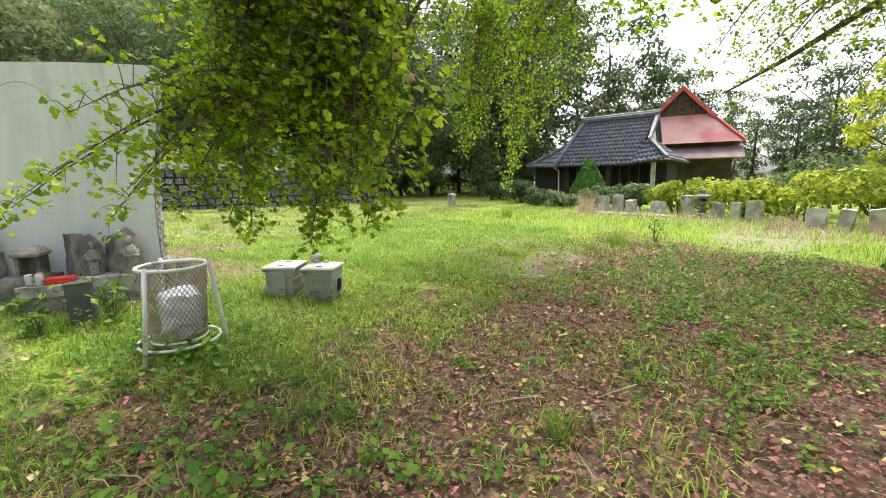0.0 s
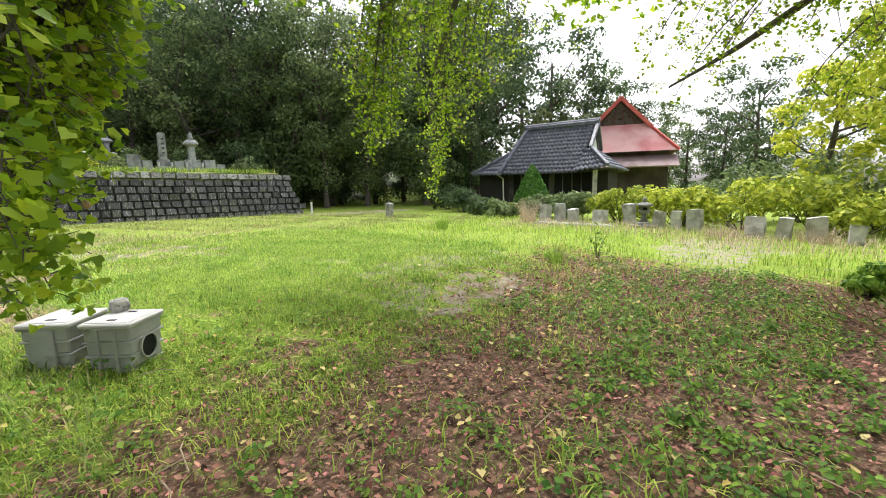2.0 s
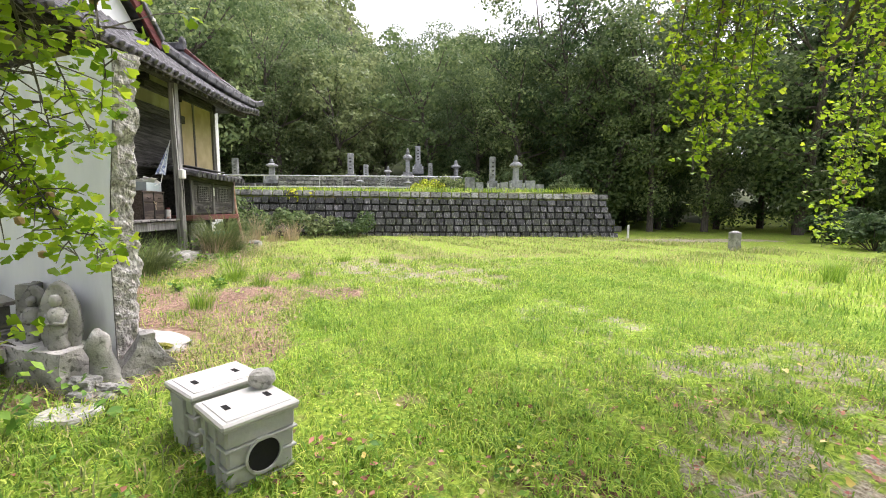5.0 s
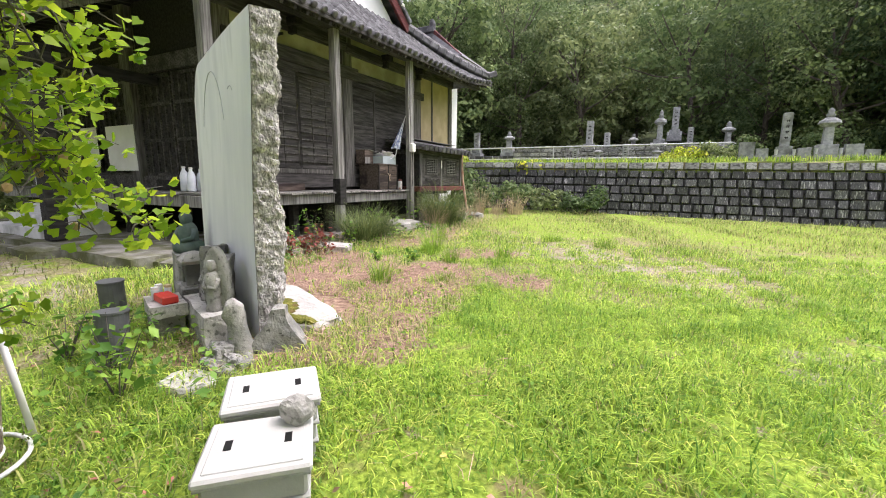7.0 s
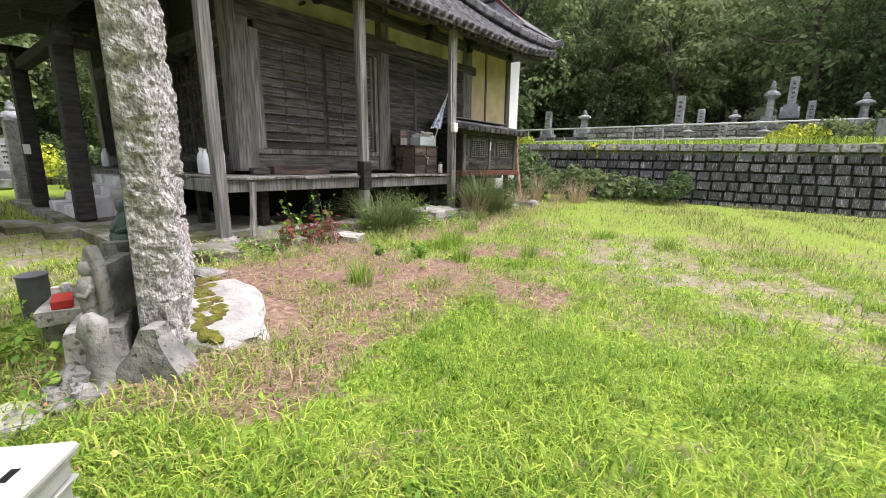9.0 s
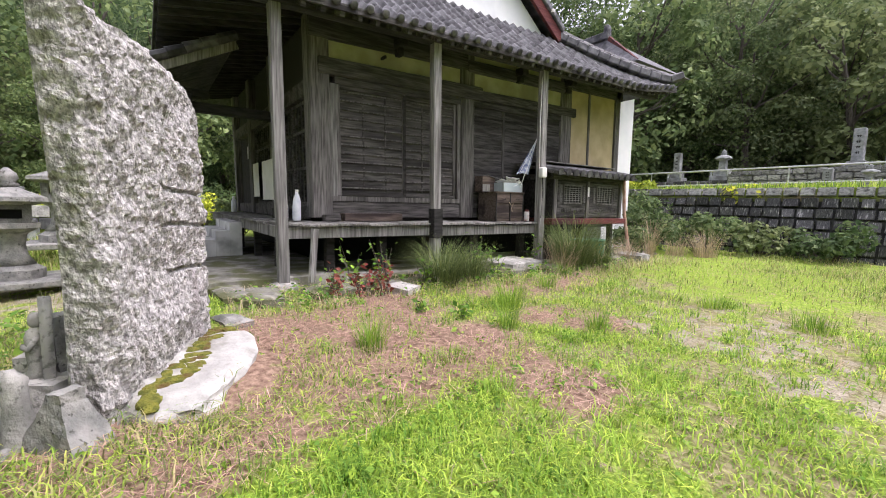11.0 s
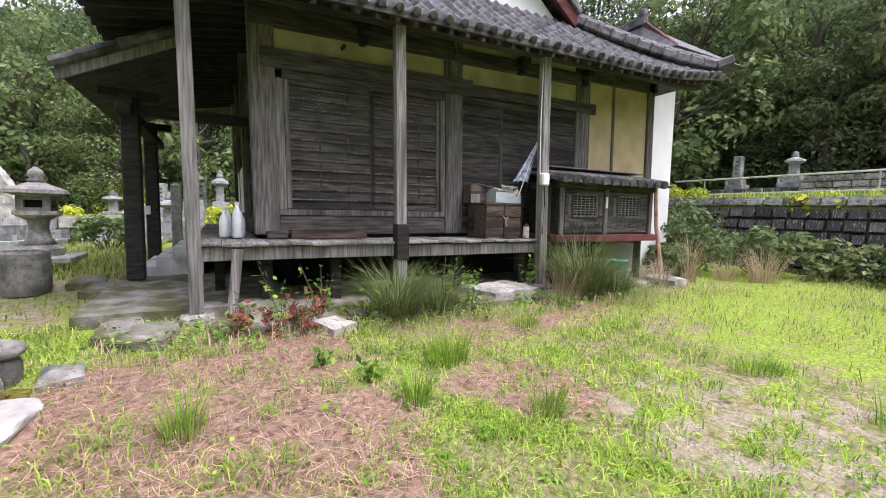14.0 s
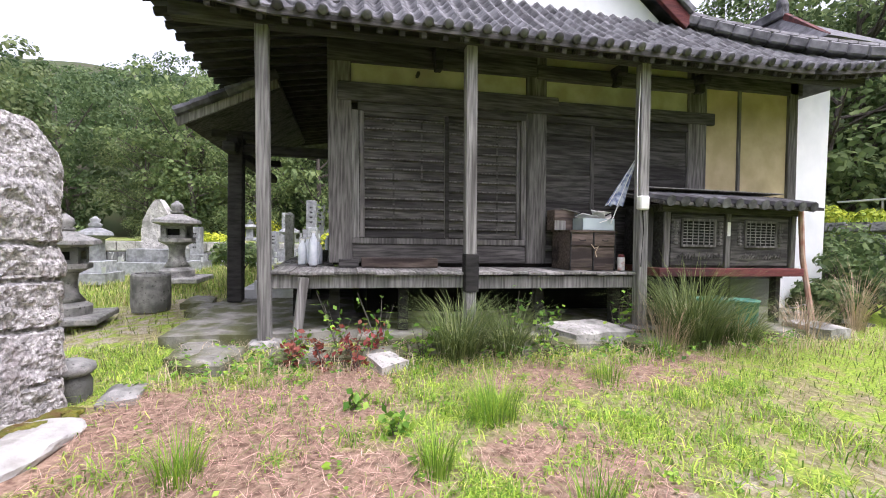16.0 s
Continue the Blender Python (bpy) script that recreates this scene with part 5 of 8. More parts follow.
CX, CY0, CY1, CZ0, CZ1 = -2.72, 13.78, 16.45, 1.42, 2.32
part("cabinet_body", B(-3.68, CY0, CZ0, CX, CY1, CZ1, 0.006), DARKWOOD, cab, world_space=True)
part("base_rail", B(-3.68, CY0 - 0.12, CZ0 - 0.14, CX + 0.10, CY1 + 0.15, CZ0 - 0.005, 0.01), REDWOOD, cab, "faded red base rail", world_space=True)
part("top_rail", B(-3.6, CY0 - 0.05, CZ1, CX + 0.04, CY1 + 0.05, CZ1 + 0.13, 0.008), WOODH, cab, world_space=True)
for y in (CY0 + 0.05, 15.02, CY1 - 0.05):
    part("cabinet_post", B(CX, y - 0.05, CZ0, CX + 0.05, y + 0.05, CZ1, 0.006), WOOD, cab, world_space=True)
for y0, y1 in ((13.92, 14.95), (15.10, 16.30)):
    d = part("cabinet_door", B(CX, y0, CZ0 + 0.04, CX + 0.025, y1, CZ1 - 0.04, 0.004), WOODH, cab, "carved dark door with a lattice light", world_space=True)
    c = (y0 + y1) / 2
    for a in ((c - 0.32, CZ0 + 0.34, c + 0.32, CZ0 + 0.38), (c - 0.32, CZ1 - 0.14, c + 0.32, CZ1 - 0.10)):
        part("light_frame", B(CX + 0.025, a[0], a[1], CX + 0.05, a[2], a[3], 0.003), WOOD, d, world_space=True)
    for yy in (c - 0.34, c + 0.30):
        part("light_frame", B(CX + 0.025, yy, CZ0 + 0.34, CX + 0.05, yy + 0.04, CZ1 - 0.10, 0.003), WOOD, d, world_space=True)
    # Black plate behind the lattice stands for the shaded interior.
    part("light_back", B(CX + 0.024, c - 0.3, CZ0 + 0.38, CX + 0.028, c + 0.3, CZ1 - 0.14), BLACK, d, world_space=True)
    for k in range(7):
        zz = CZ0 + 0.42 + k * 0.048
        part("lattice_bar", B(CX + 0.028, c - 0.3, zz, CX + 0.038, c + 0.3, zz + 0.012), POSTWOOD, d, world_space=True)
    for k in range(5):
        yy = c - 0.22 + k * 0.11
        part("lattice_bar", B(CX + 0.029, yy, CZ0 + 0.38, CX + 0.036, yy + 0.01, CZ1 - 0.14), POSTWOOD, d, world_space=True)
    for k in range(2):
        yy = c - 0.24 + 0.48 * k
        bm = bmesh.new()
        for q in range(6):
            tube(bm, [(CX + 0.03, yy - 0.17 + q * 0.06, CZ0 + 0.15), (CX + 0.045, yy - 0.13 + q * 0.06, CZ0 + 0.21 + 0.03 * (q % 2)), (CX + 0.03, yy - 0.10 + q * 0.06, CZ0 + 0.16)], 0.012, 5)
        part("carved_panel", bm, WOOD, d, world_space=True)["kind"] = "stuff"
    for s in (-1, 1):
        bm = bmesh.new()
        for q in range(7):
            rock(bm, (CX + 0.03, c + s * 0.43, CZ0 + 0.40 + q * 0.055), (0.02, 0.05, 0.03), q + 3, 1, 0.3)
        part("carved_panel", bm, WOOD, d, world_space=True)["kind"] = "stuff"
part("paper_slip", B(CX + 0.052, 14.99, 1.95, CX + 0.056, 15.05, 2.18), PAPER, cab, world_space=True)
bm = bmesh.new()
quad(bm, (-2.42, CY0 - 0.26, 2.46), (-2.42, CY1 + 0.25, 2.46), (-3.68, CY1 + 0.25, 2.72), (-3.68, CY0 - 0.26, 2.72))
r = bmesh.ops.extrude_face_region(bm, geom=list(bm.faces))
bmesh.ops.translate(bm, verts=[v for v in r["geom"] if isinstance(v, bmesh.types.BMVert)], vec=(0, 0, -0.05))
croof = part("cabinet_roof", bm, WOODH, cab, "weathered board roof with a tile edge", world_space=True)
part("pale_roof_board", B(-3.66, CY0 - 0.1, 2.73, -2.95, CY1 + 0.05, 2.745), POSTWOOD, croof, world_space=True)
for k in range(12):
    y = CY0 - 0.15 + k * 0.255
    bm = tube(bmesh.new(), [(-2.38, y, 2.465), (-2.75, y, 2.545), (-3.1, y, 2.62)], [0.085, 0.08, 0.075], 8)
    part("edge_tile", bm, TILE, croof, world_space=True)
part("drain_pole", tube(bmesh.new(), [(-2.55, 16.75, 0.45), (-2.75, 16.72, 1.6), (-2.8, 16.7, 2.45)], 0.045, 8), surf("red_pole", (0.32, 0.13, 0.09), (0.5, 0.36, 0.28), 4.0, 0.8, 0.2, 30), cab, "leaning red-brown pole", world_space=True)
for y in (13.9, 15.1, 16.3):
    part("cabinet_leg", B(-2.95, y - 0.05, 0.42, -2.83, y + 0.05, 1.29), DARKWOOD, cab, world_space=True)
part("side_board", B(-2.95, CY0 - 0.26, 1.4, -2.90, CY0 - 0.03, 2.4), WOOD, cab, world_space=True)
gt = thing("green_tub", "faded green plastic tub under the cabinet", "tub", (-2.55, 15.25, 0.46))
part("tub_wall", lathe(bmesh.new(), [(0.17, 0), (0.2, 0.05), (0.215, 0.42), (0.225, 0.42), (0.225, 0.45), (0.19, 0.45), (0.17, 0.1)], 18), GREENP, gt, flat=False)
gt2 = thing("pale_green_crate", "pale green plastic crate under the cabinet", "crate", (-2.62, 14.72, 0.44))
part("crate_body", B(-0.18, -0.26, 0, 0.18, 0.26, 0.5, 0.03), surf("pale_green_plastic", (0.17, 0.24, 0.20), (0.24, 0.31, 0.27), 4.0, 0.5, 0.08, 20, stain=(0.2, 0.22, 0.18)), gt2)
part("crate_rim", B(-0.20, -0.28, 0.44, 0.20, 0.28, 0.5, 0.015), GREENP, gt2)


# ---- lanterns, basin and graves ----
def lantern(x, y, z, s, label, rz=0):
    t = thing("stone_lantern", label, "stone lantern", (x, y, z), rz, "stone lanterns")
    part("plinth", B(-0.75 * s, -0.75 * s, 0, 0.75 * s, 0.75 * s, 0.14 * s, 0.02), STONE, t)
    part("foot", roughen(lathe(bmesh.new(), [(0.46 * s, 0.14 * s), (0.46 * s, 0.32 * s), (0.32 * s, 0.42 * s)], 12), 0.01, 5), STONE, t)
    part("shaft", roughen(lathe(bmesh.new(), [(0.34 * s, 0.42 * s), (0.22 * s, 0.6 * s), (0.19 * s, 0.8 * s), (0.22 * s, 1.0 * s), (0.30 * s, 1.06 * s)], 12), 0.008, 5), STONE, t, flat=False)
    part("platform_stone", lathe(bmesh.new(), [(0.30 * s, 1.06 * s), (0.46 * s, 1.14 * s), (0.46 * s, 1.24 * s)], 8, turn=0.39), STONE, t)
    fb = bmesh.new()
    for sx in (-1, 1):
        for sy in (-1, 1):
            box(fb, sx * 0.24 * s - 0.07 * s, sy * 0.24 * s - 0.07 * s, 1.24 * s, sx * 0.24 * s + 0.07 * s, sy * 0.24 * s + 0.07 * s, 1.58 * s)
    box(fb, -0.3 * s, -0.3 * s, 1.24 * s, 0.3 * s, 0.3 * s, 1.32 * s)
    box(fb, -0.3 * s, -0.3 * s, 1.50 * s, 0.3 * s, 0.3 * s, 1.60 * s)
    part("fire_box", fb, STONE, t)
    # Solid black block fills the chamber as painted inner shade.
    part("light_chamber", B(-0.2 * s, -0.2 * s, 1.3 * s, 0.2 * s, 0.2 * s, 1.52 * s), BLACK, t)
    cb = lathe(bmesh.new(), [(0.36 * s, 1.58 * s), (0.62 * s, 1.66 * s), (0.60 * s, 1.74 * s), (0.34 * s, 1.84 * s), (0.16 * s, 1.92 * s)], 8, turn=0.39)
    part("cap", roughen(cb, 0.015, 4), STONE, t)
    part("finial", lathe(bmesh.new(), [(0.14 * s, 1.92 * s), (0.18 * s, 1.98 * s), (0.12 * s, 2.03 * s), (0.17 * s, 2.10 * s), (0.14 * s, 2.2 * s), (0.03 * s, 2.3 * s)], 12), STONE, t, flat=False)
    return t


lantern(-9.3, 4.5, 0.52, 0.92, "weathered grey stone lantern on a square plinth")
lantern(-4.75, 4.5, 0.38, 0.74, "weathered grey stone lantern beside the memorial slab", 10)
basin = thing("stone_basin", "round hollow grey stone basin on the ground", "basin", (-5.75, 5.3, 0.35))
part("basin_wall", roughen(lathe(bmesh.new(), [(0.30, 0), (0.32, 0.1), (0.32, 0.66), (0.30, 0.70), (0.25, 0.70), (0.24, 0.3)], 20), 0.008, 5), STONE, basin, flat=True)
sm = thing("capped_stone", "small round stone with a flat dark cap", "stone", (-1.25, 6.45, 0.3))
part("stone_drum", rock(bmesh.new(), (0, 0, 0.12), (0.15, 0.15, 0.16), 9, 3, 0.06), STONE, sm)
part("stone_cap", lathe(bmesh.new(), [(0.15, 0.25), (0.19, 0.29), (0.18, 0.34), (0.10, 0.38)], 14), STONE, sm, flat=False)
slab(-1.3, 6.85, 0.5, 0.3, 0.16, 51, STONE, 10, "flat grey stone lying by the memorial slab", "", "field_stone")
slab(-3.0, 3.7, 1.5, 0.6, 0.2, 53, STONE, 15, "long low grey kerb stone", "", "kerb_stone")


def grave(x, y, z, h, w, label, style=0, rz=0, group="family graves"):
    t = thing("gravestone", label, "gravestone", (x, y, z - 0.03), rz, group)
    part("lower_base", B(-w * 1.1, -w * 1.1, 0, w * 1.1, w * 1.1, 0.17 * h, 0.01), GRAVESTONE, t)
    part("upper_base", B(-w * 0.8, -w * 0.8, 0.17 * h, w * 0.8, w * 0.8, 0.34 * h, 0.01), GRAVESTONE, t)
    if style == 0:
        part("shaft", B(-w / 2, -w / 2, 0.34 * h, w / 2, w / 2, h, 0.02), GRAVESTONE, t)
        bars = bmesh.new()
        for k in range(4):
            zz = h * (0.86 - 0.11 * k)
            for q in (-0.12, 0.05):
                box(bars, q * w, -w / 2 - 0.006, zz - 0.045 * h, (q + 0.1) * w, -w / 2 - 0.001, zz)
            box(bars, -0.2 * w, -w / 2 - 0.006, zz - 0.02 * h, 0.22 * w, -w / 2 - 0.001, zz - 0.008 * h)
        part("inscription", bars, DARKWOOD, t)["kind"] = "stuff"
    elif style == 1:
        part("shaft", lathe(bmesh.new(), [(w * 0.55, 0.34 * h), (w * 0.5, 0.66 * h)], 4, turn=0.785), GRAVESTONE, t)
        part("cap", lathe(bmesh.new(), [(w * 0.5, 0.66 * h), (w * 0.95, 0.72 * h), (w * 0.85, 0.77 * h), (w * 0.35, 0.83 * h)], 8, turn=0.39), GRAVESTONE, t)
        part("jewel", lathe(bmesh.new(), [(w * 0.3, 0.83 * h), (w * 0.38, 0.88 * h), (w * 0.22, 0.91 * h), (w * 0.3, 0.95 * h), (w * 0.05, h)], 10), GRAVESTONE, t, flat=False)
    else:
        bm = roughen(gridbox(bmesh.new(), -w * 0.62, -w * 0.2, 0.34 * h, w * 0.62, w * 0.2, h, 0.15), 0.03, 4, x)
        for v in bm.verts:
            if v.co.z > 0.62 * h:
                v.co.x *= 1 - 0.85 * ((v.co.z - 0.62 * h) / (0.38 * h)) ** 1.5
        part("natural_slab", bm, PALESTONE, t)
    for s in (-1, 1):
        part("flower_holder", lathe(bmesh.new(), [(0.05, 0.17 * h), (0.06, 0.17 * h + 0.2), (0.045, 0.17 * h + 0.2)], 8, (s * w * 0.95, -w * 0.95, 0)), STEEL, t)
    return t


PILLAR, STUPA, SLABBY = "upright grey granite pillar gravestone on stepped bases", "grey stone pagoda-shaped grave marker", "pointed natural stone memorial on a base"
TZ = 2.42
for x, y, z, h, w, st in ((7.3, 24.3, TZ, 2.1, 0.42, 0), (8.6, 24.5, TZ, 2.25, 0.55, 1), (-7.3, 28.6, TZ + 0.9, 2.1, 0.46, 0), (-5.2, 28.6, TZ + 0.9, 2.1, 0.55, 1), (-0.55, 28.6, TZ + 0.9, 2.6, 0.5, 0),
                          (0.35, 28.7, TZ + 0.9, 1.7, 0.42, 0), (2.9, 28.9, TZ + 0.95, 3.1, 0.5, 1), (1.7, 28.4, TZ + 0.85, 1.6, 0.4, 1), (4.3, 28.8, TZ + 0.95, 1.8, 0.4, 0), (5.9, 28.8, TZ + 0.95, 2.1, 0.5, 1),
                          (3.6, 31.5, TZ + 1.8, 2.6, 0.5, 0), (-0.9, 26.6, TZ, 1.0, 0.4, 0), (0.2, 26.6, TZ, 1.1, 0.4, 1), (1.5, 26.6, TZ, 1.2, 0.4, 0), (2.9, 26.6, TZ, 1.0, 0.4, 1)):
    grave(x, y, z - (0.25 if y > 28 else 0), h * (0.72 if y > 28 else 0.9), w * 0.68, STUPA if st else PILLAR, st, rz=(x * 7) % 5 - 2)
for x, w, h in ((6.1, 0.5, 0.85), (6.6, 0.4, 0.6), (9.3, 0.5, 0.7), (9.8, 0.4, 0.5), (7.9, 0.4, 0.6)):
    single("small_marker", roughen(gridbox(bmesh.new(), -w / 2, -0.12, 0, w / 2, 0.12, h, 0.2), 0.02, 4, x), GRAVESTONE, "small rough grey stone grave marker", "gravestone", "small markers", at=pose(x, 24.2, TZ - 0.05))
# second terrace wall and rails
uw = thing("upper_wall", "low grey block wall on the upper burial terrace", "wall", (-1, 27.9, TZ), kind="structure")
part("wall_body", B(-9, 28.0, TZ - 0.1, 7.2, 33.5, TZ + 0.67), JOINT, uw, world_space=True)
for r in range(3):
    for k in range(27):
        x = -8.9 + k * 0.595 + (0.3 if r % 2 else 0)
        part("block", B(x, 27.93, TZ + 0.02 + r * 0.215, x + 0.56, 28.05, TZ + 0.22 + r * 0.215, 0.02), BLOCK, uw, world_space=True)
for z in (0.35, 0.95):
    rail = thing("metal_rail", "thin pale steel hand rail along the terrace", "rail", (-1.5, 26.0, TZ), group="terrace rails")
    part("tube", tube(bmesh.new(), [(-8.5, 26.0, TZ + z), (5.8, 26.0, TZ + z)], 0.035, 8), STEEL, rail, world_space=True)
    for x in (-7.2, -1.9, 5.5) if z > 0.5 else ():
        part("rail_post", tube(bmesh.new(), [(x, 26.0, TZ - 0.1), (x, 26.0, TZ + z)], 0.03, 8), STEEL, rail, world_space=True)

# graves and lantern west of the hall
for k, (x, y, h, w, st) in enumerate(((-15.6, 1.7, 2.9, 0.95, 2), (-18.5, 2.1, 1.9, 0.45, 0), (-12.2, 1.2, 2.1, 0.5, 1), (-17.5, 6.3, 2.0, 0.5, 1), (-19.0, 5.4, 1.5, 0.4, 0), (-20.0, 4.6, 1.7, 0.4, 1), (-18.0, 7.3, 1.7, 0.4, 0),
                                      (-21.0, 7.0, 2.4, 0.5, 0), (-22.5, 8.2, 2.6, 0.5, 1), (-24.0, 7.3, 2.4, 0.5, 0), (-15.5, 1.0, 0.9, 0.6, 0), (-19.5, 3.6, 1.0, 0.5, 0), (-16.5, 5.5, 0.9, 0.5, 0), (-23, 3.5, 1.6, 0.5, 1), (-23, 5.5, 1.8, 0.5, 0))):
    grave(x, y, gz(x, y) + (0.1 if x > -20 else 0.9 * (x < -20.5)), h, w, SLABBY if st == 2 else (STUPA if st else PILLAR), st, rz=80 + (k * 37) % 11, group="yard graves")
single("rear_bank", roughen(gridbox(bmesh.new(), -30, -8, 0.0, -20.6, 16, 1.35, 1.5), 0.08, 0.6), TERRACE, "grassy bank behind the west graves", "bank", kind="structure")
bw = thing("bank_wall", "low grey stone wall before the grassy bank", "wall", (-20.5, 4, 0.4), kind="structure")
for r in range(2):
    for k in range(30):
        y = -8 + k * 0.8 + (0.4 if r else 0)
        part("block", B(-20.6, y, 0.3 + r * 0.52, -20.4, y + 0.76, 0.3 + r * 0.52 + 0.49, 0.03), PALESTONE if r else BLOCK, bw, world_space=True)
wp = thing("wooden_marker", "tall pale weathered wooden grave post", "grave post", (-12.6, 6.9, 0.4))
part("marker_board", B(-0.16, -0.14, 0, 0.16, 0.14, 2.1, 0.02), PALESTONE, wp)
part("marker_cap", lathe(bmesh.new(), [(0.2, 2.1), (0.02, 2.2)], 4, turn=0.785), PALESTONE, wp)

# ---- house and outbuilding beyond the east hedge ----
def frame_at(o, right):
    """A pose at o whose x runs along right, on the level."""
    a = math.degrees(math.atan2(right[1], right[0]))
    return a


HA = frame_at(None, (29.6 - 28.6, 13.0 - 17.6))
house = thing("tiled_house", "old timber house with a blue-grey tiled roof", "house", (28.9, 15.6, 0.35), HA)
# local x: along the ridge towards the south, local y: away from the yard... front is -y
# Wall colour set very dark so that it holds the roof's shade.
part("house_wall", B(-2.7, -1.6, 0.05, 2.5, 2.6, 2.4), surf("shaded_house_wall", (0.05, 0.045, 0.04), (0.10, 0.09, 0.08), 2.0, 0.9, 0.3, 20), house, "timber walls with the shade under the eaves in their dark colour")


def pantiled(name, parent, a, b, c, d, cols, rows, label=""):
    """A slope of wavy tiles in stepped courses: a, b the eave ends, c, d the upper ends above b and a."""
    a, b, c, d = (np.array(q, float) for q in (a, b, c, d))
    up = np.cross(b - a, d - a)
    up /= np.linalg.norm(up)
    if up[2] < 0:
        up = -up
    u = np.linspace(0, 1, cols * 6 + 1)
    wave = 0.055 * np.cos(2 * np.pi * u * cols)
    vs = []
    for r in range(rows):
        for v, lift in ((r / rows, 0.0), (r / rows, 0.075), ((r + 1) / rows, 0.015)):
            p = (a + (d - a) * v)[None] * (1 - u)[:, None] + (b + (c - b) * v)[None] * u[:, None]
            vs.append(p + up * (lift + wave[:, None]))
    n, m = len(u), len(vs)
    i = (np.arange(m - 1)[:, None] * n + np.arange(n - 1)[None]).ravel()
    ob = new(name, raw_mesh(name, np.concatenate(vs), np.stack([i, i + 1, i + n + 1, i + n], 1), GREYTILE))
    ob.parent = parent
    if label:
        ob["label"] = label
    return ob


RZ, EZH = 5.1, 1.98
pantiled("house_roof", house, (-2.95, -2.6, EZH), (2.3, -2.6, EZH), (2.75, 0.4, RZ + 0.08), (-2.1, 0.4, RZ), 20, 12, "blue-grey pantile roof")
pantiled("rear_slope", house, (2.6, 3.4, EZH), (-2.95, 3.4, EZH), (-2.1, 0.4, RZ), (2.75, 0.4, RZ), 20, 12)
pantiled("skirt_slope", house, (2.2, -2.85, 2.04), (4.1, -2.85, 2.26), (2.85, -1.2, 3.50), (2.45, -1.2, 3.50), 6, 5)
pantiled("skirt_slope", house, (4.1, -2.85, 2.26), (4.5, 3.2, 2.10), (2.72, 2.0, 3.50), (2.85, -1.2, 3.50), 18, 5)
pantiled("lean_to_roof", house, (-5.3, -2.3, 2.0), (-2.7, -2.75, 1.95), (-2.6, -0.9, 3.55), (-3.6, -0.3, 3.2), 9, 5)
bm = bmesh.new()
quad(bm, (-2.95, -2.6, EZH - 0.06), (2.3, -2.6, EZH - 0.06), (2.7, 0.4, RZ - 0.08), (-2.1, 0.4, RZ - 0.08))
quad(bm, (2.6, 3.4, EZH - 0.06), (-2.95, 3.4, EZH - 0.06), (-2.1, 0.4, RZ - 0.08), (2.7, 0.4, RZ - 0.08))
quad(bm, (2.2, -2.85, 1.98), (4.1, -2.85, 2.2), (4.5, 3.2, 2.04), (2.2, 3.2, 2.04))
part("roof_boards", bm, DARKWOOD, house)
part("ridge_tiles", beam(bmesh.new(), (-2.25, 0.4, RZ + 0.16), (2.95, 0.4, RZ + 0.24), 0.34, 0.30, 0.05), GREYTILE, house)
part("ridge_cap", tube(bmesh.new(), [(-2.3, 0.4, RZ + 0.34), (3.0, 0.4, RZ + 0.42)], 0.11, 8), GREYTILE, house)
bm = bmesh.new()
quad(bm, (2.62, -1.15, 3.5), (2.62, 1.95, 3.5), (2.62, 0.4, RZ - 0.02))
part("gable_end", bm, WHITE, house, "small white plaster gable")
for p, q in (((2.8, -1.35, 3.58), (2.85, 0.4, RZ + 0.2)), ((2.8, 2.15, 3.58), (2.85, 0.4, RZ + 0.2)), ((4.15, -2.9, 2.36), (2.8, -1.2, 3.62)), ((-3.0, -2.6, EZH + 0.12), (-2.1, 0.35, RZ + 0.06)), ((-5.3, -2.3, 2.1), (-3.0, -0.7, 3.5))):
    part("hip_tiles", beam(bmesh.new(), p, q, 0.24, 0.20, 0.03), GREYTILE, house)
part("lean_to_wall", B(-4.9, -1.7, 0.05, -2.7, 1.0, 2.0), DARKWOOD, house)
part("white_post", B(3.2, -2.45, 0.05, 3.45, -2.2, 2.1, 0.02), PALESTONE, house, "pale stone porch post")
part("side_wall", B(2.5, -1.2, 0.05, 3.9, 2.4, 2.1), DARKWOOD, house)
for x0 in (-2.3, -0.9, 0.6, 1.8):
    w = part("house_window", B(x0, -1.66, 0.6, x0 + 1.1, -1.61, 2.0), BLACK, house, "dark sliding window")
    part("window_frame", B(x0 + 0.52, -1.69, 0.6, x0 + 0.58, -1.66, 2.0), WOOD, w)
part("gutter_pipe", tube(bmesh.new(), [(-3.2, -2.5, 2.0), (-3.0, -1.9, 1.7), (-3.0, -1.8, 0.1)], 0.05, 6), PAPER, house)

barn = thing("red_roof_house", "tall farmhouse with a faded red metal hip-and-gable roof", "house", (42.4, 16.2, 0.3), -69)
barn.scale = (0.92, 0.92, 0.92)
part("barn_wall", B(-4.2, -3.6, 0.05, 4.2, 5.0, 4.4), surf("brown_barn_wall", (0.06, 0.045, 0.04), (0.11, 0.09, 0.08), 1.0, 0.9, 0.2, 12), barn, "brown board walls")
bm = bmesh.new()
quad(bm, (-4.9, -4.6, 4.3), (4.9, -4.6, 4.3), (2.3, -2.6, 7.0), (-2.3, -2.6, 7.0))
quad(bm, (4.9, -4.6, 4.3), (4.9, 6, 4.3), (2.3, 4, 7.0), (2.3, -2.6, 7.0))
quad(bm, (-4.9, 6, 4.3), (-4.9, -4.6, 4.3), (-2.3, -2.6, 7.0), (-2.3, 4, 7.0))
quad(bm, (2.6, -3.0, 6.7), (2.6, 4, 6.7), (0, 4, 9.3), (0, -3.0, 9.3))
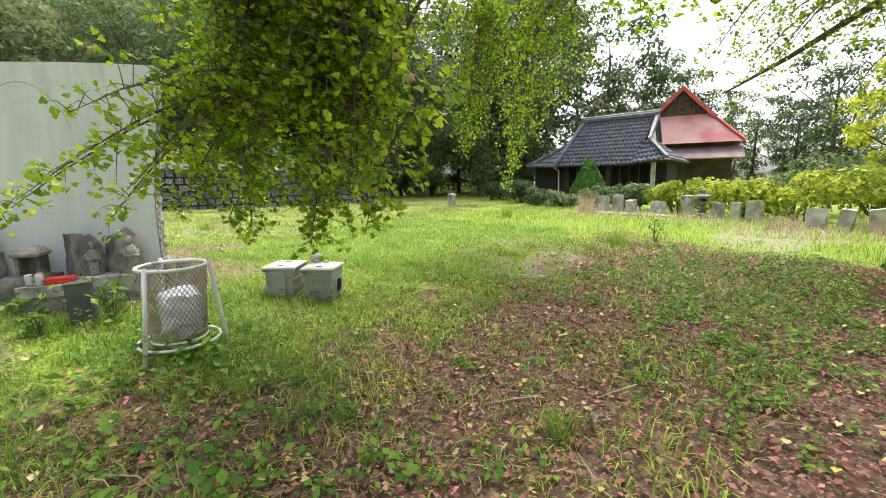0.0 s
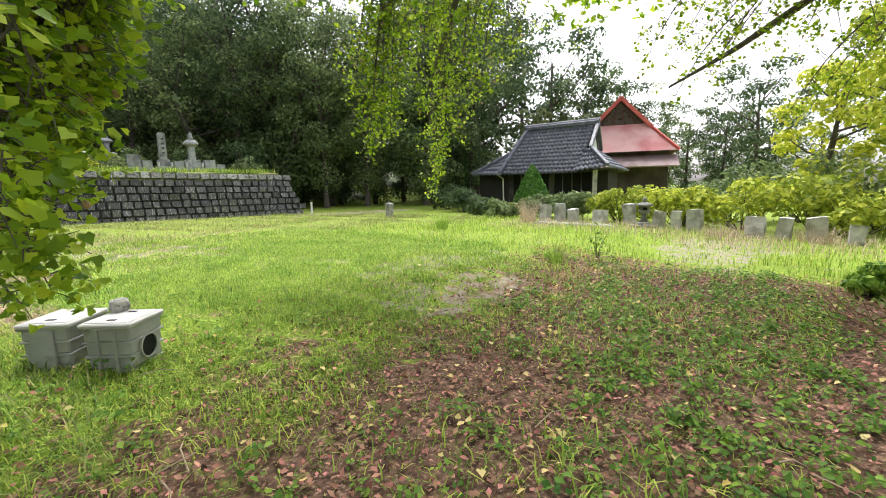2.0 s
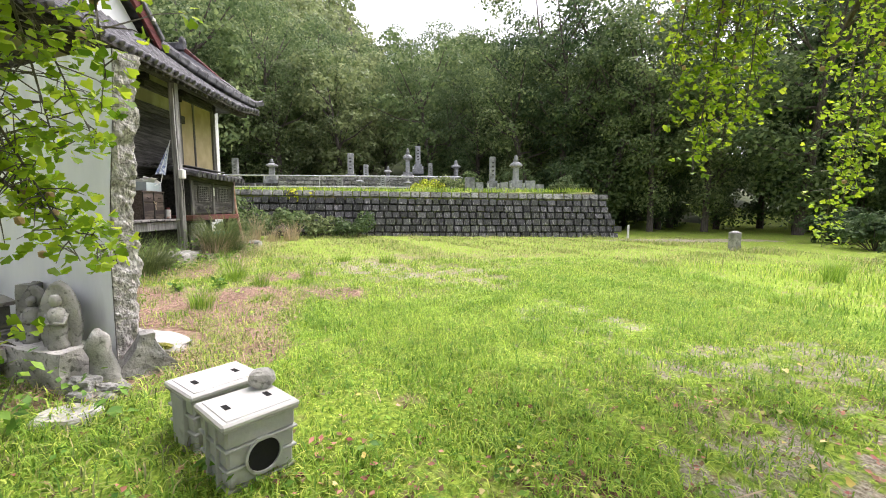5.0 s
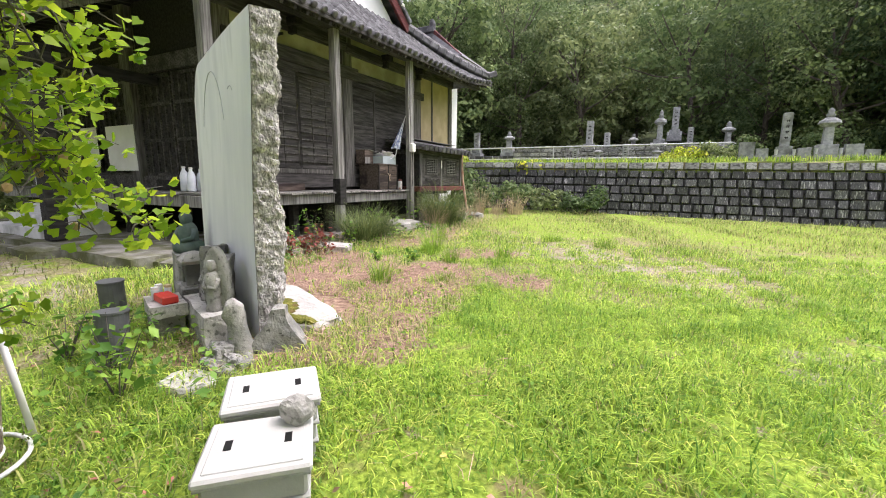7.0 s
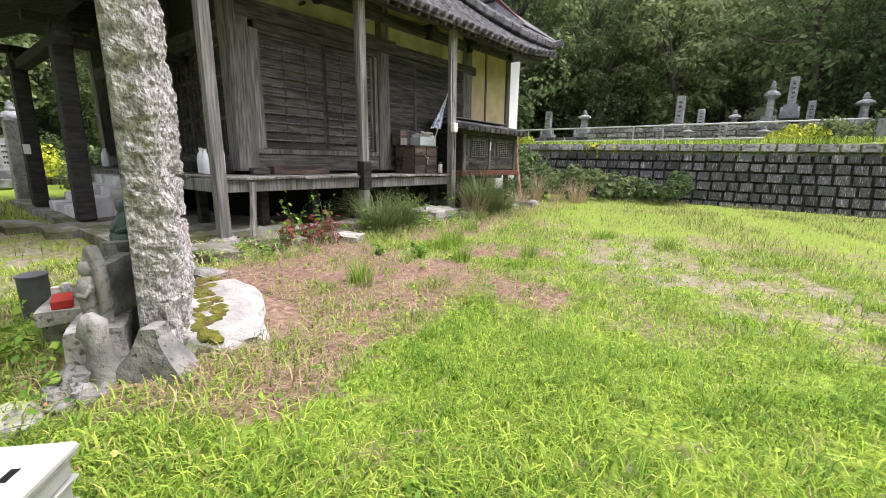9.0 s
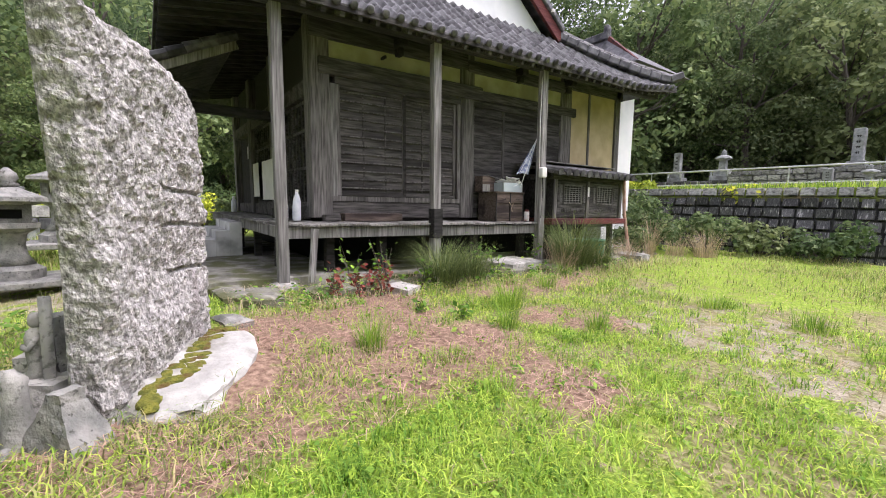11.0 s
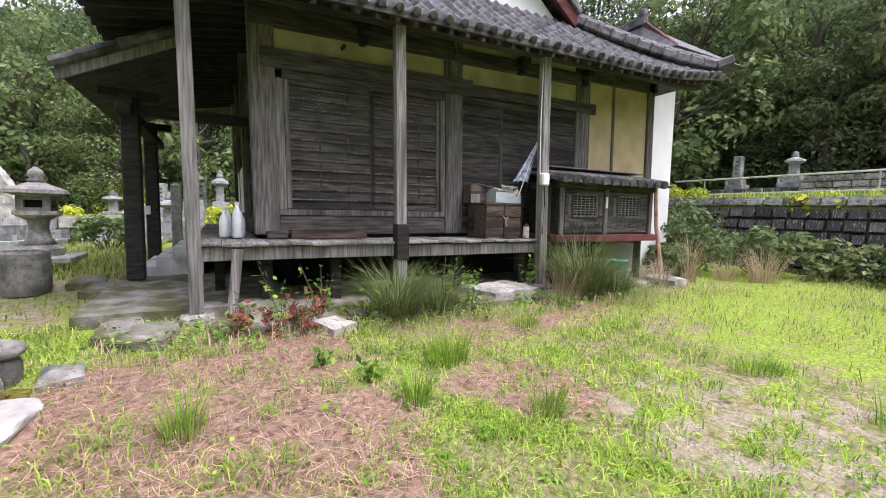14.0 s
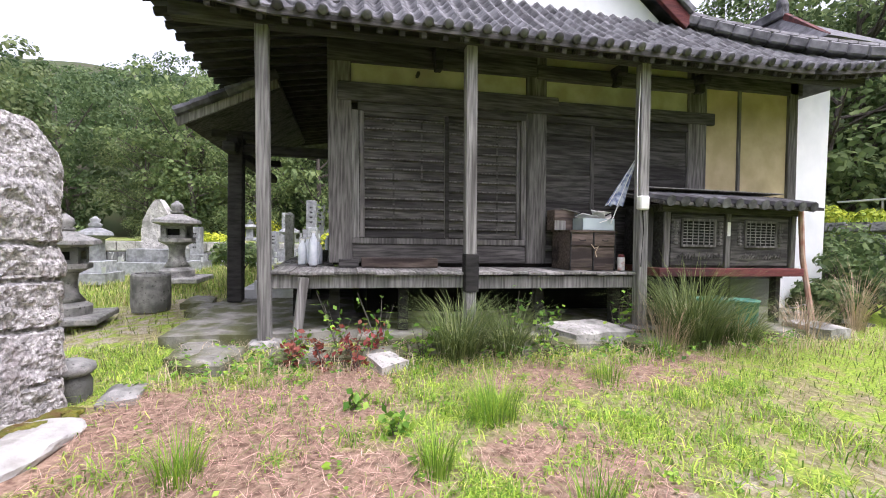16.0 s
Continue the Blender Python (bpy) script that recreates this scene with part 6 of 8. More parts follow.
quad(bm, (-2.6, 4, 6.7), (-2.6, -3.0, 6.7), (0, -3.0, 9.3), (0, 4, 9.3))
part("barn_roof", bm, REDROOF, barn, "faded red metal roof")
bm = bmesh.new()
quad(bm, (-2.2, -2.62, 6.95), (2.2, -2.62, 6.95), (0, -2.62, 9.0))
part("barn_gable", bm, BROWNWOOD, barn, "brown lattice gable")
for s in (-1, 1):
    part("barge", beam(bmesh.new(), (s * 2.75, -3.0, 6.6), (0, -3.0, 9.4), 0.14, 0.34), REDTRIM, barn)
    part("hip_roll", beam(bmesh.new(), (s * 4.9, -4.6, 4.36), (s * 2.3, -2.6, 7.05), 0.25, 0.2), REDTRIM, barn)
for k in range(4):
    part("lattice", beam(bmesh.new(), (-1.6 + k * 1.0, -2.7, 6.95), (-0.9 + k * 0.5, -2.7, 8.3), 0.06, 0.08), REDWOOD, barn)
part("barn_ridge", beam(bmesh.new(), (0, -3.1, 9.42), (0, 4, 9.42), 0.4, 0.25), REDTRIM, barn)
part("lower_roof", box(bmesh.new(), -4.8, -2.3, -0.06, 4.9, 0.0, 0.06, 0, pose(0, -3.6, 3.95, 28, 0, 0)), surf("rusty_sheet", (0.26, 0.18, 0.17), (0.36, 0.28, 0.27), 1.5, 0.7, 0.1, 10), barn, "rusty sheet lean-to roof")

# ---- standing stones along the hedge ----
srng = random.Random(11)
SX = [(15.9, 8.8), (15.8, 8.1), (15.7, 7.5), (15.75, 6.6), (15.9, 4.75), (15.95, 4.25), (16.0, 3.75), (15.6, 2.2), (15.5, 1.6), (15.4, 0.9), (15.2, 0.2), (15.0, -0.5), (15.0, -1.4), (14.6, -2.6), (16.4, 5.8)]
for k, (x, y) in enumerate(SX):
    h, w = srng.uniform(0.48, 0.84), srng.uniform(0.26, 0.44)
    bm = roughen(gridbox(bmesh.new(), -w / 2, -0.13, -0.1, w / 2, 0.13, h, 0.2), 0.035, 3, k)
    single("standing_stone", bm, STANDING, "weathered grey upright stone before the hedge", "stone", "standing stones", at=pose(x, y, gz(x, y), srng.uniform(-7, 7), srng.uniform(-6, 6), 75 + srng.uniform(-20, 20)))
lantern(15.76, 5.15, gz(15.7, 5.1), 0.42, "small squat stone lantern among the standing stones", 30)
single("low_slab", rock(bmesh.new(), (14.9, 7.2, 0.18), (0.35, 1.5, 0.1), 3, 3, 0.1, 0.6), PALESTONE, "long flat pale stone before the hedge", "stone")
wpost = thing("white_post", "short white stone boundary post in the grass", "boundary post", (14.0, 15.75, gz(14, 15.7)))
part("post_body", B(-0.14, -0.14, -0.05, 0.14, 0.14, 0.60, 0.02), PALESTONE, wpost)
part("post_top", lathe(bmesh.new(), [(0.19, 0.60), (0.06, 0.66)], 4, turn=0.785), PALESTONE, wpost)
single("marker_stake", B(-0.04, -0.04, -0.1, 0.04, 0.04, 0.62, 0.006), PAPER, "thin white stake at the wall corner", "stake", at=pose(13.15, 21.2, gz(13, 21)))

# ---- plants ----
LEAF4 = (np.array([(0, -0.5, 0), (0.30, 0.02, 0.06), (0, 0.5, -0.03), (-0.30, 0.02, 0.06)], np.float32), np.array([(0, 1, 2), (0, 2, 3)]))
FAN = (np.array([(0, -0.45, 0.0), (0.42, 0.12, 0.06), (0.26, 0.40, 0.02), (0.03, 0.30, -0.02), (-0.22, 0.43, 0.03), (-0.44, 0.16, 0.07)], np.float32), np.array([(0, 1, 2), (0, 2, 3), (0, 3, 4), (0, 4, 5)]))


def place(template, pos, normal, size, spin, r):
    """Many copies of a small leaf: positions, facing, sizes."""
    tv, tf = template
    n = len(pos)
    nrm = normal / np.maximum(np.linalg.norm(normal, axis=1, keepdims=True), 1e-6)
    ref = r.normal(size=(n, 3))
    a = np.cross(nrm, ref)
    a /= np.maximum(np.linalg.norm(a, axis=1, keepdims=True), 1e-6)
    b = np.cross(nrm, a)
    if spin is not None:
        b = spin - nrm * np.sum(spin * nrm, axis=1, keepdims=True)
        b /= np.maximum(np.linalg.norm(b, axis=1, keepdims=True), 1e-6)
        a = np.cross(b, nrm)
    s = np.asarray(size)[:, None, None]
    v = pos[:, None, :] + s * (tv[None, :, 0:1] * a[:, None, :] + tv[None, :, 1:2] * b[:, None, :] + tv[None, :, 2:3] * nrm[:, None, :])
    f = tf[None] + (np.arange(n) * len(tv))[:, None, None]
    return v.reshape(-1, 3), f.reshape(-1, 3)


def join(chunks):
    vs, fs, o = [], [], 0
    for v, f in chunks:
        vs.append(v)
        fs.append(f + o)
        o += len(v)
    return np.concatenate(vs), np.concatenate(fs)


def clump_leaves(centres, radii, per, leaf, r, squash=0.7):
    """Leaves over the upper and outer shells of many clumps."""
    c = np.repeat(centres, per, axis=0)
    rad = np.repeat(radii, per)
    d = r.normal(size=(len(c), 3))
    d[:, 2] = d[:, 2] * 0.8 + 0.5
    d /= np.linalg.norm(d, axis=1, keepdims=True)
    depth = 1 - 0.45 * r.random(len(c)) ** 2
    pos = c + d * (rad * depth)[:, None] * np.array([1, 1, squash])
    nrm = d * 1.0 + r.normal(size=d.shape) * 0.48 + np.array([0, 0, 0.25])
    return place(LEAF4, pos, nrm, leaf * (0.6 + 0.8 * r.random(len(c))), None, r)


def tree(name, label, seed, h, rad, leaf_mat, leaf=0.30, clumps=34, per=110, low=0.22, group="", spire=0.0, trunk_r=0.16, category="tree"):
    """Built at the origin: a tapered trunk, limbs, and a broken crown of leaf clumps."""
    r = np.random.default_rng(seed)
    t = thing(name, label, category, (0, 0, 0), group=group)
    bm = bmesh.new()
    lean = r.normal(size=2) * 0.05 * h
    top = Vector((lean[0], lean[1], 0.8 * h))
    pts = [Vector((0, 0, -0.4)), Vector((lean[0] * 0.2, 0, 0.2 * h)), Vector((lean[0] * 0.5, lean[1] * 0.6, 0.5 * h)), top]
    tube(bm, pts, [trunk_r * 1.25, trunk_r, trunk_r * 0.7, trunk_r * 0.2], 8)
    cs, rs = [], []
    for k in range(clumps):
        u = (k + 0.5) / clumps
        z = h * (low + (0.97 - low) * u)
        w = math.sin(math.pi * min(1, 0.18 + 0.82 * (1 - u) ** (0.75 + spire))) if not spire else (1 - u) ** 0.8
        a = k * 2.399 + r.normal() * 0.4
        d = rad * w * (0.35 + 0.65 * math.sqrt(r.random()))
        p = Vector((lean[0] * u + d * math.cos(a), lean[1] * u + d * math.sin(a), z + r.normal() * 0.03 * h))
        cs.append(p)
        rs.append(rad * (0.22 + 0.14 * r.random()) * (0.6 if spire and u > 0.7 else 1.0))
        if k % 3 == 0:
            base = pts[1].lerp(top, max(0.0, u - 0.15))
            tube(bm, [base, base.lerp(p, 0.5) + Vector((0, 0, -0.02 * h)), p], [trunk_r * 0.4, trunk_r * 0.25, 0.02], 5)
    part("trunk", bm, BARK, t)
    v, f = clump_leaves(np.array([tuple(c) for c in cs]), np.array(rs), per, leaf, r)
    ob = new("crown", raw_mesh("crown", v, f, leaf_mat))
    ob.parent = t
    return t


def plant_out(kinds, spots):
    used = set()
    for i, (x, y, s) in enumerate(spots):
        k = kinds[i % len(kinds)]
        z = gz(x, y) + float(hill_z(np.array([x]), np.array([y]))[0]) - 0.1
        m = pose(x, y, z, 0, 0, (i * 77) % 360) @ Matrix.Scale(s, 4)
        if k.name not in used:
            used.add(k.name)
            k.matrix_basis = m
        else:
            c = copy_thing(k, m)
            c.scale = (s, s, s)


EVER, BROAD, PALE = "tall dark evergreen forest tree on the slope", "leafy mid-green broadleaf forest tree on the slope", "pale green broadleaf tree at the forest edge"
D1 = tree("forest_tree", EVER, 1, 11, 3.6, LEAFDARK, 0.17, 50, 230, 0.05, "forest trees", trunk_r=0.2)
D2 = tree("forest_tree", EVER, 2, 13, 3.4, LEAFDARK, 0.17, 50, 230, 0.08, "forest trees", trunk_r=0.2)
M1 = tree("forest_tree", BROAD, 3, 10, 3.6, LEAFMID, 0.17, 46, 230, 0.10, "forest trees")
M2 = tree("forest_tree", BROAD, 4, 12, 3.3, LEAFMID, 0.16, 46, 230, 0.16, "forest trees")
P1 = tree("forest_tree", PALE, 5, 9.5, 3.0, LEAFLIGHT, 0.16, 42, 230, 0.14, "forest trees")
FM = tree("forest_tree", BROAD, 6, 11, 3.6, LEAFMID, 0.30, 38, 100, 0.10, "forest trees")
FD = tree("forest_tree", EVER, 7, 12, 3.5, LEAFDARK, 0.30, 38, 100, 0.08, "forest trees", trunk_r=0.2)
FP = tree("forest_tree", PALE, 8, 10, 3.2, LEAFLIGHT, 0.28, 38, 100, 0.12, "forest trees")
prng = random.Random(3)


def spread(x0, x1, y0, y1, n, s0, s1, keep=lambda x, y: True, gap=2.4):
    out = []
    tries = 0
    while len(out) < n and tries < n * 60:
        tries += 1
        x, y = prng.uniform(x0, x1), prng.uniform(y0, y1)
        if keep(x, y) and all((x - a) ** 2 + (y - b) ** 2 > gap * gap for a, b, _ in out):
            out.append((x, y, prng.uniform(s0, s1)))
    return out


spots = spread(13.5, 24, 25, 40, 13, 0.95, 1.4, lambda x, y: y > 26 + 0.0 * x and y > 44 - 1.0 * x, 2.8)
plant_out([M1, D2, M2, D1], [(16.5, 28.0, 1.4), (19.0, 27.0, 1.45), (21.5, 25.0, 1.45), (14.5, 31.0, 1.5), (23.8, 23.4, 1.4), (26.0, 25.5, 1.5), (28.5, 22.8, 1.3), (8.5, 36.0, 0.95), (11.8, 33.0, 1.15), (6.5, 38.0, 0.85), (13.5, 36.0, 1.65), (17.5, 33.0, 1.65), (11.0, 40.0, 1.1), (30.5, 26.0, 1.45)] + spots)
plant_out([FD, FM, FM, FD], spread(24, 40, 24, 44, 14, 0.8, 1.15, lambda x, y: y > 23, 3.2))
plant_out([M1, FM, FP, M2, FP, FM], spread(-16, 14, 35, 50, 36, 0.8, 1.3, lambda x, y: abs(x - 1.5) > 3 or y > 44, 2.6))
plant_out([FM, FP, FM, FD], spread(-40, -8, 46, 75, 26, 0.8, 1.2, gap=4.5))
plant_out([FM, FP, FM, FD], spread(10, 40, 46, 75, 24, 0.8, 1.2, gap=4.5))
plant_out([M1, M2, P1, D1, FM], spread(-22, -6.5, 23, 40, 30, 1.0, 1.45, lambda x, y: y > 24 - 0.1 * x and not (x > -10.5 and y < 34), 2.6))
plant_out([M1, FM, P1, D2, FP], spread(-34, -24.5, -22, 26, 40, 0.85, 1.2, gap=3.0))
plant_out([FM, FD], spread(-48, -34, -26, 30, 22, 0.9, 1.2, gap=4.5))
plant_out([FM, FD, FP, FM], spread(46, 75, -20, 34, 22, 0.75, 1.1, gap=5))
# Unseen trees to the south, added to close in the ambient light.
plant_out([FD, FM, FD], spread(-24, 24, -34, -20, 16, 0.8, 1.1, gap=5))
plant_out([FD, FM, FD], [(39, 31, 1.75), (43, 28.5, 1.75), (46, 25.5, 1.55), (41, 35, 1.6), (48, 22.5, 1.2), (47.5, 30, 1.5), (50, 19.5, 1.05), (51.5, 16.5, 0.9), (52, 24, 1.3), (36.5, 28.5, 1.6), (34, 33, 1.8), (53, 13, 0.8), (52, 9.5, 0.75), (51, 6, 0.75)])
plant_out([FM, FP, FM], [(0, 62, 1.25), (4, 64, 1.2), (-4, 60, 1.2), (1.8, 57, 1.1), (-1.5, 70, 1.3), (6.5, 70, 1.3), (2.5, 76, 1.4), (-6, 66, 1.2)])
# far wooded slope, one mass; its pale leaf colour stands in for haze
frng = np.random.default_rng(9)
n = 1500
fx, fy = frng.uniform(-120, 110, n), frng.uniform(66, 230, n)
fz = ground_z(fx, fy) + hill_z(fx, fy) + 2.5
v, f = clump_leaves(np.stack([fx, fy, fz], 1), frng.uniform(2.6, 5.0, n), 34, 1.7, frng, 0.9)
tagged(new("far_woods", raw_mesh("far_woods", v, f, LEAFLIGHT)), "distant wooded hillside above the valley", "forest", kind="stuff")
n = 420
fx, fy = frng.uniform(-150, -46, n), frng.uniform(-60, 80, n)
v, f = clump_leaves(np.stack([fx, fy, ground_z(fx, fy) + hill_z(fx, fy) + 2.5], 1), frng.uniform(2.6, 5.0, n), 34, 1.7, frng, 0.9)
tagged(new("far_woods", raw_mesh("far_woods", v, f, LEAFDARK)), "distant wooded hillside to the west", "forest", kind="stuff")


def shrub(name, label, x, y, h, rad, material, seed, leaf=0.14, n=12, per=70, group="", z=None):
    r = np.random.default_rng(seed)
    t = thing(name, label, "shrub", (x, y, gz(x, y) - 0.05 if z is None else z), group=group)
    cs, rs = [], []
    bm = bmesh.new()
    for k in range(n):
        a = k * 2.4 + r.normal() * 0.3
        d = rad * math.sqrt(r.random()) * 0.75
        p = (d * math.cos(a), d * math.sin(a), h * (0.25 + 0.6 * r.random()) * (1 - 0.35 * d / rad))
        cs.append(p)
        rs.append(rad * (0.28 + 0.15 * r.random()))
        tube(bm, [(p[0] * 0.1, p[1] * 0.1, -0.05), (p[0] * 0.6, p[1] * 0.6, p[2] * 0.5), p], [0.02, 0.014, 0.005], 4)
    part("stem_mass", bm, BARK, t)["kind"] = "stuff"
    v, f = clump_leaves(np.array(cs), np.array(rs), per, leaf, r, 0.8)
    ob = new("foliage", raw_mesh("foliage", v, f, material))
    ob.parent = t
    return t


# hedge east
HEDGE = "yellow-green leafy hedge shrub behind the standing stones"
for k, (x, y, h, rad, m) in enumerate(((17.2, 6.4, 1.7, 1.2, LEAFYELLOW), (17.0, 4.4, 1.5, 1.2, LEAFYELLOW), (17.6, 2.8, 1.9, 1.4, LEAFYELLOW), (18.6, 1.0, 2.3, 1.7, LEAFYELLOW), (17.2, 0.3, 1.4, 1.2, LEAFYELLOW), (17.8, -1.6, 2.0, 1.6, LEAFYELLOW), (19.8, -0.3, 2.8, 1.8, LEAFLIGHT),
                                       (17.2, -3.6, 1.9, 1.6, LEAFYELLOW), (19.5, -3.2, 2.8, 1.9, LEAFYELLOW), (16.6, -5.6, 2.0, 1.6, LEAFYELLOW), (20.6, 3.6, 2.6, 1.7, LEAFMID), (17.2, 8.4, 1.3, 1.0, LEAFMID), (17.4, 9.8, 1.1, 0.9, LEAFMID), (21.5, 6.0, 1.7, 1.3, LEAFYELLOW),
                                       (16.9, 11.4, 0.9, 0.8, LEAFMID), (22.0, 1.5, 3.2, 1.8, LEAFMID), (9.1, 0.15, 0.5, 0.34, TUFT), (17.5, 13.2, 1.0, 0.8, LEAFMID), (19.0, 15.5, 1.4, 1.2, LEAFDARK), (20.5, 18.0, 1.6, 1.4, LEAFDARK))):
    shrub("hedge_shrub" if k != 16 else "low_bush", HEDGE if m is LEAFYELLOW else "green leafy shrub at the edge of the yard", x, y, h, rad, m, 40 + k, 0.17 if k != 16 else 0.08, 16, 90, "hedge")
Y1T = tree("yellow_green_tree", "young yellow-green broadleaf tree behind the hedge", 21, 7.5, 2.4, LEAFYELLOW, 0.24, 34, 120, 0.1, "hedge trees")
plant_out([Y1T], [(19.5, -1.6, 0.95), (22.5, -5.0, 1.15), (18.5, -6.0, 1.0), (23.5, 1.2, 0.85), (20.5, -4.0, 1.1), (27, -2, 1.1)])
BB = tree("bamboo_clump", "pale feathery bamboo clump behind the house", 22, 9, 1.8, LEAFLIGHT, 0.3, 30, 110, 0.3, "", 0.0, 0.06)
plant_out([BB], [(37.5, 22.5, 0.95)])
# clipped cone
cone = thing("clipped_conifer", "bright green clipped cone-shaped conifer", "shrub", (22.6, 13.45, 0.25))
part("stem", tube(bmesh.new(), [(0, 0, -0.1), (0, 0, 2.0)], [0.07, 0.02], 6), BARK, cone)
r = np.random.default_rng(31)
n = 3800
u = 1 - np.sqrt(r.random(n))
a = r.uniform(0, 2 * np.pi, n)
rr = 1.22 * np.minimum(1, (1 - u) ** 0.8) * (0.86 + 0.16 * r.random(n)) * (0.72 + 0.28 * np.minimum(1, u * 6))
pos = np.stack([rr * np.cos(a), rr * np.sin(a), 0.1 + 2.4 * u], 1)
v, f = place(LEAF4, pos, np.stack([np.cos(a), np.sin(a), 0.5 + 0 * a], 1) + r.normal(size=(n, 3)) * 0.5, 0.13 + 0.08 * r.random(n), None, r)
ob = new("foliage", raw_mesh("foliage", v, f, CONIFER))
ob.parent = cone
# shrubs at the temple's north end and along the terrace
for k, (x, y, h, rad, m) in enumerate(((-3.4, 19.0, 1.6, 1.1, LEAFMID), (-2.2, 20.2, 1.5, 1.1, LEAFMID), (-4.5, 20.6, 2.1, 1.3, LEAFMID), (-1.0, 20.9, 1.2, 0.9, LEAFLIGHT), (0.6, 21.0, 1.3, 1.0, LEAFMID), (-3.0, 17.6, 0.9, 0.6, LEAFMID), (-6.0, 21.4, 2.5, 1.4, LEAFMID), (-7.8, 21.2, 2.6, 1.4, LEAFDARK), (-2.0, 22.9, 3.2, 0.9, LEAFYELLOW))):
    shrub("wild_shrub", "overgrown green shrub beside the hall", x, y, h, rad, m, 70 + k, 0.15, 14, 80, "wild shrubs")
for k, (x, y, h, rad, m) in enumerate(((5.0, 24.4, 0.9, 1.0, LEAFLIGHT), (3.9, 24.2, 0.7, 0.9, LEAFYELLOW), (10.8, 23.6, 0.6, 0.7, LEAFLIGHT), (11.4, 24.6, 1.0, 0.8, LEAFMID), (6.3, 26.4, 1.5, 0.9, LEAFMID), (-6.5, 23.2, 0.7, 1.0, LEAFYELLOW), (9.5, 27.5, 2.0, 1.4, LEAFMID), (12.3, 27.0, 2.4, 1.5, LEAFDARK))):
    shrub("terrace_shrub", "low green growth on the burial terrace", x, y, h, rad, m, 90 + k, 0.14, 10, 70, "terrace shrubs", z=2.35)
for k, (x, y, h, rad, m) in enumerate(((-14.0, 4.9, 1.6, 0.9, LEAFMID), (-20, 8.5, 2.0, 1.2, LEAFYELLOW), (-22, 1.5, 2.2, 1.4, LEAFYELLOW), (-23, -1.0, 2.4, 1.6, LEAFLIGHT), (-17.0, 9.5, 1.8, 1.2, LEAFMID), (-21, -4, 2.6, 1.6, LEAFMID), (-13.5, 10.5, 2.2, 1.2, LEAFLIGHT), (-12.8, 8.8, 1.8, 0.9, LEAFLIGHT), (-24.5, 4.0, 3.4, 1.8, LEAFYELLOW), (-24, 9, 3.0, 1.8, LEAFMID))):
    shrub("graveyard_shrub", "bright leafy shrub among the graves", x, y, h, rad, m, 110 + k, 0.16, 14, 80, "graveyard shrubs")


# grasses
def blades(x, y, z, h, w, bend, r):
    """Curved grass blades, five corners each."""
    n = len(x)
    a = r.uniform(0, 2 * np.pi, n)
    side = np.stack([-np.sin(a), np.cos(a), np.zeros(n)], 1) * (w / 2)[:, None]
    fwd = np.stack([np.cos(a), np.sin(a), np.zeros(n)], 1)
    b = np.stack([x, y, z - 0.01], 1)
    mid = b + fwd * (bend * h * 0.3)[:, None] + np.array([0, 0, 1]) * (h * 0.6)[:, None]
    tip = b + fwd * (bend * h)[:, None] + np.array([0, 0, 1]) * (h * (1 - 0.35 * bend))[:, None]
    v = np.stack([b - side, b + side, mid - side * 0.75, mid + side * 0.75, tip], 1).reshape(-1, 3)
    f = np.array([(0, 1, 3), (0, 3, 2), (2, 3, 4)])[None] + (np.arange(n) * 5)[:, None, None]
    return v, f.reshape(-1, 3)


def field(n, x0, x1, y0, y1, dens, r):
    x, y = r.uniform(x0, x1, n), r.uniform(y0, y1, n)
    k = r.random(n) < dens(x, y)
    return x[k], y[k]


def clear_of_things(x, y):
    ok = ~((x < -2.6) & (y > 6.6))
    ok &= ~((x > -0.95) & (x < 0.8) & (np.abs((x + 0.10) * 0.378 + (y - 6.09) * 0.926) < 0.22))
    ok &= ~(np.hypot((x - 0.05) / 0.95, (y - 6.45) / 0.6) < 0.9)
    ok &= y < 21.7
    return ok


def lawn_density(x, y):
    d = 1.05 - 0.86 * z_litter(x, y) - 0.74 * z_straw(x, y) - 0.80 * z_grit(x, y) - 0.68 * z_thin(x, y)
    d = d * (0.75 + 0.5 * wobble(x, y, 1.9)) * (0.85 + 0.35 * wobble(x, y, 5.0, 2.0))
    return np.clip(d, 0.012, 1) * clear_of_things(x, y)


gr = np.random.default_rng(17)
chunks = []
x, y = field(330000, -3.0, 8.0, 0.5, 13.5, lambda x, y: lawn_density(x, y) * (1 - nsmooth(11.0, 13.5, y)), gr)
far = nsmooth(3, 9, np.hypot(x - 3.3, y - 6))
h = (0.05 + 0.09 * gr.random(len(x))) * (0.8 + 0.45 * wobble(x, y, 1.1, 1.0)) * (1 + 0.5 * far)
chunks.append(blades(x, y, ground_z(x, y), h, 0.006 + 0.006 * gr.random(len(x)) + 0.002 * far, gr.uniform(0.5, 1.6, len(x)), gr))
x, y = field(300000, 0.4, 8.4, 3.0, 11.5, lambda x, y: lawn_density(x, y) * (0.55 + 0.6 * wobble(x, y, 2.4, 9.0)), gr)
h = (0.025 + 0.05 * gr.random(len(x))) * (1.0 + 0.4 * wobble(x, y, 1.7, 3.0))
chunks.append(blades(x, y, ground_z(x, y), h, 0.006 + 0.006 * gr.random(len(x)), gr.uniform(0.7, 1.8, len(x)), gr))
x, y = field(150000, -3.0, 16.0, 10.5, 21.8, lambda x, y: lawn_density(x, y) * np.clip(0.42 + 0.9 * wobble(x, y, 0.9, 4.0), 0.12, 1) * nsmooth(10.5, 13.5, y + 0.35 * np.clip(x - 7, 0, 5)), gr)
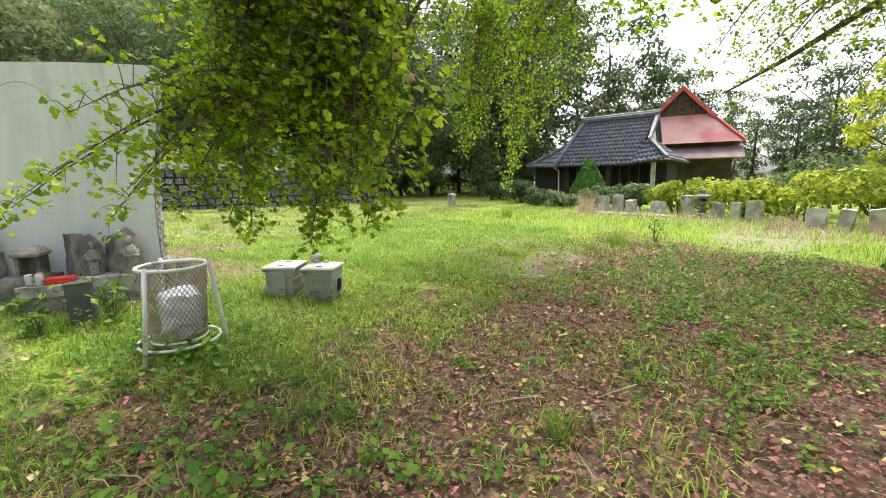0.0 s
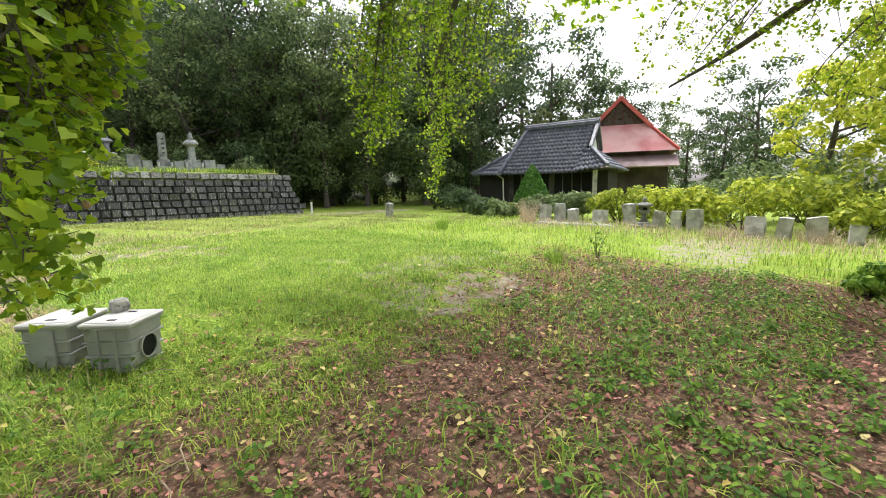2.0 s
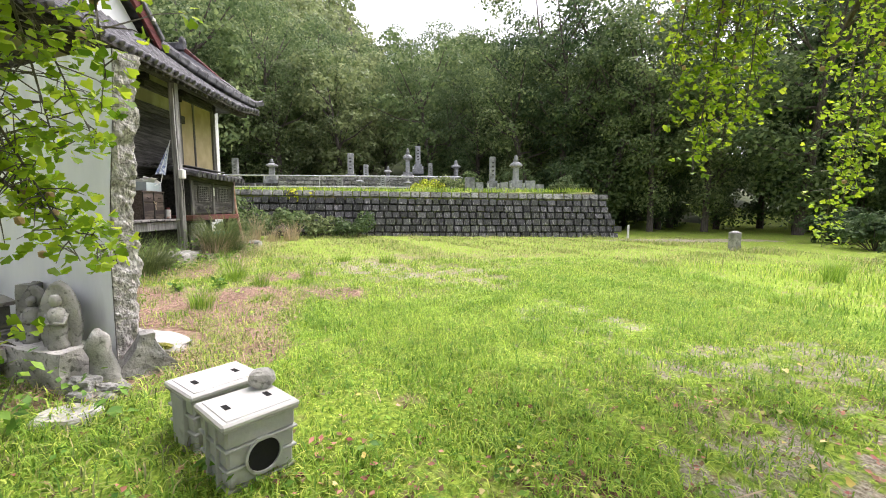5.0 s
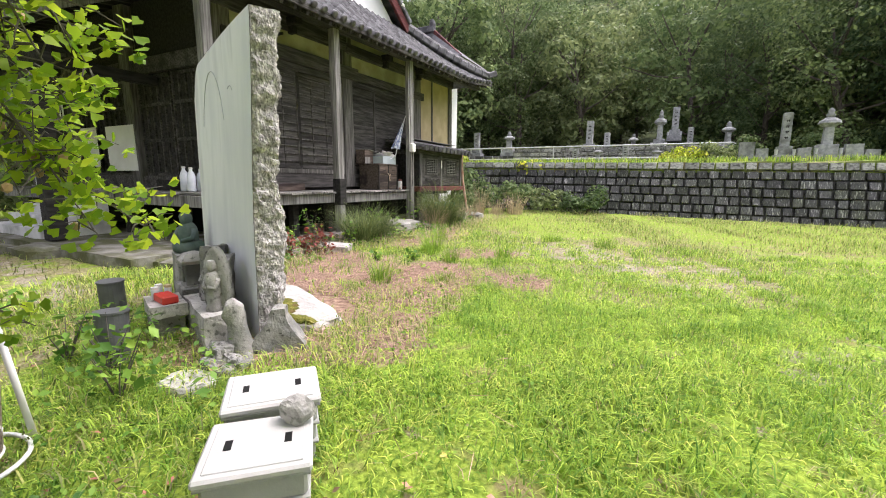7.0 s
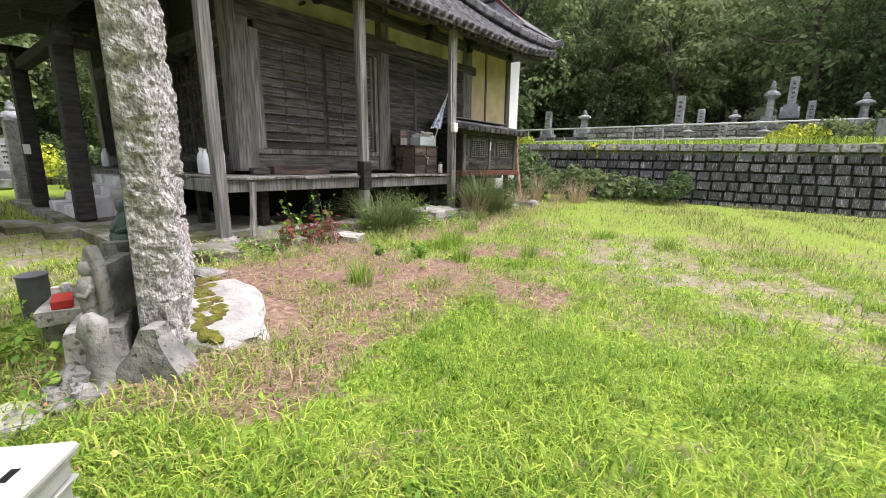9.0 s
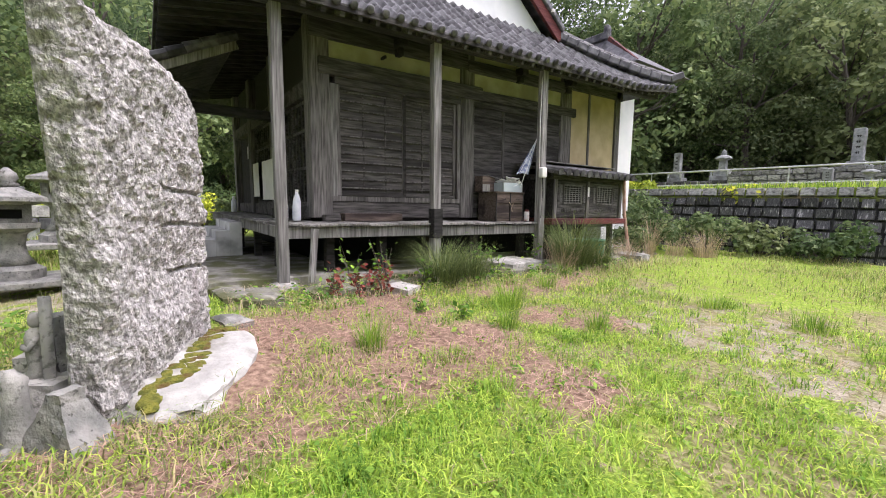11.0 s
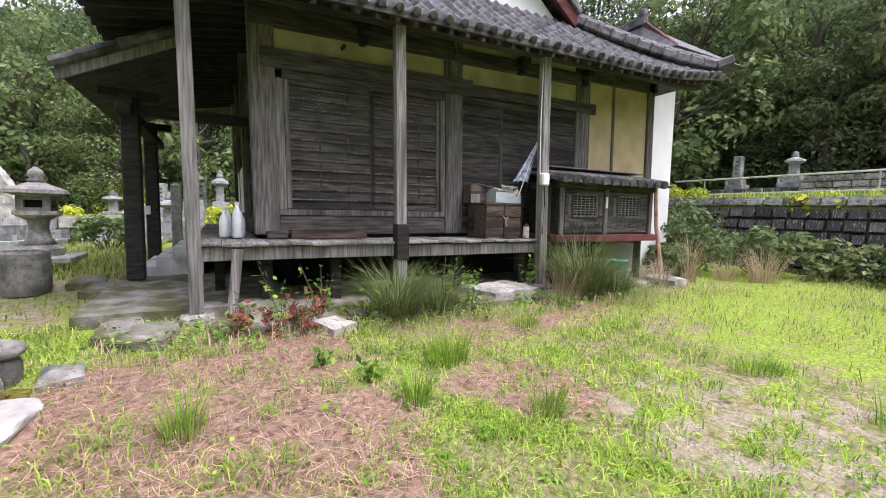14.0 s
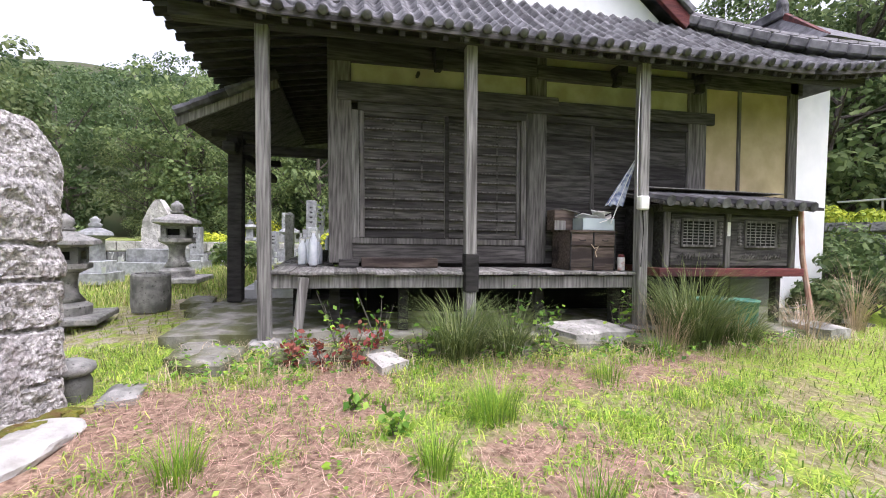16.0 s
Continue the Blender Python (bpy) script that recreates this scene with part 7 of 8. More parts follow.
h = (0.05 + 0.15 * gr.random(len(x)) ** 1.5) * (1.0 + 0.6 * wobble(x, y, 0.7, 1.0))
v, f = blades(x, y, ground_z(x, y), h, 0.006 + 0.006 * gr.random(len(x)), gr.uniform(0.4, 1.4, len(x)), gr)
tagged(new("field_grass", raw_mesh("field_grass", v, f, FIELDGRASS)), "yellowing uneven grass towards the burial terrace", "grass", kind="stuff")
x, y = field(40000, 8.0, 18.0, -6, 12, lawn_density, gr)
h = (0.06 + 0.14 * gr.random(len(x))) * (0.9 + 0.5 * wobble(x, y, 0.7, 1.0))
chunks.append(blades(x, y, ground_z(x, y), h, 0.010 + 0.008 * gr.random(len(x)), gr.uniform(0.2, 0.8, len(x)), gr))
x, y = field(60000, -9, 1.8, -3, 6.6, lambda x, y: np.clip(0.55 + 0.5 * wobble(x, y, 1.5), 0, 1) * (0.25 + 0.75 * nsmooth(-3.5, -2.0, x)) * (1 - 0.8 * nsmooth(0.2, 1.4, x) * (1 - nsmooth(2.5, 4.0, y))), gr)
h = 0.05 + 0.12 * gr.random(len(x))
v, f = blades(x, y, ground_z(x, y), h, 0.006 + 0.006 * gr.random(len(x)), gr.uniform(0.5, 1.3, len(x)), gr)
tagged(new("shade_grass", raw_mesh("shade_grass", v, f, FIELDGRASS)), "thin green grass in the shade round the shrine stones", "grass", kind="stuff")
x, y = field(26000, -20, -7, -4, 6.3, lambda x, y: 0.7 + 0.3 * wobble(x, y, 1.0), gr)
h = 0.12 + 0.25 * gr.random(len(x))
v, f = blades(x, y, ground_z(x, y), h, 0.012 + 0.010 * gr.random(len(x)), gr.uniform(0.3, 0.9, len(x)), gr)
tagged(new("field_grass", raw_mesh("field_grass", v, f, FIELDGRASS)), "rough green grass round the west graves", "grass", kind="stuff")
x, y = field(16000, WALL_X0, WALL_X1 - 0.3, 22.5, 26.5, lambda x, y: 0.6 + 0.4 * wobble(x, y, 1.0), gr)
h = 0.10 + 0.22 * gr.random(len(x))
chunks.append(blades(x, y, wall_top(0) + 0 * x - 0.05, h, 0.016 + 0.012 * gr.random(len(x)), gr.uniform(0.2, 0.7, len(x)), gr))
v, f = join(chunks)
tagged(new("lawn_grass", raw_mesh("lawn_grass", v, f, GRASS)), "bright yellow-green uneven lawn grass", "grass", kind="stuff")
# darker, taller blades in clumps through the lawn
ccx, ccy = field(2600, -1.5, 9.0, 3.2, 13.0, lambda x, y: np.clip(lawn_density(x, y) * (0.7 + 0.9 * wobble(x, y, 1.4, 7.0)) + 0.10, 0, 1) * clear_of_things(x, y), gr)
chunks = []
for a, b in zip(ccx, ccy):
    k = int(gr.integers(18, 46))
    rad = gr.uniform(0.04, 0.13)
    xx, yy = a + gr.normal(size=k) * rad, b + gr.normal(size=k) * rad
    chunks.append(blades(xx, yy, ground_z(xx, yy), gr.uniform(0.06, 0.17, k), gr.uniform(0.005, 0.010, k), gr.uniform(0.5, 1.5, k), gr))
v, f = join(chunks)
tagged(new("clumped_grass", raw_mesh("clumped_grass", v, f, TUFT)), "darker green grass clumps in the lawn", "grass", kind="stuff")
x, y = field(22000, -2.0, 11.0, 4.0, 21.0, lambda x, y: np.clip(0.25 + z_thin(x, y) + 0.35 * nsmooth(10, 14, y), 0, 1) * clear_of_things(x, y), gr)
chunks = [blades(x, y, ground_z(x, y), 0.03 + 0.09 * gr.random(len(x)), 0.003 + 0.003 * gr.random(len(x)), gr.uniform(0.4, 1.2, len(x)), gr)]
v, f = join(chunks)
tagged(new("dry_blades", raw_mesh("dry_blades", v, f, DRYGRASS)), "dead straw-coloured blades through worn turf", "grass", kind="stuff")
# grass sprigs and weeds inside the leaf litter
chunks = []
cx, cy = field(900, -1.5, 9.5, -3.5, 5.0, lambda x, y: np.clip(0.35 + 0.6 * wobble(x, y, 1.3, 6.0), 0, 1), gr)
for a, b in zip(cx, cy):
    k = int(gr.integers(10, 26))
    xx, yy = a + gr.normal(size=k) * 0.05, b + gr.normal(size=k) * 0.05
    chunks.append(blades(xx, yy, ground_z(xx, yy), gr.uniform(0.04, 0.11, k), gr.uniform(0.003, 0.006, k), gr.uniform(0.5, 1.4, k), gr))
v, f = join(chunks)
tagged(new("grass_sprigs", raw_mesh("grass_sprigs", v, f, WEED)), "scattered green grass sprigs in leaf litter", "grass", kind="stuff")


def rosettes(cx, cy, leaf, r, count=(7, 15), rise=0.09, spreadr=0.09):
    ps, ns, ss = [], [], []
    for a, b in zip(cx, cy):
        k = int(r.integers(*count))
        s = r.uniform(0.6, 1.4)
        ang = r.uniform(0, 2 * np.pi, k)
        d = r.uniform(0.2, 1, k) * spreadr * s
        z = gz(a, b) + 0.015 + r.random(k) * rise * s
        ps.append(np.stack([a + d * np.cos(ang), b + d * np.sin(ang), z], 1))
        ns.append(np.stack([0.5 * np.cos(ang), 0.5 * np.sin(ang), np.ones(k)], 1) + r.normal(size=(k, 3)) * 0.25)
        ss.append(r.uniform(0.6, 1.3, k) * leaf * s)
    return place(LEAF4, np.concatenate(ps), np.concatenate(ns), np.concatenate(ss), None, r)


def weed_density(x, y):
    band = blob(x, y, 7.0, 1.8, 2.6, 1.8) + 0.8 * blob(x, y, 4.6, 1.0, 2.0, 1.0)
    return np.clip((0.10 + 0.3 * wobble(x, y, 1.6, 3.0)) * z_litter(x, y) + 0.8 * band + 0.16 * blob(x, y, 0.6, 2.6, 1.6, 2.2), 0, 1)


cx, cy = field(8000, -1.5, 10, -3.5, 5.0, weed_density, gr)
tagged(new("ground_weeds", raw_mesh("ground_weeds", *rosettes(cx, cy, 0.042, gr, (9, 20), rise=0.08, spreadr=0.08), WEED)), "low dark-green broadleaf weeds on the litter", "weeds", kind="stuff")
cx, cy = field(260, -2.2, 1.2, 1.5, 5.6, lambda x, y: 0.6 + 0 * x, gr)
tagged(new("ground_weeds", raw_mesh("ground_weeds", *rosettes(cx, cy, 0.062, gr, (9, 18), rise=0.20, spreadr=0.12), WEED)), "leafy green weeds round the shrine stones", "weeds", kind="stuff")
cx, cy = field(420, -2.5, -1.3, 6.9, 15.5, lambda x, y: 0.5 + 0.4 * wobble(x, y, 2.0), gr)
tagged(new("ground_weeds", raw_mesh("ground_weeds", *rosettes(cx, cy, 0.06, gr, rise=0.16, spreadr=0.10), WEED)), "mixed green weeds along the hall's edging stones", "weeds", kind="stuff")
cx, cy = field(260, -1.5, 2.0, 6.8, 11.5, lambda x, y: 0.5 + 0 * x, gr)
tagged(new("ground_weeds", raw_mesh("ground_weeds", *rosettes(cx, cy, 0.045, gr, rise=0.05, spreadr=0.07), TUFT)), "small weeds through the dry straw", "weeds", kind="stuff")
x, y = field(7000, -2.7, -1.3, 6.9, 17.5, lambda x, y: 0.5 + 0.4 * wobble(x, y, 2.0), gr)
tagged(new("dry_blades", raw_mesh("dry_blades", *blades(x, y, ground_z(x, y), 0.08 + 0.22 * gr.random(len(x)), 0.004 + 0.004 * gr.random(len(x)), gr.uniform(0.4, 1.2, len(x)), gr), DRYGRASS)), "dead grass along the hall's edging stones", "grass", kind="stuff")
cx, cy = field(900, 1.0, 8.0, 4.0, 12.0, lambda x, y: 0.5 + 0 * x, gr)
tagged(new("ground_weeds", raw_mesh("ground_weeds", *rosettes(cx, cy, 0.035, gr, rise=0.04, spreadr=0.06), TUFT)), "tiny clover-like weeds in the lawn", "weeds", kind="stuff")
x, y = field(9000, 12.5, 16.0, -4.0, 9.5, lambda x, y: 0.35 + 0.5 * nsmooth(13.0, 15.2, x) * (0.6 + 0.4 * wobble(x, y, 1.2)), gr)
tagged(new("dry_blades", raw_mesh("dry_blades", *blades(x, y, ground_z(x, y), 0.08 + 0.28 * gr.random(len(x)), 0.007 + 0.006 * gr.random(len(x)), gr.uniform(0.4, 1.3, len(x)), gr), DRYGRASS)), "pale dead grass before the standing stones", "grass", kind="stuff")
# fallen leaves and straw
x, y = field(52000, -1.5, 10, -4, 5.2, lambda x, y: 0.04 + 0.96 * z_litter(x, y), gr)
n = len(x)
pos = np.stack([x, y, ground_z(x, y) + 0.022 + 0.018 * gr.random(n)], 1)
v, f = place(LEAF4, pos, np.array([0, 0, 1.0]) + gr.normal(size=(n, 3)) * 0.38, gr.uniform(0.022, 0.060, n), None, gr)
tagged(new("leaf_litter", raw_mesh("leaf_litter", v, f, LITTER)), "fallen reddish-brown leaves on bare earth", "leaf litter", kind="stuff")
x, y = field(2600, -1.5, 10, -4, 5.5, lambda x, y: 0.08 + 0.7 * z_litter(x, y), gr)
n = len(x)
pos = np.stack([x, y, ground_z(x, y) + 0.045 + 0.02 * gr.random(n)], 1)
v, f = place(FAN, pos, np.array([0, 0, 1.0]) + gr.normal(size=(n, 3)) * 0.35, gr.uniform(0.03, 0.065, n), None, gr)
tagged(new("fallen_ginkgo_leaves", raw_mesh("fallen_ginkgo_leaves", v, f, YELLOWLEAF)), "fallen pale-yellow fan-shaped leaves", "leaf litter", kind="stuff")
x, y = field(95000, -3, 4, 5, 14, lambda x, y: np.clip(z_straw(x, y) - 0.1, 0.02, 1) * clear_of_things(x, y), gr)
n = len(x)
pos = np.stack([x, y, ground_z(x, y) + 0.02 + 0.03 * gr.random(n)], 1)
NEEDLE = (np.array([(-0.013, -0.5, 0), (0.013, -0.5, 0), (0.009, 0.5, 0.06), (-0.009, 0.5, 0.06)], np.float32), np.array([(0, 1, 2), (0, 2, 3)]))
v, f = place(NEEDLE, pos, np.array([0, 0, 1.0]) + gr.normal(size=(n, 3)) * 0.22, gr.uniform(0.06, 0.17, n), None, gr)
tagged(new("dry_straw", raw_mesh("dry_straw", v, f, STRAW)), "matted pinkish-brown dead needles and straw", "straw", kind="stuff")


def grass_tuft(x, y, h, n, spread_r, material, label, seed, droop=0.9, width=0.008, z=None, name="grass_tuft"):
    r = np.random.default_rng(seed)
    chunks = []
    a = r.uniform(0, 2 * np.pi, n)
    d = spread_r * np.sqrt(r.random(n))
    bx, by = x + 0.35 * d * np.cos(a), y + 0.35 * d * np.sin(a)
    hh = h * r.uniform(0.5, 1.1, n)
    a2 = a + r.normal(size=n) * 0.5
    bend = droop * r.uniform(0.3, 1.0, n)
    z0 = ground_z(bx, by) - 0.02 if z is None else np.full(n, z)
    ww = width * r.uniform(0.6, 1.3, n)
    side = np.stack([-np.sin(a2), np.cos(a2), 0 * a], 1) * (ww / 2)[:, None]
    fwd = np.stack([np.cos(a2), np.sin(a2), 0 * a], 1)
    rows = []
    for u in (0, 0.35, 0.7, 1.0):
        c = np.stack([bx, by, z0], 1) + fwd * (bend * hh * u ** 1.8 * 0.8)[:, None] + np.array([0, 0, 1]) * (hh * (u - 0.42 * bend * u ** 2.5))[:, None]
        wv = 1 - 0.85 * u
        rows += [c - side * wv, c + side * wv]
    v = np.stack(rows, 1).reshape(-1, 3)
    q = [(0, 1, 3), (0, 3, 2), (2, 3, 5), (2, 5, 4), (4, 5, 7), (4, 7, 6)]
    f = (np.array(q)[None] + (np.arange(n) * 8)[:, None, None]).reshape(-1, 3)
    return tagged(new(name, raw_mesh(name, v, f, material)), label, "grass tuft", "grass tufts")


GT = "green tuft of long grass in the yard"
for k, (x, y, h, n, s) in enumerate(((0.25, 7.82, 0.42, 170, 0.4), (0.45, 9.4, 0.40, 140, 0.35), (-0.22, 10.05, 0.55, 230, 0.55), (1.05, 10.2, 0.35, 120, 0.4), (0.9, 8.3, 0.15, 240, 0.6), (1.5, 7.3, 0.14, 260, 0.7), (2.4, 12.4, 0.35, 160, 0.6), (-0.9, 11.6, 0.35, 160, 0.6),
                                     (1.3, 12.6, 0.32, 140, 0.6), (8.2, 4.2, 0.5, 160, 0.4), (11.0, 9.6, 0.7, 220, 0.5), (2.0, 1.3, 0.2, 140, 0.3), (0.2, 1.9, 0.22, 200, 0.4), (-0.6, 3.0, 0.3, 220, 0.5), (1.2, 2.9, 0.2, 160, 0.4), (-1.6, 12.9, 0.4, 150, 0.5))):
    grass_tuft(x, y, h, n, s, TUFT, GT, 200 + k, 0.8)
for k, (x, y, h, n, s) in enumerate(((-1.95, 10.2, 1.05, 700, 0.8), (-2.0, 10.85, 0.95, 420, 0.7), (-2.05, 13.75, 1.55, 1000, 1.0), (-2.0, 14.5, 0.95, 360, 0.8))):
    grass_tuft(x, y, h, n, s, OLIVE, "tall arching grey-green grass clump against the veranda", 230 + k, 1.25, 0.012)
for k, (x, y, h, n, s) in enumerate(((-1.9, 13.2, 0.9, 160, 0.8), (-2.2, 14.4, 0.8, 180, 0.9), (-2.3, 16.2, 0.8, 220, 0.8), (-2.4, 17.5, 1.5, 130, 0.35), (-1.6, 19.0, 1.1, 220, 0.8), (-2.2, 18.6, 0.8, 150, 0.8), (16.0, 9.6, 1.1, 260, 0.8), (15.0, 9.0, 0.7, 220, 0.8), (15.2, 0.9, 0.6, 260, 1.2), (14.7, -1.0, 0.6, 260, 1.2), (14.9, 2.8, 0.6, 260, 1.2), (14.5, -3.2, 0.7, 260, 1.2))):
    grass_tuft(x, y, h, n, s, DRYGRASS, "dry straw-coloured grass clump", 240 + k, 0.9, 0.010)


def stalk_plant(x, y, h, seed, leaf_mat, label, name="wild_stalk", n=6, leaf=0.09, z=None):
    r = np.random.default_rng(seed)
    t = thing(name, label, "weed", (x, y, gz(x, y) - 0.02 if z is None else z), group="stalk weeds")
    bm = bmesh.new()
    ps = []
    for k in range(n):
        a = r.uniform(0, 2 * np.pi)
        q = h * r.uniform(0.6, 1.1)
        tip = Vector((math.cos(a) * 0.35 * q, math.sin(a) * 0.35 * q, q))
        tube(bm, [(0, 0, 0), tip * 0.5 + Vector((0, 0, 0.08 * q)), tip], [0.006, 0.005, 0.002], 4)
        for j in range(9):
            u = 0.25 + 0.75 * j / 8
            ps.append(tuple(tip * u + Vector(r.normal(size=3) * 0.045)))
    part("stem_mass", bm, TWIG, t)["kind"] = "stuff"
    p = np.array(ps)
    ob = new("leaves", raw_mesh("leaves", *place(LEAF4, p, np.array([0, 0, 0.8]) + r.normal(size=p.shape) * 0.5, leaf * r.uniform(0.6, 1.3, len(p)), None, r), leaf_mat))
    ob.parent = t


for k, (x, y, h, m) in enumerate(((-2.35, 8.75, 0.75, WEED), (-2.25, 9.25, 0.8, WEED), (-1.95, 8.9, 0.5, REDLEAF), (-1.75, 8.6, 0.38, REDLEAF), (-2.0, 8.3, 0.4, WEED), (-2.3, 11.1, 0.8, WEED), (-2.3, 12.7, 0.7, WEED), (0.5, 4.75, 0.45, WEED), (0.1, 4.9, 0.5, WEED), (-0.4, 4.85, 0.4, WEED), (9.3, 3.9, 0.6, WEED), (-2.9, 12.0, 0.5, WEED),
                                  (-0.1, 9.2, 0.18, WEED), (-0.6, 8.9, 0.2, WEED), (-1.85, 8.25, 0.42, REDLEAF), (-1.7, 8.95, 0.36, REDLEAF), (-2.05, 9.15, 0.40, REDLEAF), (-1.95, 11.4, 0.6, WEED), (-1.9, 9.75, 0.5, WEED))):
    stalk_plant(x, y, h, 300 + k, m, "dark red leafy weed by the veranda" if m is REDLEAF else "leafy green stalk weed")
brg = thing("dead_twigs", "heap of dead brown twigs on the litter", "twigs", (7.4, 0.0, 0.0))
for k in range(40):
    a = gr.uniform(0, 2 * np.pi)
    b = Vector((gr.normal() * 0.3, gr.normal() * 0.25, 0.02))
    part("twig", tube(bmesh.new(), [b, b + Vector((0.3 * math.cos(a), 0.3 * math.sin(a), 0.14)), b + Vector((0.5 * math.cos(a), 0.5 * math.sin(a), gr.uniform(0.1, 0.4)))], [0.006, 0.005, 0.002], 4), LITTER, brg)

chunks = bmesh.new()
for k in range(90):
    a = gr.uniform(0, 2 * np.pi)
    bx, by, q = gr.uniform(-0.5, 9), gr.uniform(-2.5, 4.2), gr.uniform(0.12, 0.5)
    z0 = gz(bx, by) + 0.05
    tube(chunks, [(bx, by, z0), (bx + 0.5 * q * math.cos(a + 0.15), by + 0.5 * q * math.sin(a + 0.15), z0 + 0.02), (bx + q * math.cos(a), by + q * math.sin(a), z0 - 0.01)], [0.005, 0.004, 0.002], 4)
single("fallen_twigs", chunks, DRYGRASS, "pale fallen twigs over the leaf litter", "twigs", kind="stuff")

# ---- the ginkgo under which the walk begins ----
ginkgo = thing("ginkgo_tree", "large ginkgo tree with low hanging yellow-green sprays", "tree", (3.6, -4.2, 0.0))
TRUNK = Vector((3.6, -4.2, 0))
part("trunk", roughen(tube(bmesh.new(), [TRUNK + Vector((0, 0, -0.3)), TRUNK + Vector((0, 0, 0.4)), TRUNK + Vector((0.05, 0.1, 2.5)), TRUNK + Vector((0.1, 0.2, 5.5)), TRUNK + Vector((0.1, 0.1, 10))], [0.62, 0.46, 0.38, 0.28, 0.08], 14), 0.04, 2.0), BARK, ginkgo, world_space=True)
gk = np.random.default_rng(23)
LV = [[], [], []]
twigs = bmesh.new()
nuts = bmesh.new()


def spray(a, b, count, width, sag=0.25, size=0.085, thick=0.012):
    """A drooping twig from a to b with fan leaves in spur clusters and short side shoots."""
    a, b = Vector(a), Vector(b)
    pts = [a.lerp(b, u) + Vector((0, 0, sag * math.sin(math.pi * u))) for u in (0, 0.25, 0.5, 0.75, 1)]
    tube(twigs, pts, [thick, thick * 0.8, thick * 0.6, thick * 0.4, 0.002], 5)
    spurs = max(3, int(count * 1.8) // 6)
    for k in range(spurs):
        u = (k + gk.random()) / spurs
        c = a.lerp(b, u) + Vector((0, 0, sag * math.sin(math.pi * u)))
        off = Vector(gk.normal(size=3) * width * (0.35 + 0.65 * math.sin(math.pi * min(1, 0.12 + u * 0.88))))
        off.z *= 0.8
        p = c + off
        if off.length > 0.06:
            tube(twigs, [c, c.lerp(p, 0.6) + Vector((0, 0, 0.02)), p], [0.004, 0.003, 0.0015], 3)
        m = 6
        d = gk.normal(size=(m, 3))
        d[:, 2] -= 0.35
        d /= np.linalg.norm(d, axis=1, keepdims=True)
        pos = np.array(p)[None] + d * size * 0.6
        nrm = np.cross(d, gk.normal(size=(m, 3))) + np.array([0.25, -0.45, 0.9])
        LV[0].append(pos)
        LV[1].append(nrm)
        LV[2].append(d)
        if gk.random() < 0.06 and size > 0.07:
            rock(nuts, p + Vector((0, 0, -0.05)), (0.017, 0.017, 0.02), k, 1, 0.02)


def limb(pts, r0, r1):
    n = len(pts)
    part("limb", tube(bmesh.new(), pts, [r0 + (r1 - r0) * i / (n - 1) for i in range(n)], 8), TWIG, ginkgo, world_space=True)


top = TRUNK + Vector((0, 0, 4.2))
limb([top, (1.6, -1.0, 4.8), (0.7, 1.6, 4.0), (1.0, 3.0, 3.1), (1.2, 4.0, 2.2)], 0.13, 0.02)
limb([top + Vector((0, 0, 0.4)), (4.4, -1.0, 5.4), (5.4, 2.2, 5.0), (6.1, 4.6, 4.1), (6.5, 5.6, 3.1)], 0.13, 0.02)
limb([top + Vector((0, 0, -0.5)), (6.2, -2.0, 4.4), (8.0, 0.2, 4.0), (8.6, 1.8, 3.3), (7.9, 2.4, 2.8)], 0.11, 0.015)
limb([top + Vector((0, 0, 0.8)), (3.2, -1.0, 5.6), (2.8, 2.0, 4.8), (2.6, 4.0, 3.5)], 0.10, 0.015)
# low spray beside the path
for k in range(46):
    u = k / 45
    e = Vector((0.75 + 0.95 * gk.random(), 2.6 + 1.9 * gk.random(), 0.95 + 1.9 * math.sqrt(gk.random())))
    o = e + Vector((-0.25 + 0.5 * gk.random(), -0.75 + 0.3 * gk.random(), 0.75 + 0.7 * gk.random()))
    spray(o, e, 190, 0.17, 0.12, 0.08)
for e, c in (((1.47, 3.5, 0.95), 130), ((1.36, 4.64, 1.30), 150), ((1.28, 4.38, 1.62), 130), ((1.2, 4.2, 1.0), 110), ((1.1, 4.0, 1.9), 120), ((1.55, 2.7, 1.15), 120), ((1.68, 2.9, 1.6), 110), ((1.3, 3.9, 2.3), 120)):
    spray((e[0] - 0.35, e[1] - 1.2, e[2] + 0.75), e, c * 2, 0.15, 0.14, 0.085)
for e in ((-0.45, 3.9, 1.28), (-0.3, 3.6, 1.42), (0.1, 3.7, 1.22), (0.3, 3.3, 1.55), (0.55, 3.5, 1.35), (0.0, 3.2, 1.9), (0.75, 3.0, 1.25)):
    spray((1.0, 2.9, 2.2), e, 150, 0.14, 0.10, 0.085)
for e in ((2.3, 4.4, 2.62), (2.5, 4.1, 2.75), (2.0, 4.2, 2.85)):
    spray((2.3, 3.4, 3.7), e, 70, 0.12, 0.1, 0.088)
for k in range(8):
    spray((1.3 + 0.2 * gk.random(), 2.0, 3.7), (1.5 + 0.9 * gk.random(), 3.2 + 0.9 * gk.random(), 2.6 + 0.4 * gk.random()), 80, 0.2, 0.1, 0.088)
for k in range(22):
    e = Vector((2.3 + 3.0 * gk.random(), 3.3 + 1.2 * gk.random(), 3.05 + 0.5 * gk.random()))
    spray(e + Vector((-0.2, -0.9, 0.9)), e, 90, 0.2, 0.1, 0.085)
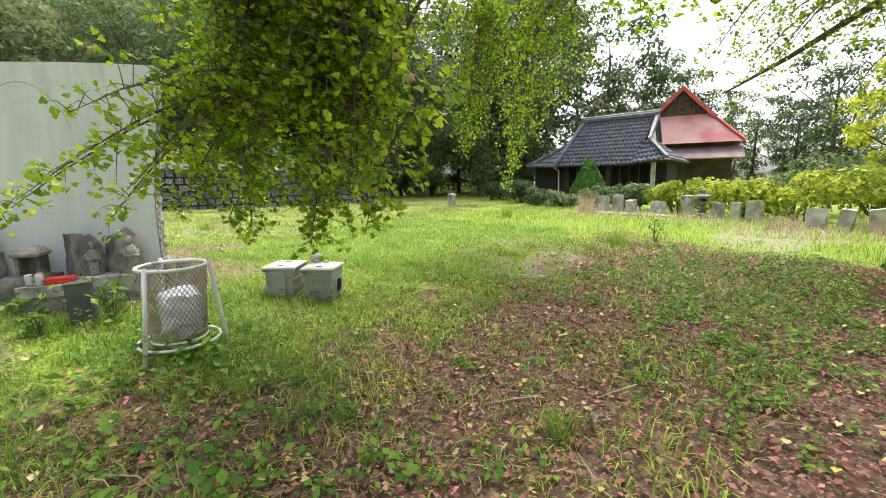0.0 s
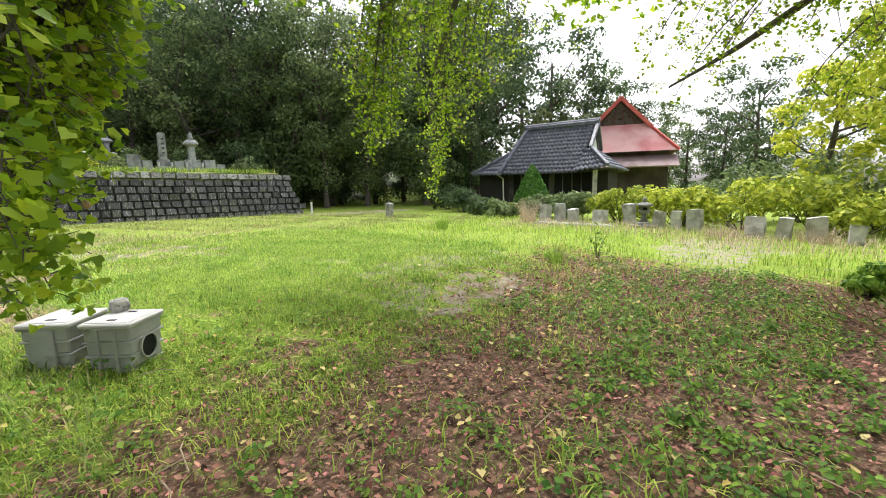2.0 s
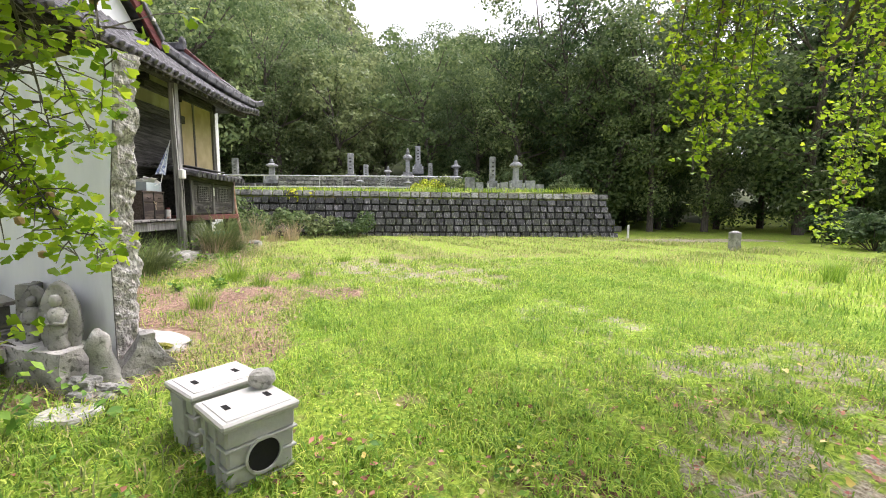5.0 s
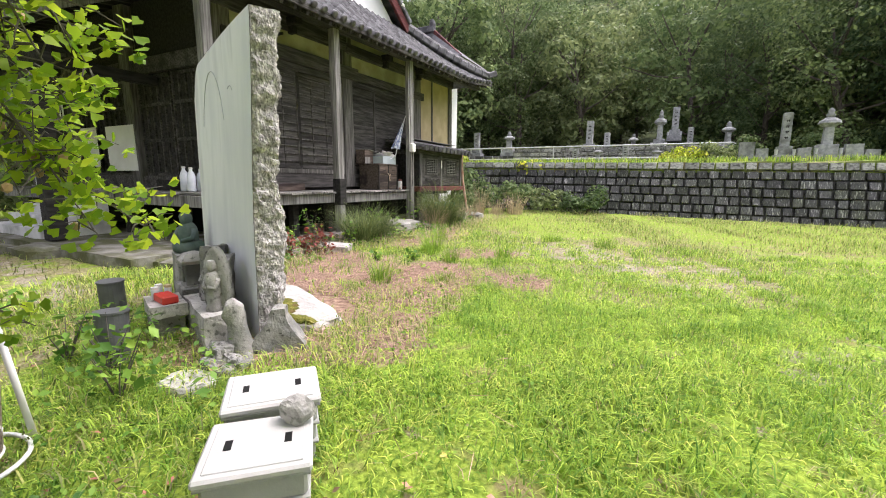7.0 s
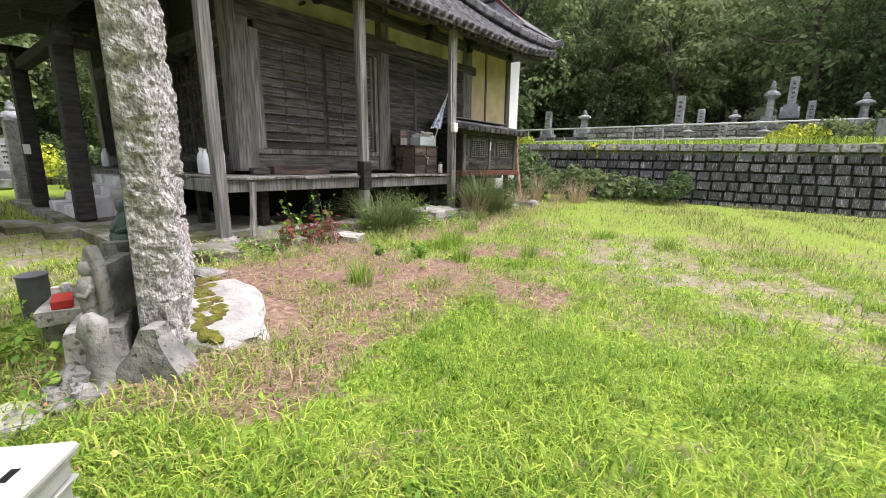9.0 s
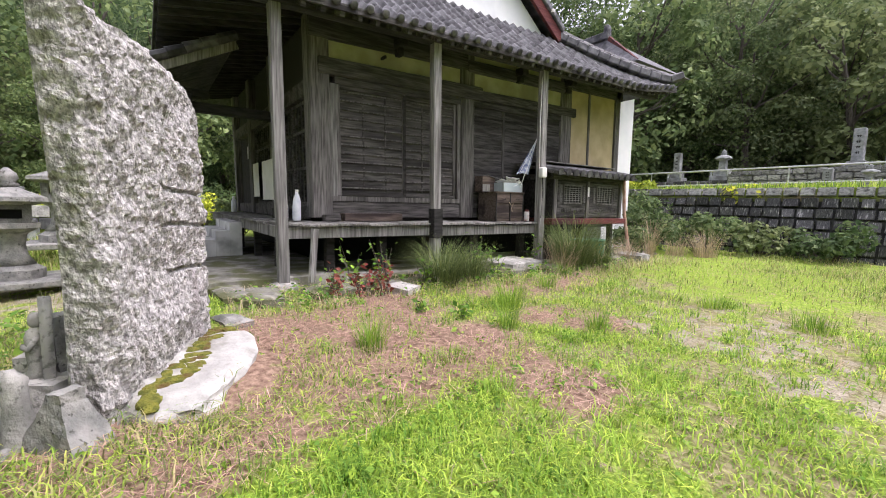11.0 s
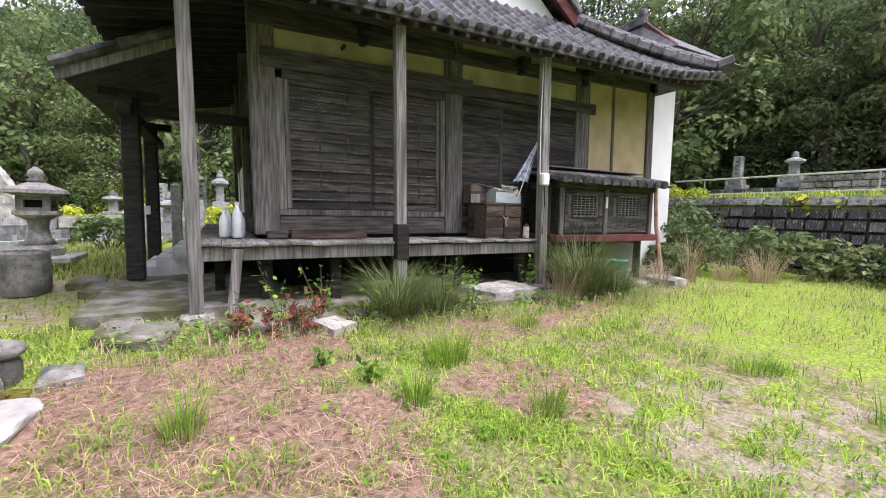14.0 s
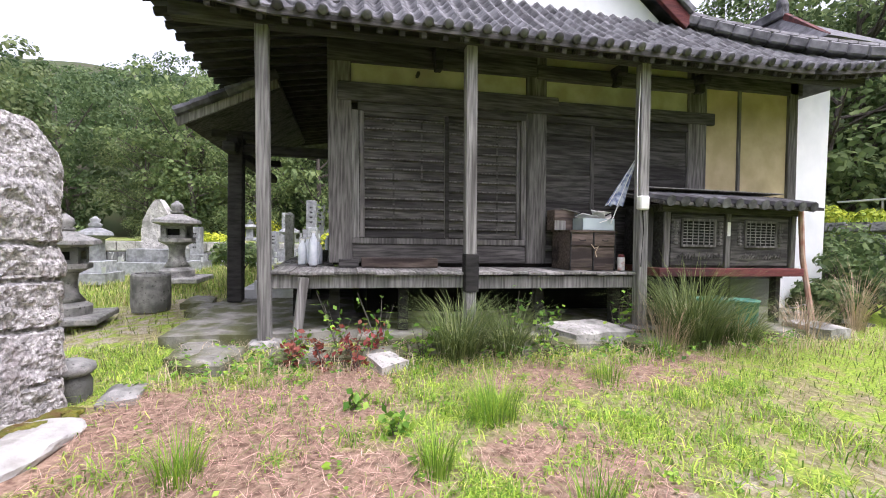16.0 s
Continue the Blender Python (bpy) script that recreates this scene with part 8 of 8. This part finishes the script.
for k in range(36):
    q = gk.random()
    e = Vector((1.44 + 0.48 * q + 0.10 * gk.random(), 2.9 + 0.7 * gk.random(), 1.2 + 1.15 * q + 0.25 * gk.random()))
    spray(e + Vector((-0.15, -0.55, 0.7 + 0.5 * gk.random())), e, 130, 0.15, 0.1, 0.08)
# hanging curtain over the lawn
for e, c in (((7.3, 6.4, 1.2), 200), ((7.15, 6.1, 1.5), 170), ((5.6, 5.75, 2.05), 190), ((5.5, 5.4, 2.3), 170), ((6.1, 4.65, 2.35), 200), ((6.7, 5.6, 1.7), 220), ((6.4, 5.2, 2.0), 200), ((6.9, 5.9, 1.9), 180), ((5.8, 5.1, 2.6), 200), ((6.3, 4.4, 2.7), 170), ((6.9, 5.2, 2.2), 170)):
    spray((e[0] - 0.2, e[1] - 0.5, 4.3 + 0.3 * gk.random()), e, int(c * 1.25), 0.16, 0.15, 0.085)
for k in range(9):
    spray((5.4 + 1.4 * gk.random(), 3.0 + 1.5 * gk.random(), 4.7), (4.6 + 2.4 * gk.random(), 4.0 + 1.6 * gk.random(), 3.0 + 0.6 * gk.random()), 120, 0.24, 0.2, 0.085)
for e, c in (((5.25, 5.62, 1.90), 230), ((5.05, 5.7, 2.38), 200), ((5.32, 5.66, 2.2), 240), ((5.55, 5.72, 2.55), 240), ((5.2, 5.7, 2.8), 240), ((5.8, 5.7, 2.4), 220), ((5.5, 5.7, 2.95), 220), ((5.75, 5.6, 2.8), 200)):
    spray((e[0] + 0.1, e[1] - 0.4, 4.4), e, int(c * 1.2), 0.17, 0.12, 0.088)
# sparser sprays to the east
for e in ((7.6, 1.9, 2.75), (7.9, 2.4, 2.5), (7.3, 2.6, 2.9), (8.6, 1.2, 2.3), (8.9, 0.7, 2.6), (7.9, 1.3, 3.1), (8.3, 2.0, 2.9), (9.2, 0.2, 2.2), (8.8, -0.3, 2.9), (7.2, 0.8, 3.2), (8.0, 0.2, 3.2), (9.4, 1.0, 2.5)):
    spray((e[0] + 0.1, e[1] - 0.7, e[2] + 1.1), e, 110, 0.19, 0.12, 0.08)
for k in range(26):
    spray((6.2 + 3 * gk.random(), -0.8 + 2.2 * gk.random(), 4.3), (6.6 + 3.2 * gk.random(), -0.4 + 3.2 * gk.random(), 3.1 + 0.7 * gk.random()), 90, 0.28, 0.15, 0.08)
# high crown overhead, out of view, placed and thickened to shade the litter
for k in range(160):
    a, d = gk.uniform(0, 2 * np.pi), 5.6 * math.sqrt(gk.random())
    c = Vector((7.0 + d * math.cos(a), 0.6 + d * math.sin(a), 6.0 + 2.4 * gk.random() - 0.02 * d * d))
    spray(c, c + Vector((0.9 * math.cos(a), 0.9 * math.sin(a), -0.8)), 66, 0.45, 0.1, 0.16)
pos, nrm, d = (np.concatenate(q) for q in LV)
n = len(pos)
size = np.where(pos[:, 2] > 5.0, 0.15, 0.054) * gk.uniform(0.7, 1.25, n)
v, f = place(FAN, pos, nrm, size, d, gk)
ob = new("foliage", raw_mesh("foliage", v, f, GINKGO))
ob.parent = ginkgo
ob.matrix_parent_inverse = ginkgo.matrix_basis.inverted()
part("twig_mass", twigs, TWIG, ginkgo, world_space=True)["kind"] = "stuff"
part("nut_cluster", nuts, NUT, ginkgo, "orange-brown ginkgo nuts", world_space=True)["kind"] = "stuff"

# ---- wall blocks and roof tiles ----
bm = bmesh.new()
box(bm, -0.5, -0.06, -0.5, 0.5, 0.06, 0.5, 0.03)
for v in bm.verts:
    v.co.y += 0.02 * noise.noise(v.co * 4) - (0.05 if v.co.z > 0.4 else 0.0)
BLOCKMESH = [finish("block", bm, BLOCK)]
for q in range(3):
    bm = bmesh.new()
    box(bm, -0.5, -0.06, -0.5, 0.5, 0.06, 0.5, 0.04)
    roughen(bm, 0.05, 2.5, q + 2)
    BLOCKMESH.append(finish("block", bm, BLOCK))
CAPSTONE = surf("grey_cap_stone", (0.20, 0.20, 0.195), (0.38, 0.38, 0.37), 5.0, 0.9, 0.5, 30, stain=(0.09, 0.09, 0.09), stain_scale=3.0, stain_at=(0.5, 0.66), vary=0.35)
CAPMESH = finish("cap_block", B(-0.5, -0.10, -0.5, 0.5, 0.10, 0.5, 0.05), CAPSTONE)
wr = random.Random(4)
ROWS_N = 7
for r in range(ROWS_N):
    z0 = 0.18 + r * (2.12 / ROWS_N)
    hh = 2.12 / ROWS_N
    top = r == ROWS_N - 1
    x = WALL_X0 + wr.uniform(0, 0.3)
    while x < WALL_X1 - 0.1 + 0.5 * (1 - r / ROWS_N):
        w = wr.uniform(0.36, 0.56) if top else wr.uniform(0.30, 0.48)
        xm = x + w / 2
        if xm > -7.5 or top:
            sl = 0.010 * (WALL_X1 - xm)
            ob = new("cap_block" if top else "block", CAPMESH if top else BLOCKMESH[wr.randrange(4)])
            ob.parent = stone_wall
            ob.matrix_parent_inverse = stone_wall.matrix_basis.inverted()
            zc = z0 + hh / 2 + sl * (r + 1) / ROWS_N
            yc = 22.0 - 0.38 + (zc) * 0.345 - (0.03 if top else 0.015 + wr.uniform(0, 0.05))
            ob.matrix_basis = pose(xm, yc, zc, -17 + wr.uniform(-2, 2), wr.uniform(-1.2, 1.2), 0) @ Matrix.Diagonal((w - (0.05 if top else 0.07), 1.0, hh * (0.88 if top else 0.90 + wr.uniform(-0.06, 0.04)), 1))
        x += w

# low block wall between the two rows of graves
rear = thing("retaining_wall", "low mortared block wall behind the front row of graves", "wall", (1.5, 27.6, 2.3), kind="structure")
part("core", B(-4.6, 27.62, 2.25, 6.4, 27.9, 3.34, 0.02), CAPSTONE, rear, world_space=True)
for r in range(5):
    x = -4.6 + wr.uniform(0, 0.2)
    while x < 6.3:
        w = wr.uniform(0.36, 0.54)
        ob = new("block", CAPMESH)
        ob.parent = rear
        ob.matrix_parent_inverse = rear.matrix_basis.inverted()
        ob.matrix_basis = pose(x + w / 2, 27.60 + wr.uniform(-0.012, 0.012), 2.42 + r * 0.225, wr.uniform(-2, 2), wr.uniform(-1, 1), 0) @ Matrix.Diagonal((w - 0.04, 0.8, 0.20, 1))
        x += w

# pantiles: one S-shaped tile shared by all
TW, TL = 0.265, 0.27
bm = bmesh.new()
cols = []
for i in range(9):
    u = i / 8
    z = 0.042 * math.cos(2 * math.pi * (u - 0.12)) + (0.012 if u > 0.8 else 0)
    y = (u - 0.5) * TW * 1.08
    cols.append([bm.verts.new((0.03, y, z - 0.030)), bm.verts.new((0.03, y, z)), bm.verts.new((-TL, y, z - 0.0))])
for a, b in zip(cols, cols[1:]):
    bm.faces.new((a[0], b[0], b[1], a[1]))
    bm.faces.new((a[1], b[1], b[2], a[2]))
PANTILE = finish("tile", bm, TILE, False)
bm = lathe(bmesh.new(), [(0.062, 0), (0.066, 0.05), (0.05, 0.06)], 12)
bmesh.ops.transform(bm, matrix=pose(0.01, -0.095, 0.012, 0, 90, 0), verts=bm.verts)
ENDCAP = finish("eave_cap", bm, TILE, False)
rest = []
tr = random.Random(8)
rows_up = 10
ncol = int((Y1 - Y0) / TW)
count = 0
for r in range(rows_up):
    u0 = r / rows_up * 0.985
    for c in range(ncol):
        y = Y0 + TW * (c + 0.5)
        lim = max(0.0, (y - 15.3) / (Y1 - 15.3)) if y > 15.3 else max(0.0, (10.1 - y) / (10.1 - Y0))
        if u0 > 1.0 - lim * 1.0 + 0.02:
            continue
        p, q = east(y, u0), east(y, u0 + 0.06)
        dirv = (q - p).normalized()
        dy = (east(y + 0.1, u0) - east(y - 0.1, u0)).normalized()
        nz = dy.cross(-dirv)
        if nz.z < 0:
            nz = -nz
        xa = -dirv
        ya = nz.cross(xa).normalized()
        m = Matrix((xa, ya, nz)).transposed().to_4x4()
        m.translation = p + nz * (0.012 + 0.006 * tr.random())
        m = m @ pose(0, 0, 0, tr.uniform(-0.7, 0.7), 4.5, tr.uniform(-0.8, 0.8))
        if 7.0 < y < 15.8 and r < 9 and count < 300:
            ob = new("tile", PANTILE)
            ob.parent = roof
            ob.matrix_basis = m
            ob.matrix_parent_inverse = (temple.matrix_basis @ roof.matrix_parent_inverse @ roof.matrix_basis).inverted()
            count += 1
        else:
            rest.append(m)
        if r == 0:
            ob = new("eave_cap", ENDCAP)
            ob.parent = roof
            ob.matrix_basis = m
            ob.matrix_parent_inverse = (temple.matrix_basis @ roof.matrix_parent_inverse @ roof.matrix_basis).inverted()
tv = np.array([v.co for v in PANTILE.vertices])
tf = np.array([tuple(p.vertices) for p in PANTILE.polygons])
vs, fs = [], []
for k, m in enumerate(rest):
    a = np.array(m)
    vs.append(tv @ a[:3, :3].T + a[:3, 3])
    fs.append(tf + k * len(tv))
ob = new("more_tiles", raw_mesh("more_tiles", np.concatenate(vs), np.concatenate(fs), TILE, True))
ob.parent = roof
ob.matrix_parent_inverse = (temple.matrix_basis @ roof.matrix_parent_inverse @ roof.matrix_basis).inverted()
ob["kind"] = "stuff"
